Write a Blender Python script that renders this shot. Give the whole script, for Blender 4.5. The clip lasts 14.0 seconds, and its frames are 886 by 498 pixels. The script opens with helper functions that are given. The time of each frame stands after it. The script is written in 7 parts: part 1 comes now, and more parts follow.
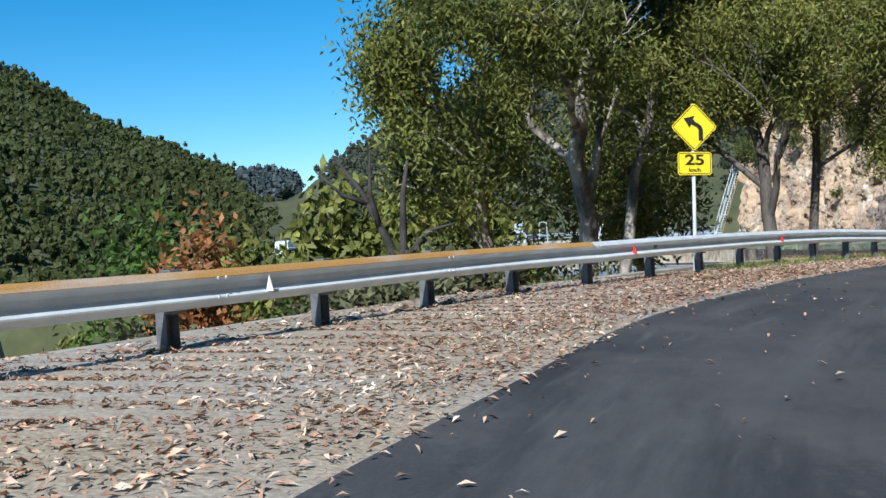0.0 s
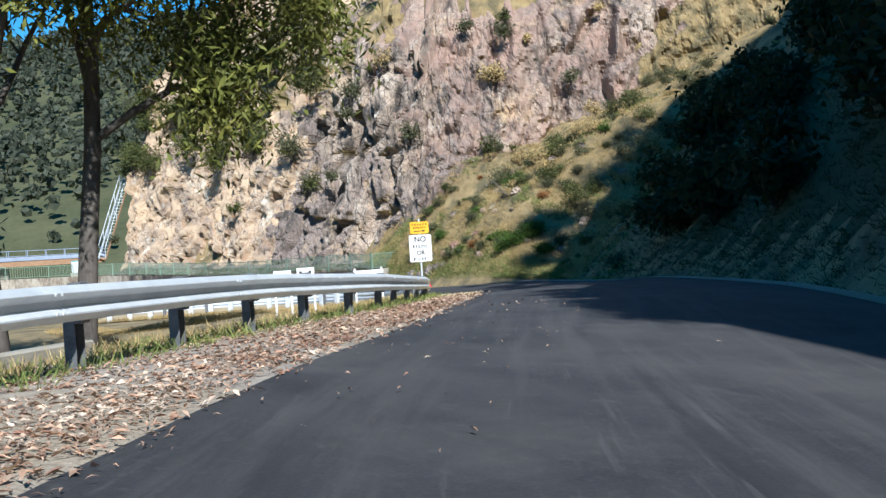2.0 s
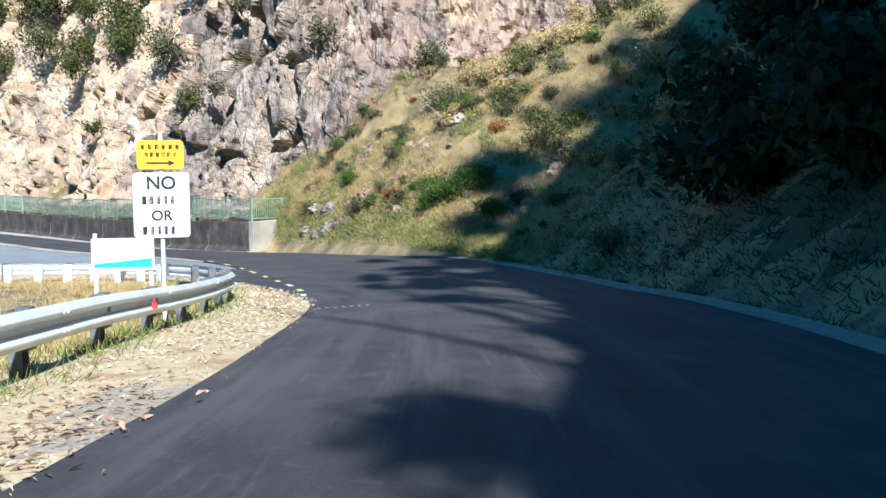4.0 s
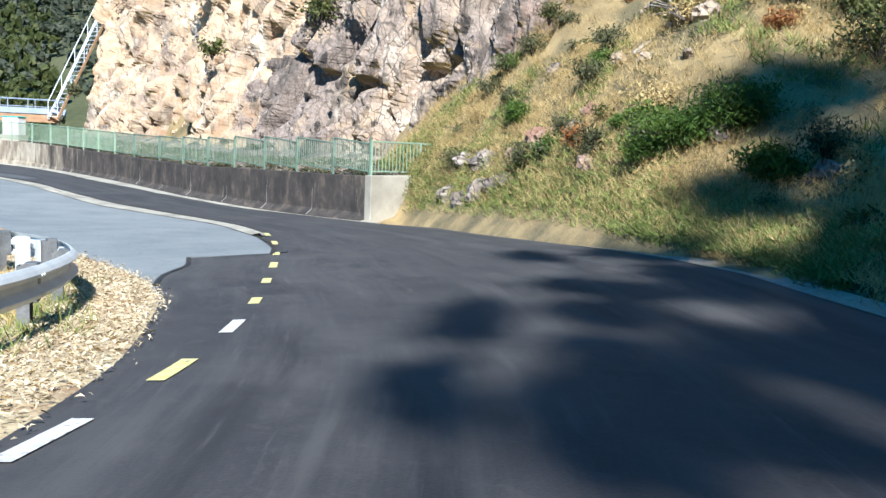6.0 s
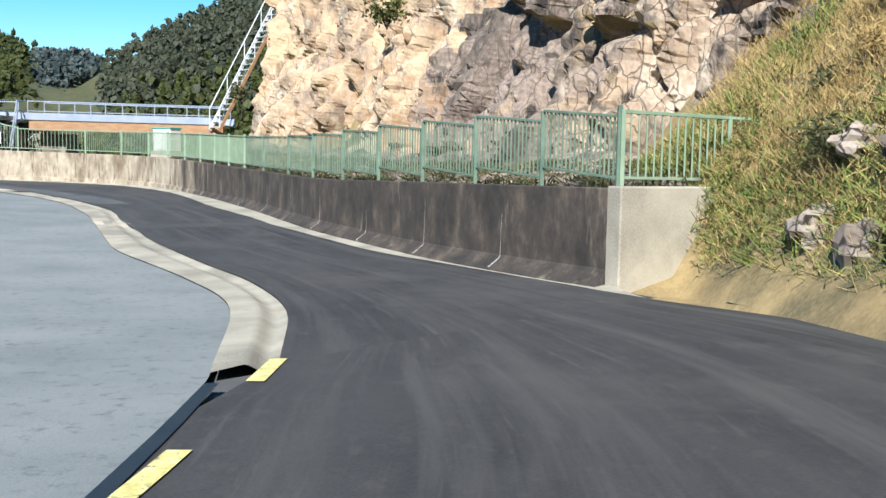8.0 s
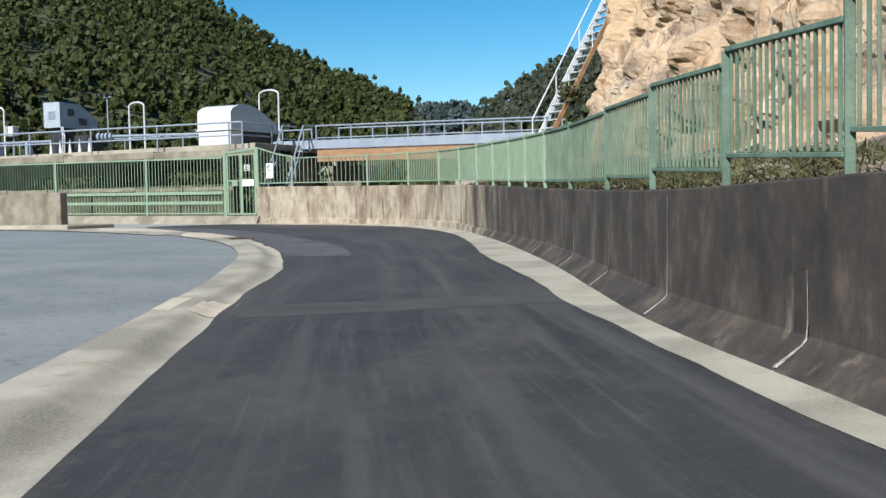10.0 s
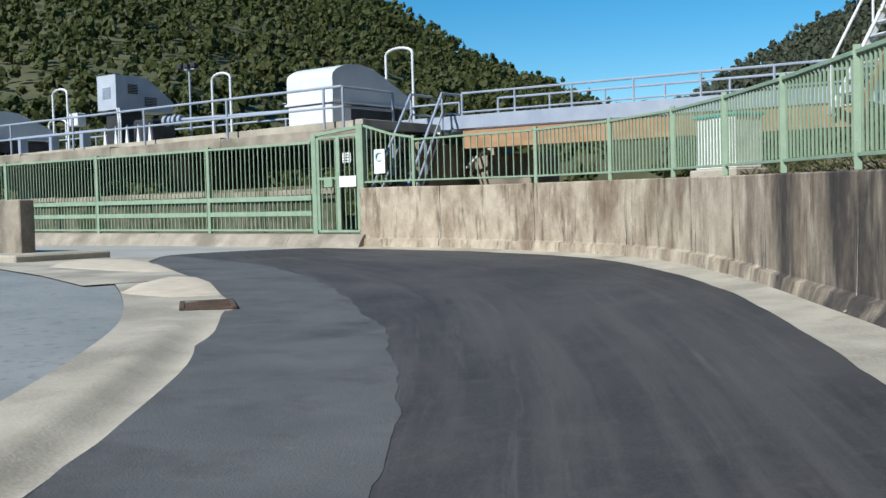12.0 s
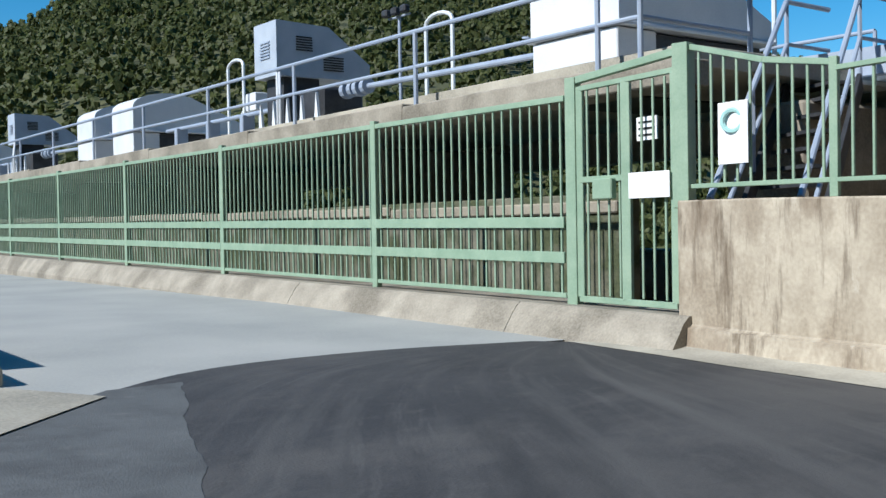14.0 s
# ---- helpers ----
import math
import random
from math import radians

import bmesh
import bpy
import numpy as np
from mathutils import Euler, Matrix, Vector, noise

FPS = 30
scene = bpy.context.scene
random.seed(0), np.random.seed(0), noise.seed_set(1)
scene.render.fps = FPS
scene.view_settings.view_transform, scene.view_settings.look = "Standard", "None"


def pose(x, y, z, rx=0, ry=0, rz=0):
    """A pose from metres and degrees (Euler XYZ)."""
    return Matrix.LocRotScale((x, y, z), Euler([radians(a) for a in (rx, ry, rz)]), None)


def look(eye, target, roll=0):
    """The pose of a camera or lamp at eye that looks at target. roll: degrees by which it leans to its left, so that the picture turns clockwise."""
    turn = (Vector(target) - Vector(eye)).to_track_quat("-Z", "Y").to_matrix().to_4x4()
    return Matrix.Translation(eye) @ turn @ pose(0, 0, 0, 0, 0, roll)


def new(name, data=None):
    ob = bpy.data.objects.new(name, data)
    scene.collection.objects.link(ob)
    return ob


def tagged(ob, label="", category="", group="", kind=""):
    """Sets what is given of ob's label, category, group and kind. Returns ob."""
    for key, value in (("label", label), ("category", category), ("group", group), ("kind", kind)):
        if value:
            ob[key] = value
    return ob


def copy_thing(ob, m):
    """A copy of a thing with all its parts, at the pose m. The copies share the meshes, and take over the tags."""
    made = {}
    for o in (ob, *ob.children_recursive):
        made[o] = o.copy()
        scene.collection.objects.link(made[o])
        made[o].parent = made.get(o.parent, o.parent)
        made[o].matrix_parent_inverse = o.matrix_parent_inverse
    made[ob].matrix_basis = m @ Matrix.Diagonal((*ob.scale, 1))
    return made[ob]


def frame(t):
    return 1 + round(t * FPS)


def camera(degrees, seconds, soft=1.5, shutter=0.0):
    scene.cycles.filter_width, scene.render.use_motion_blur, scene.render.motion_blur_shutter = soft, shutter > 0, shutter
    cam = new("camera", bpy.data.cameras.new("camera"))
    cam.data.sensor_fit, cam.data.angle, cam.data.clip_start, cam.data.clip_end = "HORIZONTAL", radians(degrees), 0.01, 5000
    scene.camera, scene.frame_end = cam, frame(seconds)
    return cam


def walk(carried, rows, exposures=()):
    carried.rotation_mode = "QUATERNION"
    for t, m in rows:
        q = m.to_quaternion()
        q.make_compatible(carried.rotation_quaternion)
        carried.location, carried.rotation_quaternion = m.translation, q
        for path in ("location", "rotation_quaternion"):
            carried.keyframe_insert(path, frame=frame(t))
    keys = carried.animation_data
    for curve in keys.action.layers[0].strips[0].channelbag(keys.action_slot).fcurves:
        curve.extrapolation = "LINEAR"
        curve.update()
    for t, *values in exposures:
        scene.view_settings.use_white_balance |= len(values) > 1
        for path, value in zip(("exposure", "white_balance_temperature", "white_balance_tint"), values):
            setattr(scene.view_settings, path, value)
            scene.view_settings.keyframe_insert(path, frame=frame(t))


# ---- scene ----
import itertools

# ---- camera ----
cam = camera(46.8, 14.0)
PATH = [
    (0, (-0.425, -3.013, 1.421), (-0.469, -1.014, 1.41), -3.5),
    (0.5, (0.641, 1.097, 1.439), (0.992, 3.066, 1.43), -3.6),
    (1, (2.367, 5.114, 1.455), (3.022, 7.004, 1.442), -4.2),
    (1.5, (4.64, 9.114, 1.465), (5.504, 10.918, 1.44), -3.8),
    (2, (7.317, 13.155, 1.469), (8.318, 14.886, 1.422), -3.7),
    (2.5, (10.038, 17.072, 1.43), (11.115, 18.757, 1.366), -2.8),
    (3, (12.988, 21.083, 1.357), (14.092, 22.747, 1.262), -1.9),
    (3.2, (14.272, 22.688, 1.378), (15.38, 24.35, 1.265), -1.2),
    (5.3, (25.433, 37.428, 0.594), (26.288, 39.224, 0.385), 0.6),
    (5.5, (26.162, 38.949, 0.484), (26.971, 40.765, 0.266), 1.1),
    (6, (27.892, 42.767, 0.116), (28.569, 44.637, -0.101), 2.1),
    (6.5, (29.39, 46.704, -0.168), (29.946, 48.615, -0.365), 2.4),
    (7, (30.683, 50.743, -0.432), (31.119, 52.685, -0.629), 2.9),
    (7.2, (31.116, 52.339, -0.519), (31.504, 54.292, -0.708), 2.8),
    (9.3, (33.241, 68.320, -1.182), (33.034, 70.306, -1.293), -0.8),
    (9.5, (33.082, 69.541, -1.274), (32.785, 71.518, -1.341), -0.4),
    (10, (32.428, 72.861, -1.334), (31.915, 74.792, -1.43), -1.2),
    (10.5, (31.577, 76.545, -1.399), (30.921, 78.433, -1.486), -1.3),
    (11, (30.569, 80.047, -1.373), (29.831, 81.904, -1.452), -1.5),
    (11.5, (29.435, 83.446, -1.255), (28.637, 85.279, -1.33), -1.7),
    (12, (28.111, 86.496, -1.268), (27.254, 88.302, -1.345), -1.6),
    (12.5, (26.725, 89.408, -1.058), (25.794, 91.177, -1.126), -1.3),
    (13, (25.08, 92.467, -1.085), (24.041, 94.176, -1.12), -1.2),
    (13.3, (24.115, 94.138, -1.09), (22.995, 95.794, -1.128), -1.3),
    (13.5, (23.306, 95.167, -1.08), (22.137, 96.789, -1.121), -0.7),
    (14, (21.381, 97.744, -0.954), (20.054, 99.24, -0.995), -1.0),
]
walk(cam, [(t, look(eye, target, roll)) for t, eye, target, roll in PATH], exposures=[(0, 0.4, 5900, 8), (1.0, 0.4, 5900, 8), (3.0, 0.8, 5750, 8), (5.5, 1.05, 5850, 8), (7.2, 0.98, 6280, 8), (9.3, 0.45, 6520, 8), (12, 0.27, 6350, 8), (14, 0.35, 6100, 8)])

# ---- light ----
SUN_EL, SUN_AZ = radians(38), math.atan2(-0.30, -0.954)
SUN_DIR = Vector((math.sin(SUN_AZ) * math.cos(SUN_EL), math.cos(SUN_AZ) * math.cos(SUN_EL), math.sin(SUN_EL)))
world = bpy.data.worlds.new("sky")
scene.world = world
world.use_nodes = True
wn = world.node_tree.nodes
sky = wn.new("ShaderNodeTexSky")
sky.sky_type, sky.sun_disc = "NISHITA", False
sky.sun_elevation, sky.sun_rotation = SUN_EL, SUN_AZ
sky.altitude, sky.air_density, sky.dust_density, sky.ozone_density = 900, 1.0, 0.05, 3.0
wn["Background"].inputs[1].default_value = 0.062
tone = wn.new("ShaderNodeHueSaturation")
tone.inputs["Hue"].default_value, tone.inputs["Saturation"].default_value, tone.inputs["Value"].default_value = 0.490, 1.42, 1.58
world.node_tree.links.new(sky.outputs[0], tone.inputs["Color"])
world.node_tree.links.new(tone.outputs[0], wn["Background"].inputs[0])
sun = new("sun", bpy.data.lights.new("sun", "SUN"))
sun.data.energy, sun.data.angle, sun.data.color = 5.0, radians(0.55), (1.0, 0.96, 0.90)
sun.matrix_world = look(SUN_DIR * 100, (0, 0, 0))


# ---- materials ----
def mat(name, cols, scale=3.0, rough=0.8, bump=0.0, fine=40.0, metal=0.0, stretch=(1, 1, 1), spread=(0.35, 0.65), grain=0.35, vary=0.0, island=False, spec=0.5):
    """Noise at two scales between two or three colours, on world metres, with fine grain and relief."""
    m = bpy.data.materials.new(name)
    m.use_nodes = True
    n, l = m.node_tree.nodes, m.node_tree.links
    b = n["Principled BSDF"]
    b.inputs["Roughness"].default_value, b.inputs["Metallic"].default_value = rough, metal
    b.inputs["Specular IOR Level"].default_value = spec
    geo, mp = n.new("ShaderNodeNewGeometry"), n.new("ShaderNodeMapping")
    mp.inputs["Scale"].default_value = stretch
    l.new(geo.outputs["Position"], mp.inputs["Vector"])
    big, small, ramp = n.new("ShaderNodeTexNoise"), n.new("ShaderNodeTexNoise"), n.new("ShaderNodeValToRGB")
    big.inputs["Scale"].default_value, big.inputs["Detail"].default_value = scale, 6
    small.inputs["Scale"].default_value, small.inputs["Detail"].default_value = fine, 3
    l.new(mp.outputs[0], big.inputs["Vector"]), l.new(mp.outputs[0], small.inputs["Vector"])
    mix = n.new("ShaderNodeMix")
    mix.inputs[0].default_value = grain
    l.new(big.outputs[0], mix.inputs[2]), l.new(small.outputs[0], mix.inputs[3])
    ramp.color_ramp.elements[0].position, ramp.color_ramp.elements[1].position = spread
    ramp.color_ramp.elements[0].color, ramp.color_ramp.elements[1].color = (*cols[0], 1), (*cols[-1], 1)
    if len(cols) == 3:
        ramp.color_ramp.elements.new(sum(spread) / 2).color = (*cols[1], 1)
    l.new(mix.outputs[0], ramp.inputs[0])
    col = ramp.outputs[0]
    if vary:
        hsv = n.new("ShaderNodeHueSaturation")
        rnd = geo.outputs["Random Per Island"] if island else n.new("ShaderNodeObjectInfo").outputs["Random"]
        rng = n.new("ShaderNodeMapRange")
        rng.inputs["To Min"].default_value, rng.inputs["To Max"].default_value = 1 - vary, 1 + vary
        l.new(rnd, rng.inputs[0]), l.new(rng.outputs[0], hsv.inputs["Value"]), l.new(col, hsv.inputs["Color"])
        col = hsv.outputs[0]
    l.new(col, b.inputs["Base Color"])
    if bump:
        bp = n.new("ShaderNodeBump")
        bp.inputs["Strength"].default_value, bp.inputs["Distance"].default_value = bump, 0.02
        l.new(mix.outputs[0], bp.inputs["Height"]), l.new(bp.outputs[0], b.inputs["Normal"])
    return m


def two_tone(name, a, b_, mask_scale, edge=(0.45, 0.55), **kw):
    """mat() with a second set of colours in large patches."""
    m = mat(name, a, **kw)
    n, l = m.node_tree.nodes, m.node_tree.links
    b = n["Principled BSDF"]
    old = b.inputs["Base Color"].links[0].from_socket
    geo = n.new("ShaderNodeNewGeometry")
    tex, mp, ramp, col, mix = (n.new("ShaderNode" + k) for k in ("TexNoise", "Mapping", "ValToRGB", "ValToRGB", "Mix"))
    mp.inputs["Scale"].default_value = mask_scale
    mp.inputs["Location"].default_value = (3.1, 7.7, 1.3)
    tex.inputs["Scale"].default_value, tex.inputs["Detail"].default_value = 1.0, 7
    l.new(geo.outputs["Position"], mp.inputs[0]), l.new(mp.outputs[0], tex.inputs["Vector"]), l.new(tex.outputs[0], ramp.inputs[0])
    ramp.color_ramp.elements[0].position, ramp.color_ramp.elements[1].position = edge
    grain = n.new("ShaderNodeTexNoise")
    grain.inputs["Scale"].default_value = kw.get("fine", 40)
    l.new(geo.outputs["Position"], grain.inputs["Vector"]), l.new(grain.outputs[0], col.inputs[0])
    col.color_ramp.elements[0].position, col.color_ramp.elements[1].position = 0.3, 0.7
    col.color_ramp.elements[0].color, col.color_ramp.elements[1].color = (*b_[0], 1), (*b_[-1], 1)
    mix.data_type = "RGBA"
    l.new(ramp.outputs[0], mix.inputs[0]), l.new(old, mix.inputs[6]), l.new(col.outputs[0], mix.inputs[7])
    l.new(mix.outputs[2], b.inputs["Base Color"])
    return m


def leafy(name, lo, mid, hi, vary=0.35, through_light=0.35, scale=0.9, fine=None, grain=0.35):
    """Leaves: some of the light comes through the blade."""
    m = mat(name, (lo, mid, hi), scale=scale, fine=fine or scale * 6, grain=grain, rough=0.6, vary=vary, island=True, spec=0.3)
    n, l = m.node_tree.nodes, m.node_tree.links
    b = n["Principled BSDF"]
    thin, mix = n.new("ShaderNodeBsdfTranslucent"), n.new("ShaderNodeMixShader")
    mix.inputs[0].default_value = through_light
    l.new(b.inputs["Base Color"].links[0].from_socket, thin.inputs["Color"])
    l.new(b.outputs[0], mix.inputs[1]), l.new(thin.outputs[0], mix.inputs[2])
    l.new(mix.outputs[0], n["Material Output"].inputs["Surface"])
    return m


THATCH = two_tone("flattened_straw_and_bark", ((0.40, 0.30, 0.17), (0.60, 0.49, 0.31)), ((0.27, 0.17, 0.09), (0.44, 0.32, 0.19)), (1.6, 1.6, 1.6), edge=(0.5, 0.66), scale=5, fine=24, rough=1.0, bump=1.0, grain=0.6)
ASPHALT = two_tone("fresh_asphalt", ((0.022, 0.022, 0.025), (0.040, 0.040, 0.043)), ((0.044, 0.043, 0.045), (0.064, 0.062, 0.063)), (0.9, 0.22, 0.5), edge=(0.42, 0.72), scale=1.4, fine=55, rough=0.85, bump=0.35, grain=0.5, spread=(0.36, 0.64))
ASPHALT_WORN = mat("worn_asphalt", ((0.07, 0.075, 0.078), (0.11, 0.115, 0.118)), scale=2, fine=90, rough=0.9, bump=0.4, grain=0.5)
ASPHALT_BLUE = mat("old_blue_grey_asphalt", ((0.165, 0.185, 0.192), (0.21, 0.232, 0.237), (0.255, 0.27, 0.275)), scale=0.7, fine=70, rough=0.92, bump=0.4, grain=0.4)
ASPHALT_PATCH = mat("faded_asphalt_patch", ((0.042, 0.043, 0.045), (0.078, 0.077, 0.077)), scale=1.6, fine=60, rough=0.9, bump=0.5, grain=0.5)
LIMEPATCH = mat("pale_repair_mortar", ((0.46, 0.40, 0.31), (0.60, 0.53, 0.43)), scale=4, fine=40, rough=0.92, bump=0.25)
CRACK = mat("bitumen_sealant", ((0.012, 0.012, 0.013), (0.025, 0.025, 0.025)), rough=0.5)
CONCRETE = two_tone("pale_concrete", ((0.33, 0.305, 0.25), (0.46, 0.425, 0.35)), ((0.22, 0.205, 0.17), (0.33, 0.305, 0.25)), (0.7, 0.7, 0.5), edge=(0.48, 0.62), scale=2.2, fine=45, rough=0.9, bump=0.35)
CRESTPAVE = mat("crest_concrete_pavement", ((0.27, 0.28, 0.27), (0.37, 0.37, 0.35)), scale=0.6, fine=45, rough=0.9, bump=0.3)
WALLC = two_tone("stained_concrete_wall", ((0.34, 0.29, 0.22), (0.49, 0.43, 0.335)), ((0.25, 0.205, 0.15), (0.35, 0.295, 0.22)), (2.4, 2.4, 1.4), edge=(0.46, 0.66), scale=3.5, fine=30, rough=0.9, bump=0.12)
WHITE_PAINT = mat("worn_white_road_paint", ((0.5, 0.5, 0.48), (0.74, 0.74, 0.72)), scale=9, rough=0.8)
YELLOW_PAINT = mat("yellow_road_paint", ((0.55, 0.48, 0.16), (0.78, 0.72, 0.34)), scale=9, rough=0.8)
GREEN = mat("pale_green_painted_steel", ((0.19, 0.285, 0.20), (0.27, 0.365, 0.265)), scale=4, fine=60, rough=0.55, bump=0.05)
GREEN_DK = mat("weathered_green_painted_steel", ((0.075, 0.13, 0.10), (0.16, 0.24, 0.18)), scale=3, fine=50, rough=0.65, bump=0.1)
# paint of the near bars, darkened for the shadow they show
GREEN_MID = mat("shadow_toned_green_painted_steel", ((0.12, 0.185, 0.135), (0.215, 0.29, 0.215)), scale=3, fine=50, rough=0.6, bump=0.08)
GALV = mat("galvanised_steel", ((0.56, 0.60, 0.63), (0.74, 0.78, 0.80)), scale=3, fine=70, rough=0.5, metal=0.15, bump=0.05)
GALV_RUST = two_tone("rust_streaked_galvanised_steel", ((0.50, 0.52, 0.53), (0.66, 0.68, 0.69)), ((0.40, 0.20, 0.05), (0.58, 0.34, 0.11)), (0.5, 0.5, 2.0), edge=(0.22, 0.42), scale=3, fine=70, rough=0.55, metal=0.1)
# post grey taken darker to paint the shaded road side of the posts
POSTM = mat("shade_side_steel_post", ((0.11, 0.115, 0.12), (0.22, 0.225, 0.23)), scale=5, rough=0.6, metal=0.4)
BLUEST = mat("blue_grey_painted_steel", ((0.24, 0.29, 0.38), (0.33, 0.38, 0.46)), scale=2, fine=60, rough=0.5)
HOODM = mat("pale_grey_painted_sheet_steel", ((0.55, 0.58, 0.62), (0.68, 0.70, 0.72)), scale=1.5, fine=50, rough=0.42, bump=0.04)
MOTORM = mat("blue_grey_motor_paint", ((0.33, 0.38, 0.45), (0.44, 0.49, 0.56)), scale=2, fine=50, rough=0.5)
DARKST = mat("dark_machinery_steel", ((0.02, 0.022, 0.026), (0.06, 0.063, 0.07)), scale=3, rough=0.6, metal=0.3)
RUST = mat("rusted_steel_beam", ((0.28, 0.155, 0.08), (0.42, 0.26, 0.15)), scale=2.5, fine=30, rough=0.85, stretch=(1, 1, 3))
IRON = mat("brown_cast_iron", ((0.05, 0.032, 0.022), (0.11, 0.07, 0.05)), scale=5, rough=0.8)
SIGN_Y = mat("yellow_sign_sheeting", ((0.80, 0.60, 0.02), (0.86, 0.66, 0.03)), scale=2, rough=0.35)
SIGN_O = mat("orange_sign_sheeting", ((0.85, 0.42, 0.02), (0.9, 0.48, 0.03)), scale=2, rough=0.4)
SIGN_W = mat("white_sign_sheeting", ((0.76, 0.77, 0.77), (0.82, 0.82, 0.82)), scale=2, rough=0.4)
TEAL = mat("teal_print", ((0.03, 0.42, 0.42), (0.05, 0.5, 0.48)), rough=0.4)
TEAL_PALE = mat("sun_bleached_teal_print", ((0.30, 0.55, 0.53), (0.42, 0.62, 0.60)), rough=0.5)
BLACK = mat("black_print", ((0.012, 0.012, 0.012), (0.02, 0.02, 0.02)), rough=0.5)
RED = mat("red_reflector_plastic", ((0.6, 0.02, 0.02), (0.75, 0.03, 0.03)), rough=0.3)
ROCK = two_tone("fractured_cliff_rock", ((0.25, 0.18, 0.13), (0.39, 0.305, 0.23), (0.55, 0.47, 0.38)), ((0.155, 0.122, 0.105), (0.30, 0.24, 0.205)), (0.16, 0.16, 0.10), edge=(0.44, 0.58), scale=0.8, fine=9, rough=0.92, bump=0.9, stretch=(1, 1, 0.55), grain=0.45)

def weather_or_shade(m, colour, scale, edge, squash=(1, 1, 1), lane=False):
    """Lays irregular stains or painted shade of one colour over a material."""
    n, l = m.node_tree.nodes, m.node_tree.links
    b = n["Principled BSDF"]
    old = b.inputs["Base Color"].links[0].from_socket
    geo, mp, tex, ramp, mix = (n.new("ShaderNode" + k) for k in ("NewGeometry", "Mapping", "TexNoise", "ValToRGB", "Mix"))
    mp.inputs["Scale"].default_value, mp.inputs["Location"].default_value = squash, (11.3, 4.1, 8.2)
    tex.inputs["Scale"].default_value, tex.inputs["Detail"].default_value, tex.inputs["Roughness"].default_value = scale, 9, 0.68
    l.new(n.new("ShaderNodeTexCoord").outputs["UV"] if lane else geo.outputs["Position"], mp.inputs[0]), l.new(mp.outputs[0], tex.inputs["Vector"]), l.new(tex.outputs[0], ramp.inputs[0])
    ramp.color_ramp.elements[0].position, ramp.color_ramp.elements[1].position = edge
    mix.data_type = "RGBA"
    mix.inputs[7].default_value = (*colour, 1)
    l.new(ramp.outputs[0], mix.inputs[0]), l.new(old, mix.inputs[6]), l.new(mix.outputs[2], b.inputs["Base Color"])
    return m


def cracks(m, scale, width, colour, squash):
    """A net of dark joints."""
    n, l = m.node_tree.nodes, m.node_tree.links
    b = n["Principled BSDF"]
    old = b.inputs["Base Color"].links[0].from_socket
    geo, mp, warp, add, tex, ramp, mix = (n.new("ShaderNode" + k) for k in ("NewGeometry", "Mapping", "TexNoise", "MixRGB", "TexVoronoi", "ValToRGB", "Mix"))
    mp.inputs["Scale"].default_value = squash
    warp.inputs["Scale"].default_value, warp.inputs["Detail"].default_value = 1.2, 5
    add.blend_type, add.inputs[0].default_value = "ADD", 0.55
    tex.feature, tex.inputs["Scale"].default_value = "DISTANCE_TO_EDGE", scale
    l.new(geo.outputs["Position"], mp.inputs[0]), l.new(mp.outputs[0], warp.inputs["Vector"]), l.new(mp.outputs[0], add.inputs[1]), l.new(warp.outputs["Color"], add.inputs[2])
    l.new(add.outputs[0], tex.inputs["Vector"]), l.new(tex.outputs["Distance"], ramp.inputs[0])
    ramp.color_ramp.elements[0].position, ramp.color_ramp.elements[1].position = width * 0.3, width
    mix.data_type = "RGBA"
    mix.inputs[6].default_value = (*colour, 1)
    l.new(ramp.outputs[0], mix.inputs[0]), l.new(old, mix.inputs[7]), l.new(mix.outputs[2], b.inputs["Base Color"])


weather_or_shade(ROCK, (0.48, 0.345, 0.22), 0.9, (0.56, 0.70), (1, 1, 0.7))
# dark lichen stains, spread wider to stand in for shaded crevices
weather_or_shade(ROCK, (0.055, 0.047, 0.042), 0.55, (0.49, 0.61), (1, 1, 0.6))
cracks(ROCK, 0.75, 0.022, (0.12, 0.10, 0.083), (1, 1, 0.4))
weather_or_shade(ROCK, (0.62, 0.55, 0.46), 0.8, (0.60, 0.72), (1, 1, 0.7))
# black upright patches paint in the shade of deep crevices
weather_or_shade(ROCK, (0.035, 0.03, 0.028), 0.75, (0.575, 0.62), (1.5, 1.5, 0.45))
weather_or_shade(ROCK, (0.52, 0.375, 0.225), 0.16, (0.58, 0.70), (1, 1, 1.6))
cracks(ROCK, 2.3, 0.03, (0.11, 0.085, 0.066), (1, 1, 0.6))
for nd in ROCK.node_tree.nodes:
    if nd.type == "BUMP":
        nd.inputs["Distance"].default_value = 0.10
ROCK_TAN = ROCK.copy()
ROCK_TAN.name = "tan_cliff_rock"
weather_or_shade(ROCK_TAN, (0.53, 0.39, 0.255), 0.5, (0.36, 0.6), (1, 1, 0.8))
weather_or_shade(ROCK_TAN, (0.68, 0.60, 0.49), 0.55, (0.56, 0.68), (1, 1, 0.6))
weather_or_shade(ROCK_TAN, (0.34, 0.215, 0.125), 1.5, (0.53, 0.64), (1, 1, 0.8))
weather_or_shade(ROCK_TAN, (0.10, 0.072, 0.055), 1.1, (0.62, 0.68), (1.4, 1.4, 0.5))
ROCK_PINK = ROCK.copy()
ROCK_PINK.name = "pinkish_cliff_rock"
weather_or_shade(ROCK_PINK, (0.34, 0.225, 0.175), 0.45, (0.40, 0.66), (1, 1, 0.8))
weather_or_shade(WALLC, (0.17, 0.125, 0.085), 1.4, (0.47, 0.66), (1, 1, 0.5))
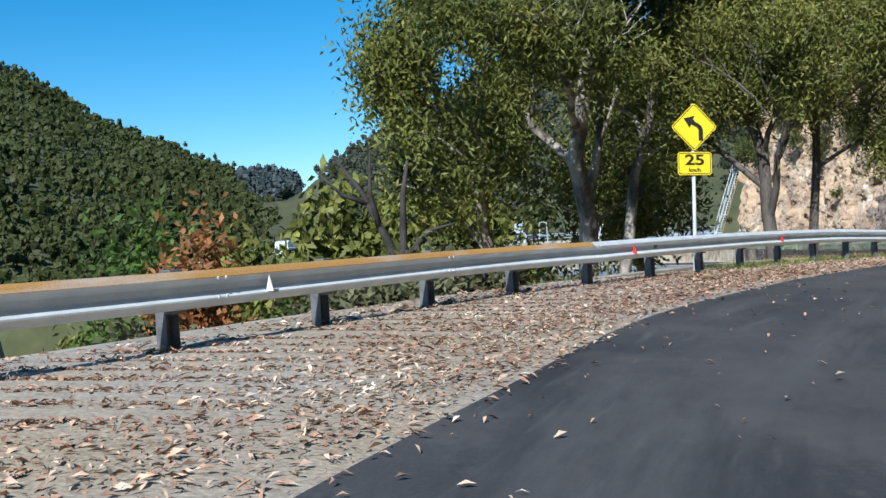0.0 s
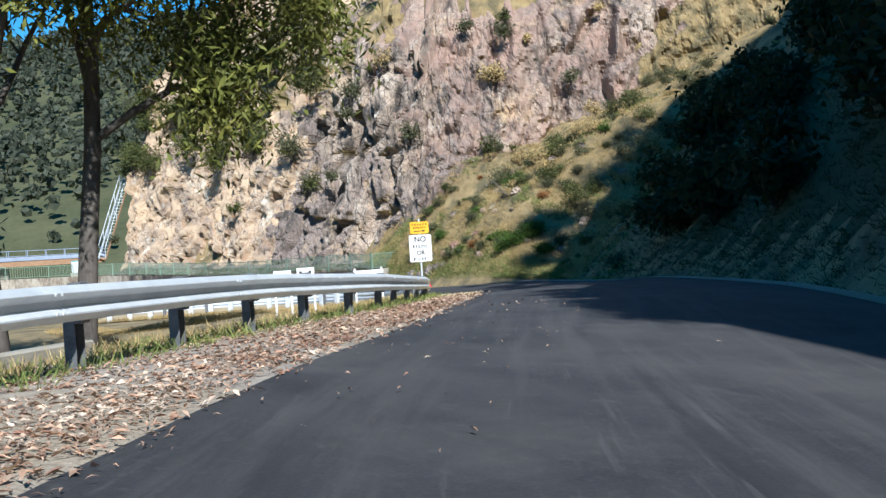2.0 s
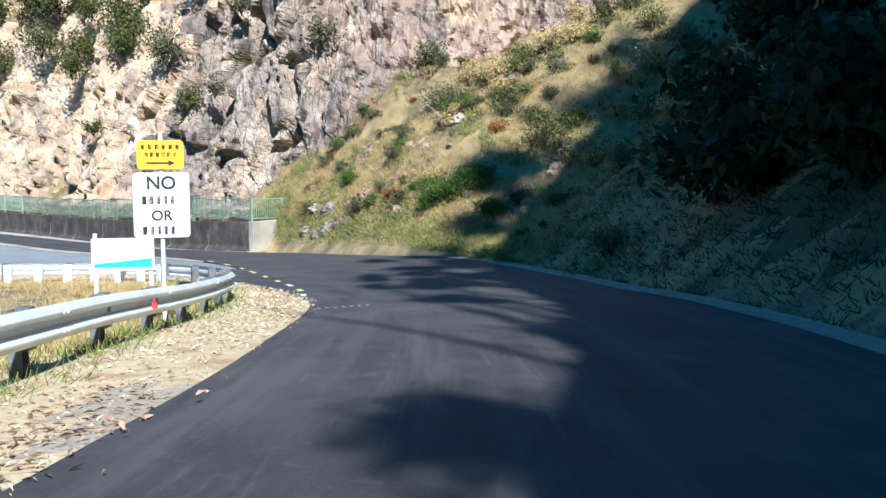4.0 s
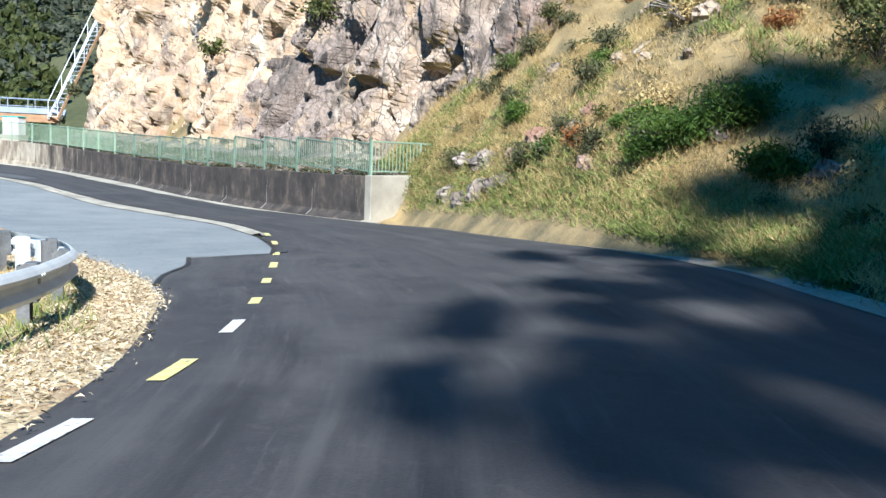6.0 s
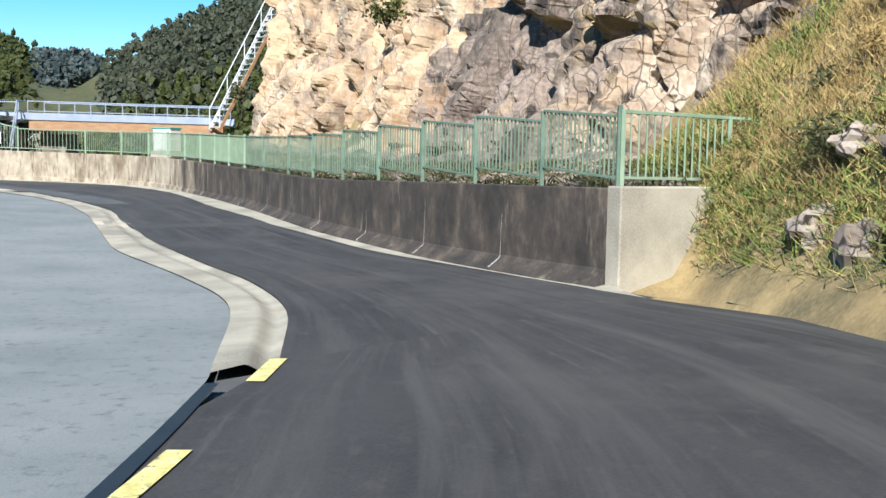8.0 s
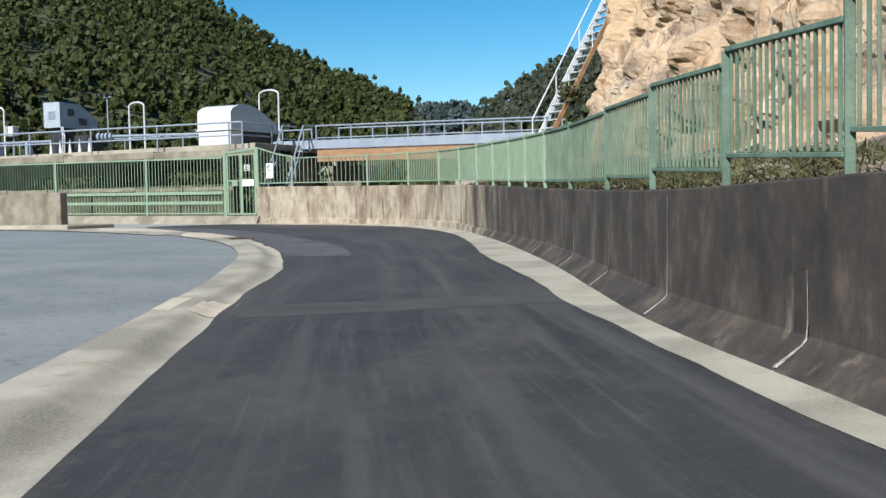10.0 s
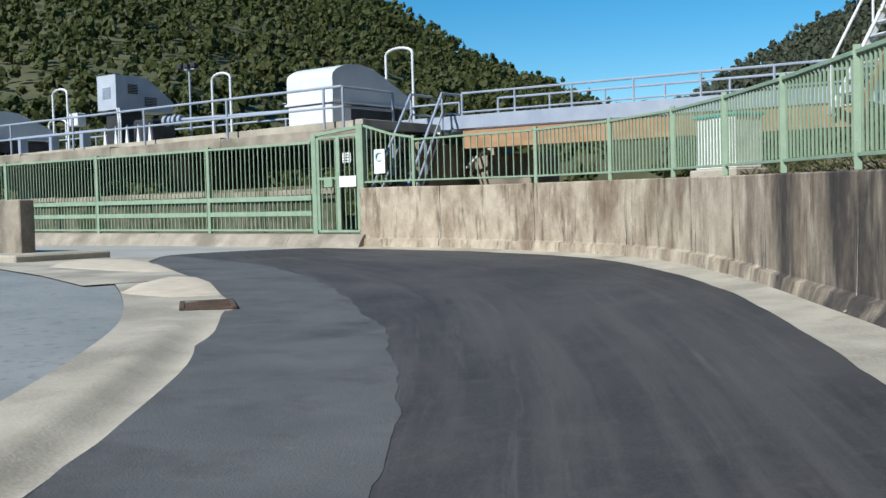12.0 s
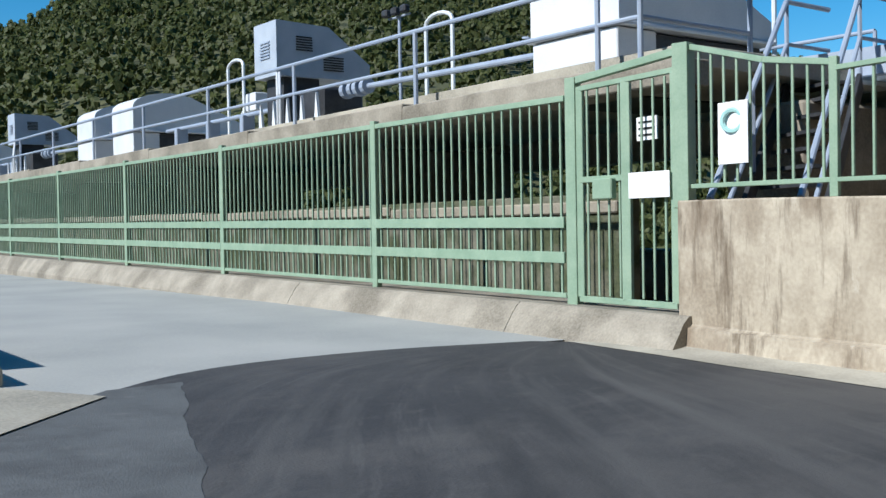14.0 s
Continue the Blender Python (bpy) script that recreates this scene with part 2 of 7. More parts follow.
weather_or_shade(WALLC, (0.11, 0.08, 0.052), 6.0, (0.52, 0.68), (1, 1, 0.16))
weather_or_shade(WALLC, (0.55, 0.50, 0.42), 4.0, (0.62, 0.75), (1, 1, 0.4))


def black_growth(m, middle, reach, full):
    """Black lichen staining, thickest within full metres of the middle and gone at reach, running down in streaks."""
    n, l = m.node_tree.nodes, m.node_tree.links
    b = n["Principled BSDF"]
    old = b.inputs["Base Color"].links[0].from_socket
    geo, sep, sub, far_, rng_, mp, tex, add, ramp, mp2, tex2, ramp2, mix = (n.new("ShaderNode" + k) for k in ("NewGeometry", "SeparateXYZ", "Math", "Math", "MapRange", "Mapping", "TexNoise", "Math", "ValToRGB", "Mapping", "TexNoise", "ValToRGB", "Mix"))
    rng_.inputs["From Min"].default_value, rng_.inputs["From Max"].default_value = reach, full
    sub.operation, sub.inputs[1].default_value, far_.operation = "SUBTRACT", middle, "ABSOLUTE"
    rng_.inputs["To Min"].default_value, rng_.inputs["To Max"].default_value = -0.16, 0.34
    mp.inputs["Scale"].default_value, mp2.inputs["Scale"].default_value = (2.2, 2.2, 0.45), (1.3, 1.3, 0.8)
    tex.inputs["Scale"].default_value, tex.inputs["Detail"].default_value, tex.inputs["Roughness"].default_value = 1.0, 9, 0.65
    tex2.inputs["Scale"].default_value, tex2.inputs["Detail"].default_value, tex2.inputs["Roughness"].default_value = 1.6, 9, 0.7
    l.new(geo.outputs["Position"], sep.inputs[0]), l.new(sep.outputs["Y"], sub.inputs[0]), l.new(sub.outputs[0], far_.inputs[0]), l.new(far_.outputs[0], rng_.inputs[0])
    l.new(geo.outputs["Position"], mp.inputs[0]), l.new(mp.outputs[0], tex.inputs["Vector"])
    l.new(geo.outputs["Position"], mp2.inputs[0]), l.new(mp2.outputs[0], tex2.inputs["Vector"])
    l.new(tex.outputs[0], add.inputs[0]), l.new(rng_.outputs[0], add.inputs[1]), l.new(add.outputs[0], ramp.inputs[0])
    ramp.color_ramp.elements[0].position, ramp.color_ramp.elements[1].position = 0.50, 0.72
    l.new(tex2.outputs[0], ramp2.inputs[0])
    ramp2.color_ramp.elements[0].position, ramp2.color_ramp.elements[1].position = 0.35, 0.72
    ramp2.color_ramp.elements[0].color, ramp2.color_ramp.elements[1].color = (0.026, 0.023, 0.021, 1), (0.15, 0.115, 0.085, 1)
    ramp2.color_ramp.elements.new(0.52).color = (0.055, 0.046, 0.04, 1)
    mix.data_type = "RGBA"
    l.new(ramp.outputs[0], mix.inputs[0]), l.new(old, mix.inputs[6]), l.new(ramp2.outputs[0], mix.inputs[7]), l.new(mix.outputs[2], b.inputs["Base Color"])


WALLP = WALLC.copy()
WALLP.name = "parapet_concrete_with_black_growth"
black_growth(WALLP, 83.5, 19.0, 9.0)
WALLM = two_tone("half_stained_concrete_wall", ((0.20, 0.175, 0.14), (0.32, 0.285, 0.23)), ((0.09, 0.078, 0.065), (0.17, 0.148, 0.12)), (1.4, 1.4, 0.7), edge=(0.44, 0.62), scale=3.5, fine=30, rough=0.9, bump=0.12)
CONCMID = two_tone("weathered_kerb_concrete", ((0.23, 0.205, 0.165), (0.36, 0.325, 0.265)), ((0.13, 0.115, 0.09), (0.22, 0.195, 0.155)), (1.1, 1.1, 1.1), edge=(0.46, 0.64), scale=2.5, fine=40, rough=0.92, bump=0.25)
weather_or_shade(ASPHALT, (0.095, 0.089, 0.085), 0.7, (0.57, 0.78), (1, 0.5, 1))
weather_or_shade(ASPHALT, (0.016, 0.016, 0.018), 0.5, (0.60, 0.72), (1.5, 0.3, 1))
weather_or_shade(ASPHALT, (0.072, 0.069, 0.066), 7.0, (0.55, 0.78), (1, 0.55, 1))
weather_or_shade(ASPHALT, (0.062, 0.059, 0.057), 19.0, (0.54, 0.80))
weather_or_shade(ASPHALT, (0.088, 0.083, 0.079), 0.28, (0.50, 0.78))
weather_or_shade(ASPHALT, (0.074, 0.072, 0.071), 1.0, (0.48, 0.70), (2.6, 0.10, 1), True)
weather_or_shade(ASPHALT, (0.020, 0.020, 0.022), 1.0, (0.55, 0.70), (1.1, 0.07, 1), True)
weather_or_shade(ASPHALT, (0.092, 0.090, 0.089), 1.0, (0.58, 0.78), (9.0, 0.35, 1), True)
weather_or_shade(ASPHALT_WORN, (0.05, 0.051, 0.053), 1.1, (0.5, 0.7))
weather_or_shade(ASPHALT_WORN, (0.13, 0.128, 0.124), 6.0, (0.6, 0.78))
weather_or_shade(YELLOW_PAINT, (0.10, 0.09, 0.07), 14.0, (0.58, 0.66))
weather_or_shade(WHITE_PAINT, (0.12, 0.12, 0.12), 14.0, (0.58, 0.66))
weather_or_shade(ASPHALT_BLUE, (0.085, 0.10, 0.105), 9.0, (0.54, 0.75))
weather_or_shade(ASPHALT_BLUE, (0.24, 0.26, 0.265), 0.45, (0.58, 0.75))
weather_or_shade(CONCRETE, (0.22, 0.185, 0.13), 1.3, (0.60, 0.74))
ROCK_RED = two_tone("red_brown_rock", ((0.20, 0.11, 0.075), (0.34, 0.20, 0.14)), ((0.30, 0.22, 0.17), (0.42, 0.33, 0.27)), (0.8, 0.8, 0.8), edge=(0.5, 0.65), scale=2.5, fine=14, rough=0.95, bump=0.6)
SOIL = two_tone("dry_grass_and_soil", ((0.20, 0.145, 0.07), (0.36, 0.27, 0.13)), ((0.085, 0.072, 0.035), (0.17, 0.14, 0.075)), (0.75, 0.75, 0.75), edge=(0.46, 0.62), scale=1.6, fine=18, rough=1.0, bump=0.8)
HILL_AND_SHADE_FLOOR = mat("hill_scrub_and_bank_shade_floor", ((0.045, 0.055, 0.02), (0.10, 0.10, 0.045)), scale=0.05, fine=0.6, rough=1.0)
VERGE = two_tone("gravel_verge", ((0.23, 0.20, 0.165), (0.44, 0.39, 0.325)), ((0.25, 0.19, 0.12), (0.42, 0.34, 0.22)), (0.3, 0.3, 0.3), edge=(0.4, 0.7), scale=6, fine=28, rough=1.0, bump=1.0, grain=0.6)
STRAW = mat("dry_straw_grass", ((0.31, 0.215, 0.085), (0.52, 0.395, 0.18)), scale=1.2, rough=0.9, vary=0.3, island=True)
GRASSG = mat("green_grass", ((0.10, 0.14, 0.03), (0.20, 0.23, 0.06)), scale=1.2, rough=0.9, vary=0.3, island=True)
DEADLEAF = leafy("dead_orange_brown_leaves", (0.16, 0.06, 0.02), (0.30, 0.13, 0.045), (0.42, 0.22, 0.09))
LITTER = mat("fallen_gum_leaves_and_bark", ((0.20, 0.085, 0.052), (0.41, 0.26, 0.17), (0.66, 0.55, 0.43)), scale=0.8, fine=7, rough=0.9, vary=0.55, island=True, grain=0.6)
CHIPS = mat("bleached_bark_chips", ((0.34, 0.245, 0.14), (0.58, 0.465, 0.30), (0.74, 0.63, 0.46)), scale=0.8, fine=7, rough=0.9, vary=0.4, island=True, grain=0.6)
BARK = two_tone("gum_bark", ((0.15, 0.12, 0.10), (0.27, 0.23, 0.19)), ((0.46, 0.42, 0.36), (0.60, 0.56, 0.5)), (1.2, 1.2, 0.35), edge=(0.52, 0.62), scale=4, fine=25, rough=0.85, bump=0.5, stretch=(1, 1, 0.3))
BARK_DARK = mat("dark_gum_bark", ((0.05, 0.042, 0.036), (0.15, 0.13, 0.11)), scale=4, fine=25, rough=0.9, bump=0.5, stretch=(1, 1, 0.3))
BARK_PALE = two_tone("pale_gum_bark", ((0.30, 0.26, 0.215), (0.55, 0.50, 0.43)), ((0.06, 0.05, 0.042), (0.16, 0.135, 0.11)), (1.5, 1.5, 0.5), edge=(0.46, 0.58), scale=2.5, fine=25, rough=0.8, bump=0.4, stretch=(1, 1, 0.3))
DEADWOOD = mat("charred_dead_wood", ((0.018, 0.016, 0.015), (0.07, 0.06, 0.052)), scale=3, rough=0.9, bump=0.4)
GUMLEAF = leafy("gum_leaves", (0.055, 0.07, 0.016), (0.14, 0.155, 0.033), (0.28, 0.27, 0.065), through_light=0.22, scale=0.6)
SHRUB = leafy("shrub_leaves", (0.035, 0.075, 0.012), (0.08, 0.14, 0.025), (0.14, 0.20, 0.04))
# leaf green taken far down so that the shaded bank reads dark
DARKENED_SHRUB = leafy("shade_darkened_shrub_leaves", (0.018, 0.03, 0.009), (0.032, 0.046, 0.016), (0.05, 0.062, 0.025))
OLIVE = leafy("olive_bush_leaves", (0.05, 0.062, 0.02), (0.10, 0.115, 0.035), (0.17, 0.175, 0.06))
SCRUB = leafy("grey_green_scrub_leaves", (0.06, 0.065, 0.03), (0.12, 0.125, 0.06), (0.19, 0.185, 0.10))
FOREST = leafy("hill_forest_crowns", (0.050, 0.068, 0.020), (0.090, 0.110, 0.034), (0.165, 0.170, 0.066), vary=0.10, through_light=0.5, scale=0.06, fine=1.6, grain=0.75)
# next two greens are shifted blue-grey to paint in distance haze
FOREST_MID = leafy("haze_tinted_hill_forest_crowns", (0.065, 0.08, 0.055), (0.10, 0.115, 0.075), (0.15, 0.155, 0.10), vary=0.2, through_light=0.5, scale=0.11, fine=1.2, grain=0.6)
FOREST_FAR = leafy("haze_tinted_far_forest_crowns", (0.06, 0.085, 0.085), (0.085, 0.11, 0.11), (0.11, 0.135, 0.13), vary=0.2)


# ---- mesh helpers ----
class Shape:
    """Collects vertices and faces of one mesh."""

    def __init__(self):
        self.v, self.f = [], []

    def add(self, verts, faces):
        o = len(self.v)
        self.v += [tuple(p) for p in verts]
        self.f += [tuple(i + o for i in q) for q in faces]
        return self

    def box(self, c, s, m=None, ch=0.0):
        """A box of size s round c, with chamfered edges, turned by m."""
        h = [x / 2 for x in s]
        ch = min(ch, *(x * 0.45 for x in h)) if ch else 0
        if not ch:
            vs = [Vector((x * h[0], y * h[1], z * h[2])) for x in (-1, 1) for y in (-1, 1) for z in (-1, 1)]
            fs = [(0, 1, 3, 2), (4, 6, 7, 5), (0, 4, 5, 1), (2, 3, 7, 6), (0, 2, 6, 4), (1, 5, 7, 3)]
        else:
            vs, fs, at = [], [], {}
            for x in (-1, 1):
                for y in (-1, 1):
                    for z in (-1, 1):
                        for a in range(3):
                            p = [x * (h[0] - ch), y * (h[1] - ch), z * (h[2] - ch)]
                            p[a] = (x, y, z)[a] * h[a]
                            at[x, y, z, a] = len(vs)
                            vs.append(Vector(p))
            for a in range(3):
                b, d = (a + 1) % 3, (a + 2) % 3
                for s1 in (-1, 1):
                    def k(sb, sd, ax, a=a, b=b, d=d, s1=s1):
                        q = [0, 0, 0]
                        q[a], q[b], q[d] = s1, sb, sd
                        return at[(*q, ax)]
                    q = [k(-1, -1, a), k(1, -1, a), k(1, 1, a), k(-1, 1, a)]
                    fs.append(q if s1 > 0 else q[::-1])
                    for s2 in (-1, 1):
                        e = [k(s2, -1, a), k(s2, 1, a), k(s2, 1, b), k(s2, -1, b)]
                        fs.append(e[::-1] if s1 * s2 > 0 else e)
            for x in (-1, 1):
                for y in (-1, 1):
                    for z in (-1, 1):
                        t = [at[x, y, z, i] for i in range(3)]
                        fs.append(t if x * y * z > 0 else t[::-1])
        c = Vector(c)
        return self.add([(m @ p if m else p) + c for p in vs], fs)

    def tube(self, pts, radii, n=8, cap=True):
        pts = [Vector(p) for p in pts]
        radii = radii if hasattr(radii, "__len__") else [radii] * len(pts)
        rings, side = [], None
        for i, p in enumerate(pts):
            d = (pts[min(i + 1, len(pts) - 1)] - pts[max(i - 1, 0)]).normalized()
            if side is None:
                side = d.orthogonal().normalized()
            side = (side - d * side.dot(d)).normalized()
            up = d.cross(side)
            rings.append([p + (side * math.cos(a) + up * math.sin(a)) * radii[i] for a in [2 * math.pi * k / n for k in range(n)]])
        vs = [q for r in rings for q in r]
        fs = [(i * n + k, i * n + (k + 1) % n, (i + 1) * n + (k + 1) % n, (i + 1) * n + k) for i in range(len(pts) - 1) for k in range(n)]
        if cap:
            fs += [tuple(range(n))[::-1], tuple((len(pts) - 1) * n + k for k in range(n))]
        return self.add(vs, fs)

    def prism(self, poly, depth, m):
        """A flat outline (x, y) given thickness along z, placed by m."""
        n = len(poly)
        vs = [m @ Vector((x, y, z)) for z in (0, depth) for x, y in poly]
        return self.add(vs, [tuple(range(n))[::-1], tuple(range(n, 2 * n))] + [(i, (i + 1) % n, n + (i + 1) % n, n + i) for i in range(n)])

    def sheet(self, rows):
        """A grid surface from rows of points."""
        n = len(rows[0])
        return self.add([p for r in rows for p in r], [(i * n + k, i * n + k + 1, (i + 1) * n + k + 1, (i + 1) * n + k) for i in range(len(rows) - 1) for k in range(n - 1)])

    def mesh(self, name, material, smooth=False):
        me = bpy.data.meshes.new(name)
        me.from_pydata(self.v, [], self.f)
        me.materials.append(material)
        if smooth:
            me.polygons.foreach_set("use_smooth", [True] * len(me.polygons))
        return me


def part(name, shape, material, parent=None, label="", smooth=False):
    """One mesh object, under its thing or part."""
    ob = new(name, shape if isinstance(shape, bpy.types.Mesh) else shape.mesh(name, material, smooth))
    if parent:
        ob.parent = parent
    return tagged(ob, label)


def thing(name, label, category, at=(0, 0, 0), group="", kind=""):
    ob = new(name)
    ob.matrix_basis = at if isinstance(at, Matrix) else Matrix.Translation(at)
    return tagged(ob, label, category, group, kind)


def structure(name, shape, material, label, smooth=False, kind="structure"):
    return tagged(part(name, shape, material, None, "", smooth), label, name.split("_")[0], "", kind)


def curve(pts, step=0.5):
    """A smooth line through the points, at even steps."""
    p = np.array(pts, float)
    q = np.vstack([2 * p[0] - p[1], p, 2 * p[-1] - p[-2]])
    out = []
    for i in range(1, len(q) - 2):
        n = max(2, int(np.linalg.norm(q[i + 1] - q[i]) / step * 3))
        for u in np.linspace(0, 1, n, endpoint=False):
            out.append(0.5 * (2 * q[i] + (q[i + 1] - q[i - 1]) * u + (2 * q[i - 1] - 5 * q[i] + 4 * q[i + 1] - q[i + 2]) * u**2 + (3 * q[i] - q[i - 1] - 3 * q[i + 1] + q[i + 2]) * u**3))
    out = np.vstack([out, q[-2]])
    s = np.r_[0, np.cumsum(np.linalg.norm(np.diff(out[:, :2], axis=0), axis=1))]
    t = np.linspace(0, s[-1], max(2, int(round(s[-1] / step)) + 1))
    return np.stack([np.interp(t, s, out[:, k]) for k in range(p.shape[1])], 1)


# ---- the lie of the land ----
# Along the road: y, x of its middle line, height, cross slope.
ROAD = np.array([
    (-60, -15, 0.30, -0.055), (-20, -4.8, 0.30, -0.058), (-3, -0.4, 0.30, -0.058), (5, 2.3, 0.33, -0.062), (13, 7.2, 0.35, -0.053),
    (21, 12.9, 0.24, -0.039), (25, 15.9, 0.12, -0.032), (30, 19.7, -0.13, -0.024), (35, 23.5, -0.42, -0.016), (39, 26.2, -0.65, -0.012), (43, 28.0, -1.01, -0.003),
    (47, 29.5, -1.30, 0.010), (51, 30.75, -1.56, 0.025), (54, 31.5, -1.72, 0.034), (58, 32.0, -1.90, 0.030), (62, 32.4, -2.07, 0.018), (66, 32.8, -2.23, 0.004), (72, 32.6, -2.44, -0.012),
    (78, 31.2, -2.50, -0.024), (86, 28.3, -2.33, -0.034), (93, 24.7, -2.20, -0.018), (100, 19.5, -2.07, -0.014), (130, 8, -2.05, 0.0)])
_y = np.linspace(-60, 130, 381)
_k = np.hanning(11) / np.hanning(11).sum()
ROADF = [np.convolve(np.pad(np.interp(_y, ROAD[:, 0], ROAD[:, c]), 5, mode="edge"), _k, "valid") for c in (1, 2, 3)]
RIGHT = np.array([(-60, -6.5), (-20, 1.5), (-3, 5.5), (5, 8.0), (13, 12.3), (21, 18.6), (27, 23.0), (36, 28.4), (45.7, 33.3), (50, 35.0), (54, 36.35), (57, 36.95), (62, 37.3), (67, 37.35), (71.5, 37.1), (74, 37.1), (130, 37.1)])


def road_x(y):
    return np.interp(y, _y, ROADF[0])


def ground(x, y):
    """Height of the graded ground at road level."""
    return np.interp(y, _y, ROADF[1]) + np.interp(y, _y, ROADF[2]) * np.clip(x - np.interp(y, _y, ROADF[0]), -7, 7)


RAIL = curve([(-9.4, -9), (-5.38, 0.39), (-2.66, 5.68), (-0.06, 10.4), (2.85, 14.48), (5.99, 18.89), (9.6, 23.3), (12.5, 26.7), (15.25, 29.7), (17.0, 32.1), (18.7, 34.5), (20.4, 37.1), (22.3, 40.4), (24.4, 44.3), (26.1, 47.9), (27.15, 51.1), (27.65, 53.9), (27.7, 55.7), (27.35, 57.6), (26.5, 59.5), (25.1, 61.2), (22.4, 63.2), (18, 65.5)], 0.25)
VERGE_EDGE = curve([(-7.0, -14), (-2.6, -3), (-0.5, 2.9), (1.5, 8.0), (4.3, 12.7), (7.2, 17.0), (10.4, 21.2), (12.2, 23.3), (14.4, 26.0), (16.5, 28.9), (20.1, 33.9), (22.6, 37.6), (24.8, 41.4), (26.45, 44.6), (27.05, 46.1), (27.6, 48.0), (28.2, 50.4), (28.75, 54.2), (28.8, 55.5), (28.75, 56.9), (28.35, 59.4), (27.65, 62.3), (26.9, 65.8), (24.2, 73.5), (19, 79)], 0.5)
WALL = curve([(36.1, 72.3, -1.12), (34.75, 75.4, -1.17), (33.4, 78.9, -1.22), (31.95, 82.6, -1.28), (30.35, 88.0, -1.22), (29.0, 91.8, -1.14), (27.5, 95.5, -1.04), (25.8, 99.3, -0.95), (23.7, 102.5, -0.87), (20.4, 104.75, -0.81), (18.0, 105.5, -0.76), (16.95, 105.85, -0.75)], 0.25)
CLIFF = curve([(67, 50), (58, 60), (50, 66), (43.2, 69.8), (39.4, 72.9), (37.7, 76.6), (35.9, 81.5), (34.2, 86.8), (32.2, 92.4), (30.0, 98.3), (27.9, 103.6), (27.0, 107.0), (28.2, 110.5), (33, 114), (42, 117)], 0.11)


def ss(a, b, x):
    t = np.clip((x - a) / (b - a), 0, 1)
    return t * t * (3 - 2 * t)


SKY_YAW = np.array([-180, -120, -60, -20, 0, 4, 6.4, 8.3, 11.9, 12.1, 13.6, 15.4, 15.6, 18.3, 20.4, 22.5, 24.8, 27, 29, 34, 42, 50, 57, 59.5, 61, 62.5, 65, 72, 85, 120, 180.0])
SKY_EL = np.array([14, 16, 15, 13.5, 10.3, 8.3, 7.1, 6.1, 4.4, 6.6, 7.0, 6.9, 4.5, 5.6, 6.6, 7.5, 8.9, 10.2, 11.0, 12.6, 13.8, 13.4, 12.3, 11.5, 10.3, 9.6, 8.4, 6.0, 5.0, 9, 14])


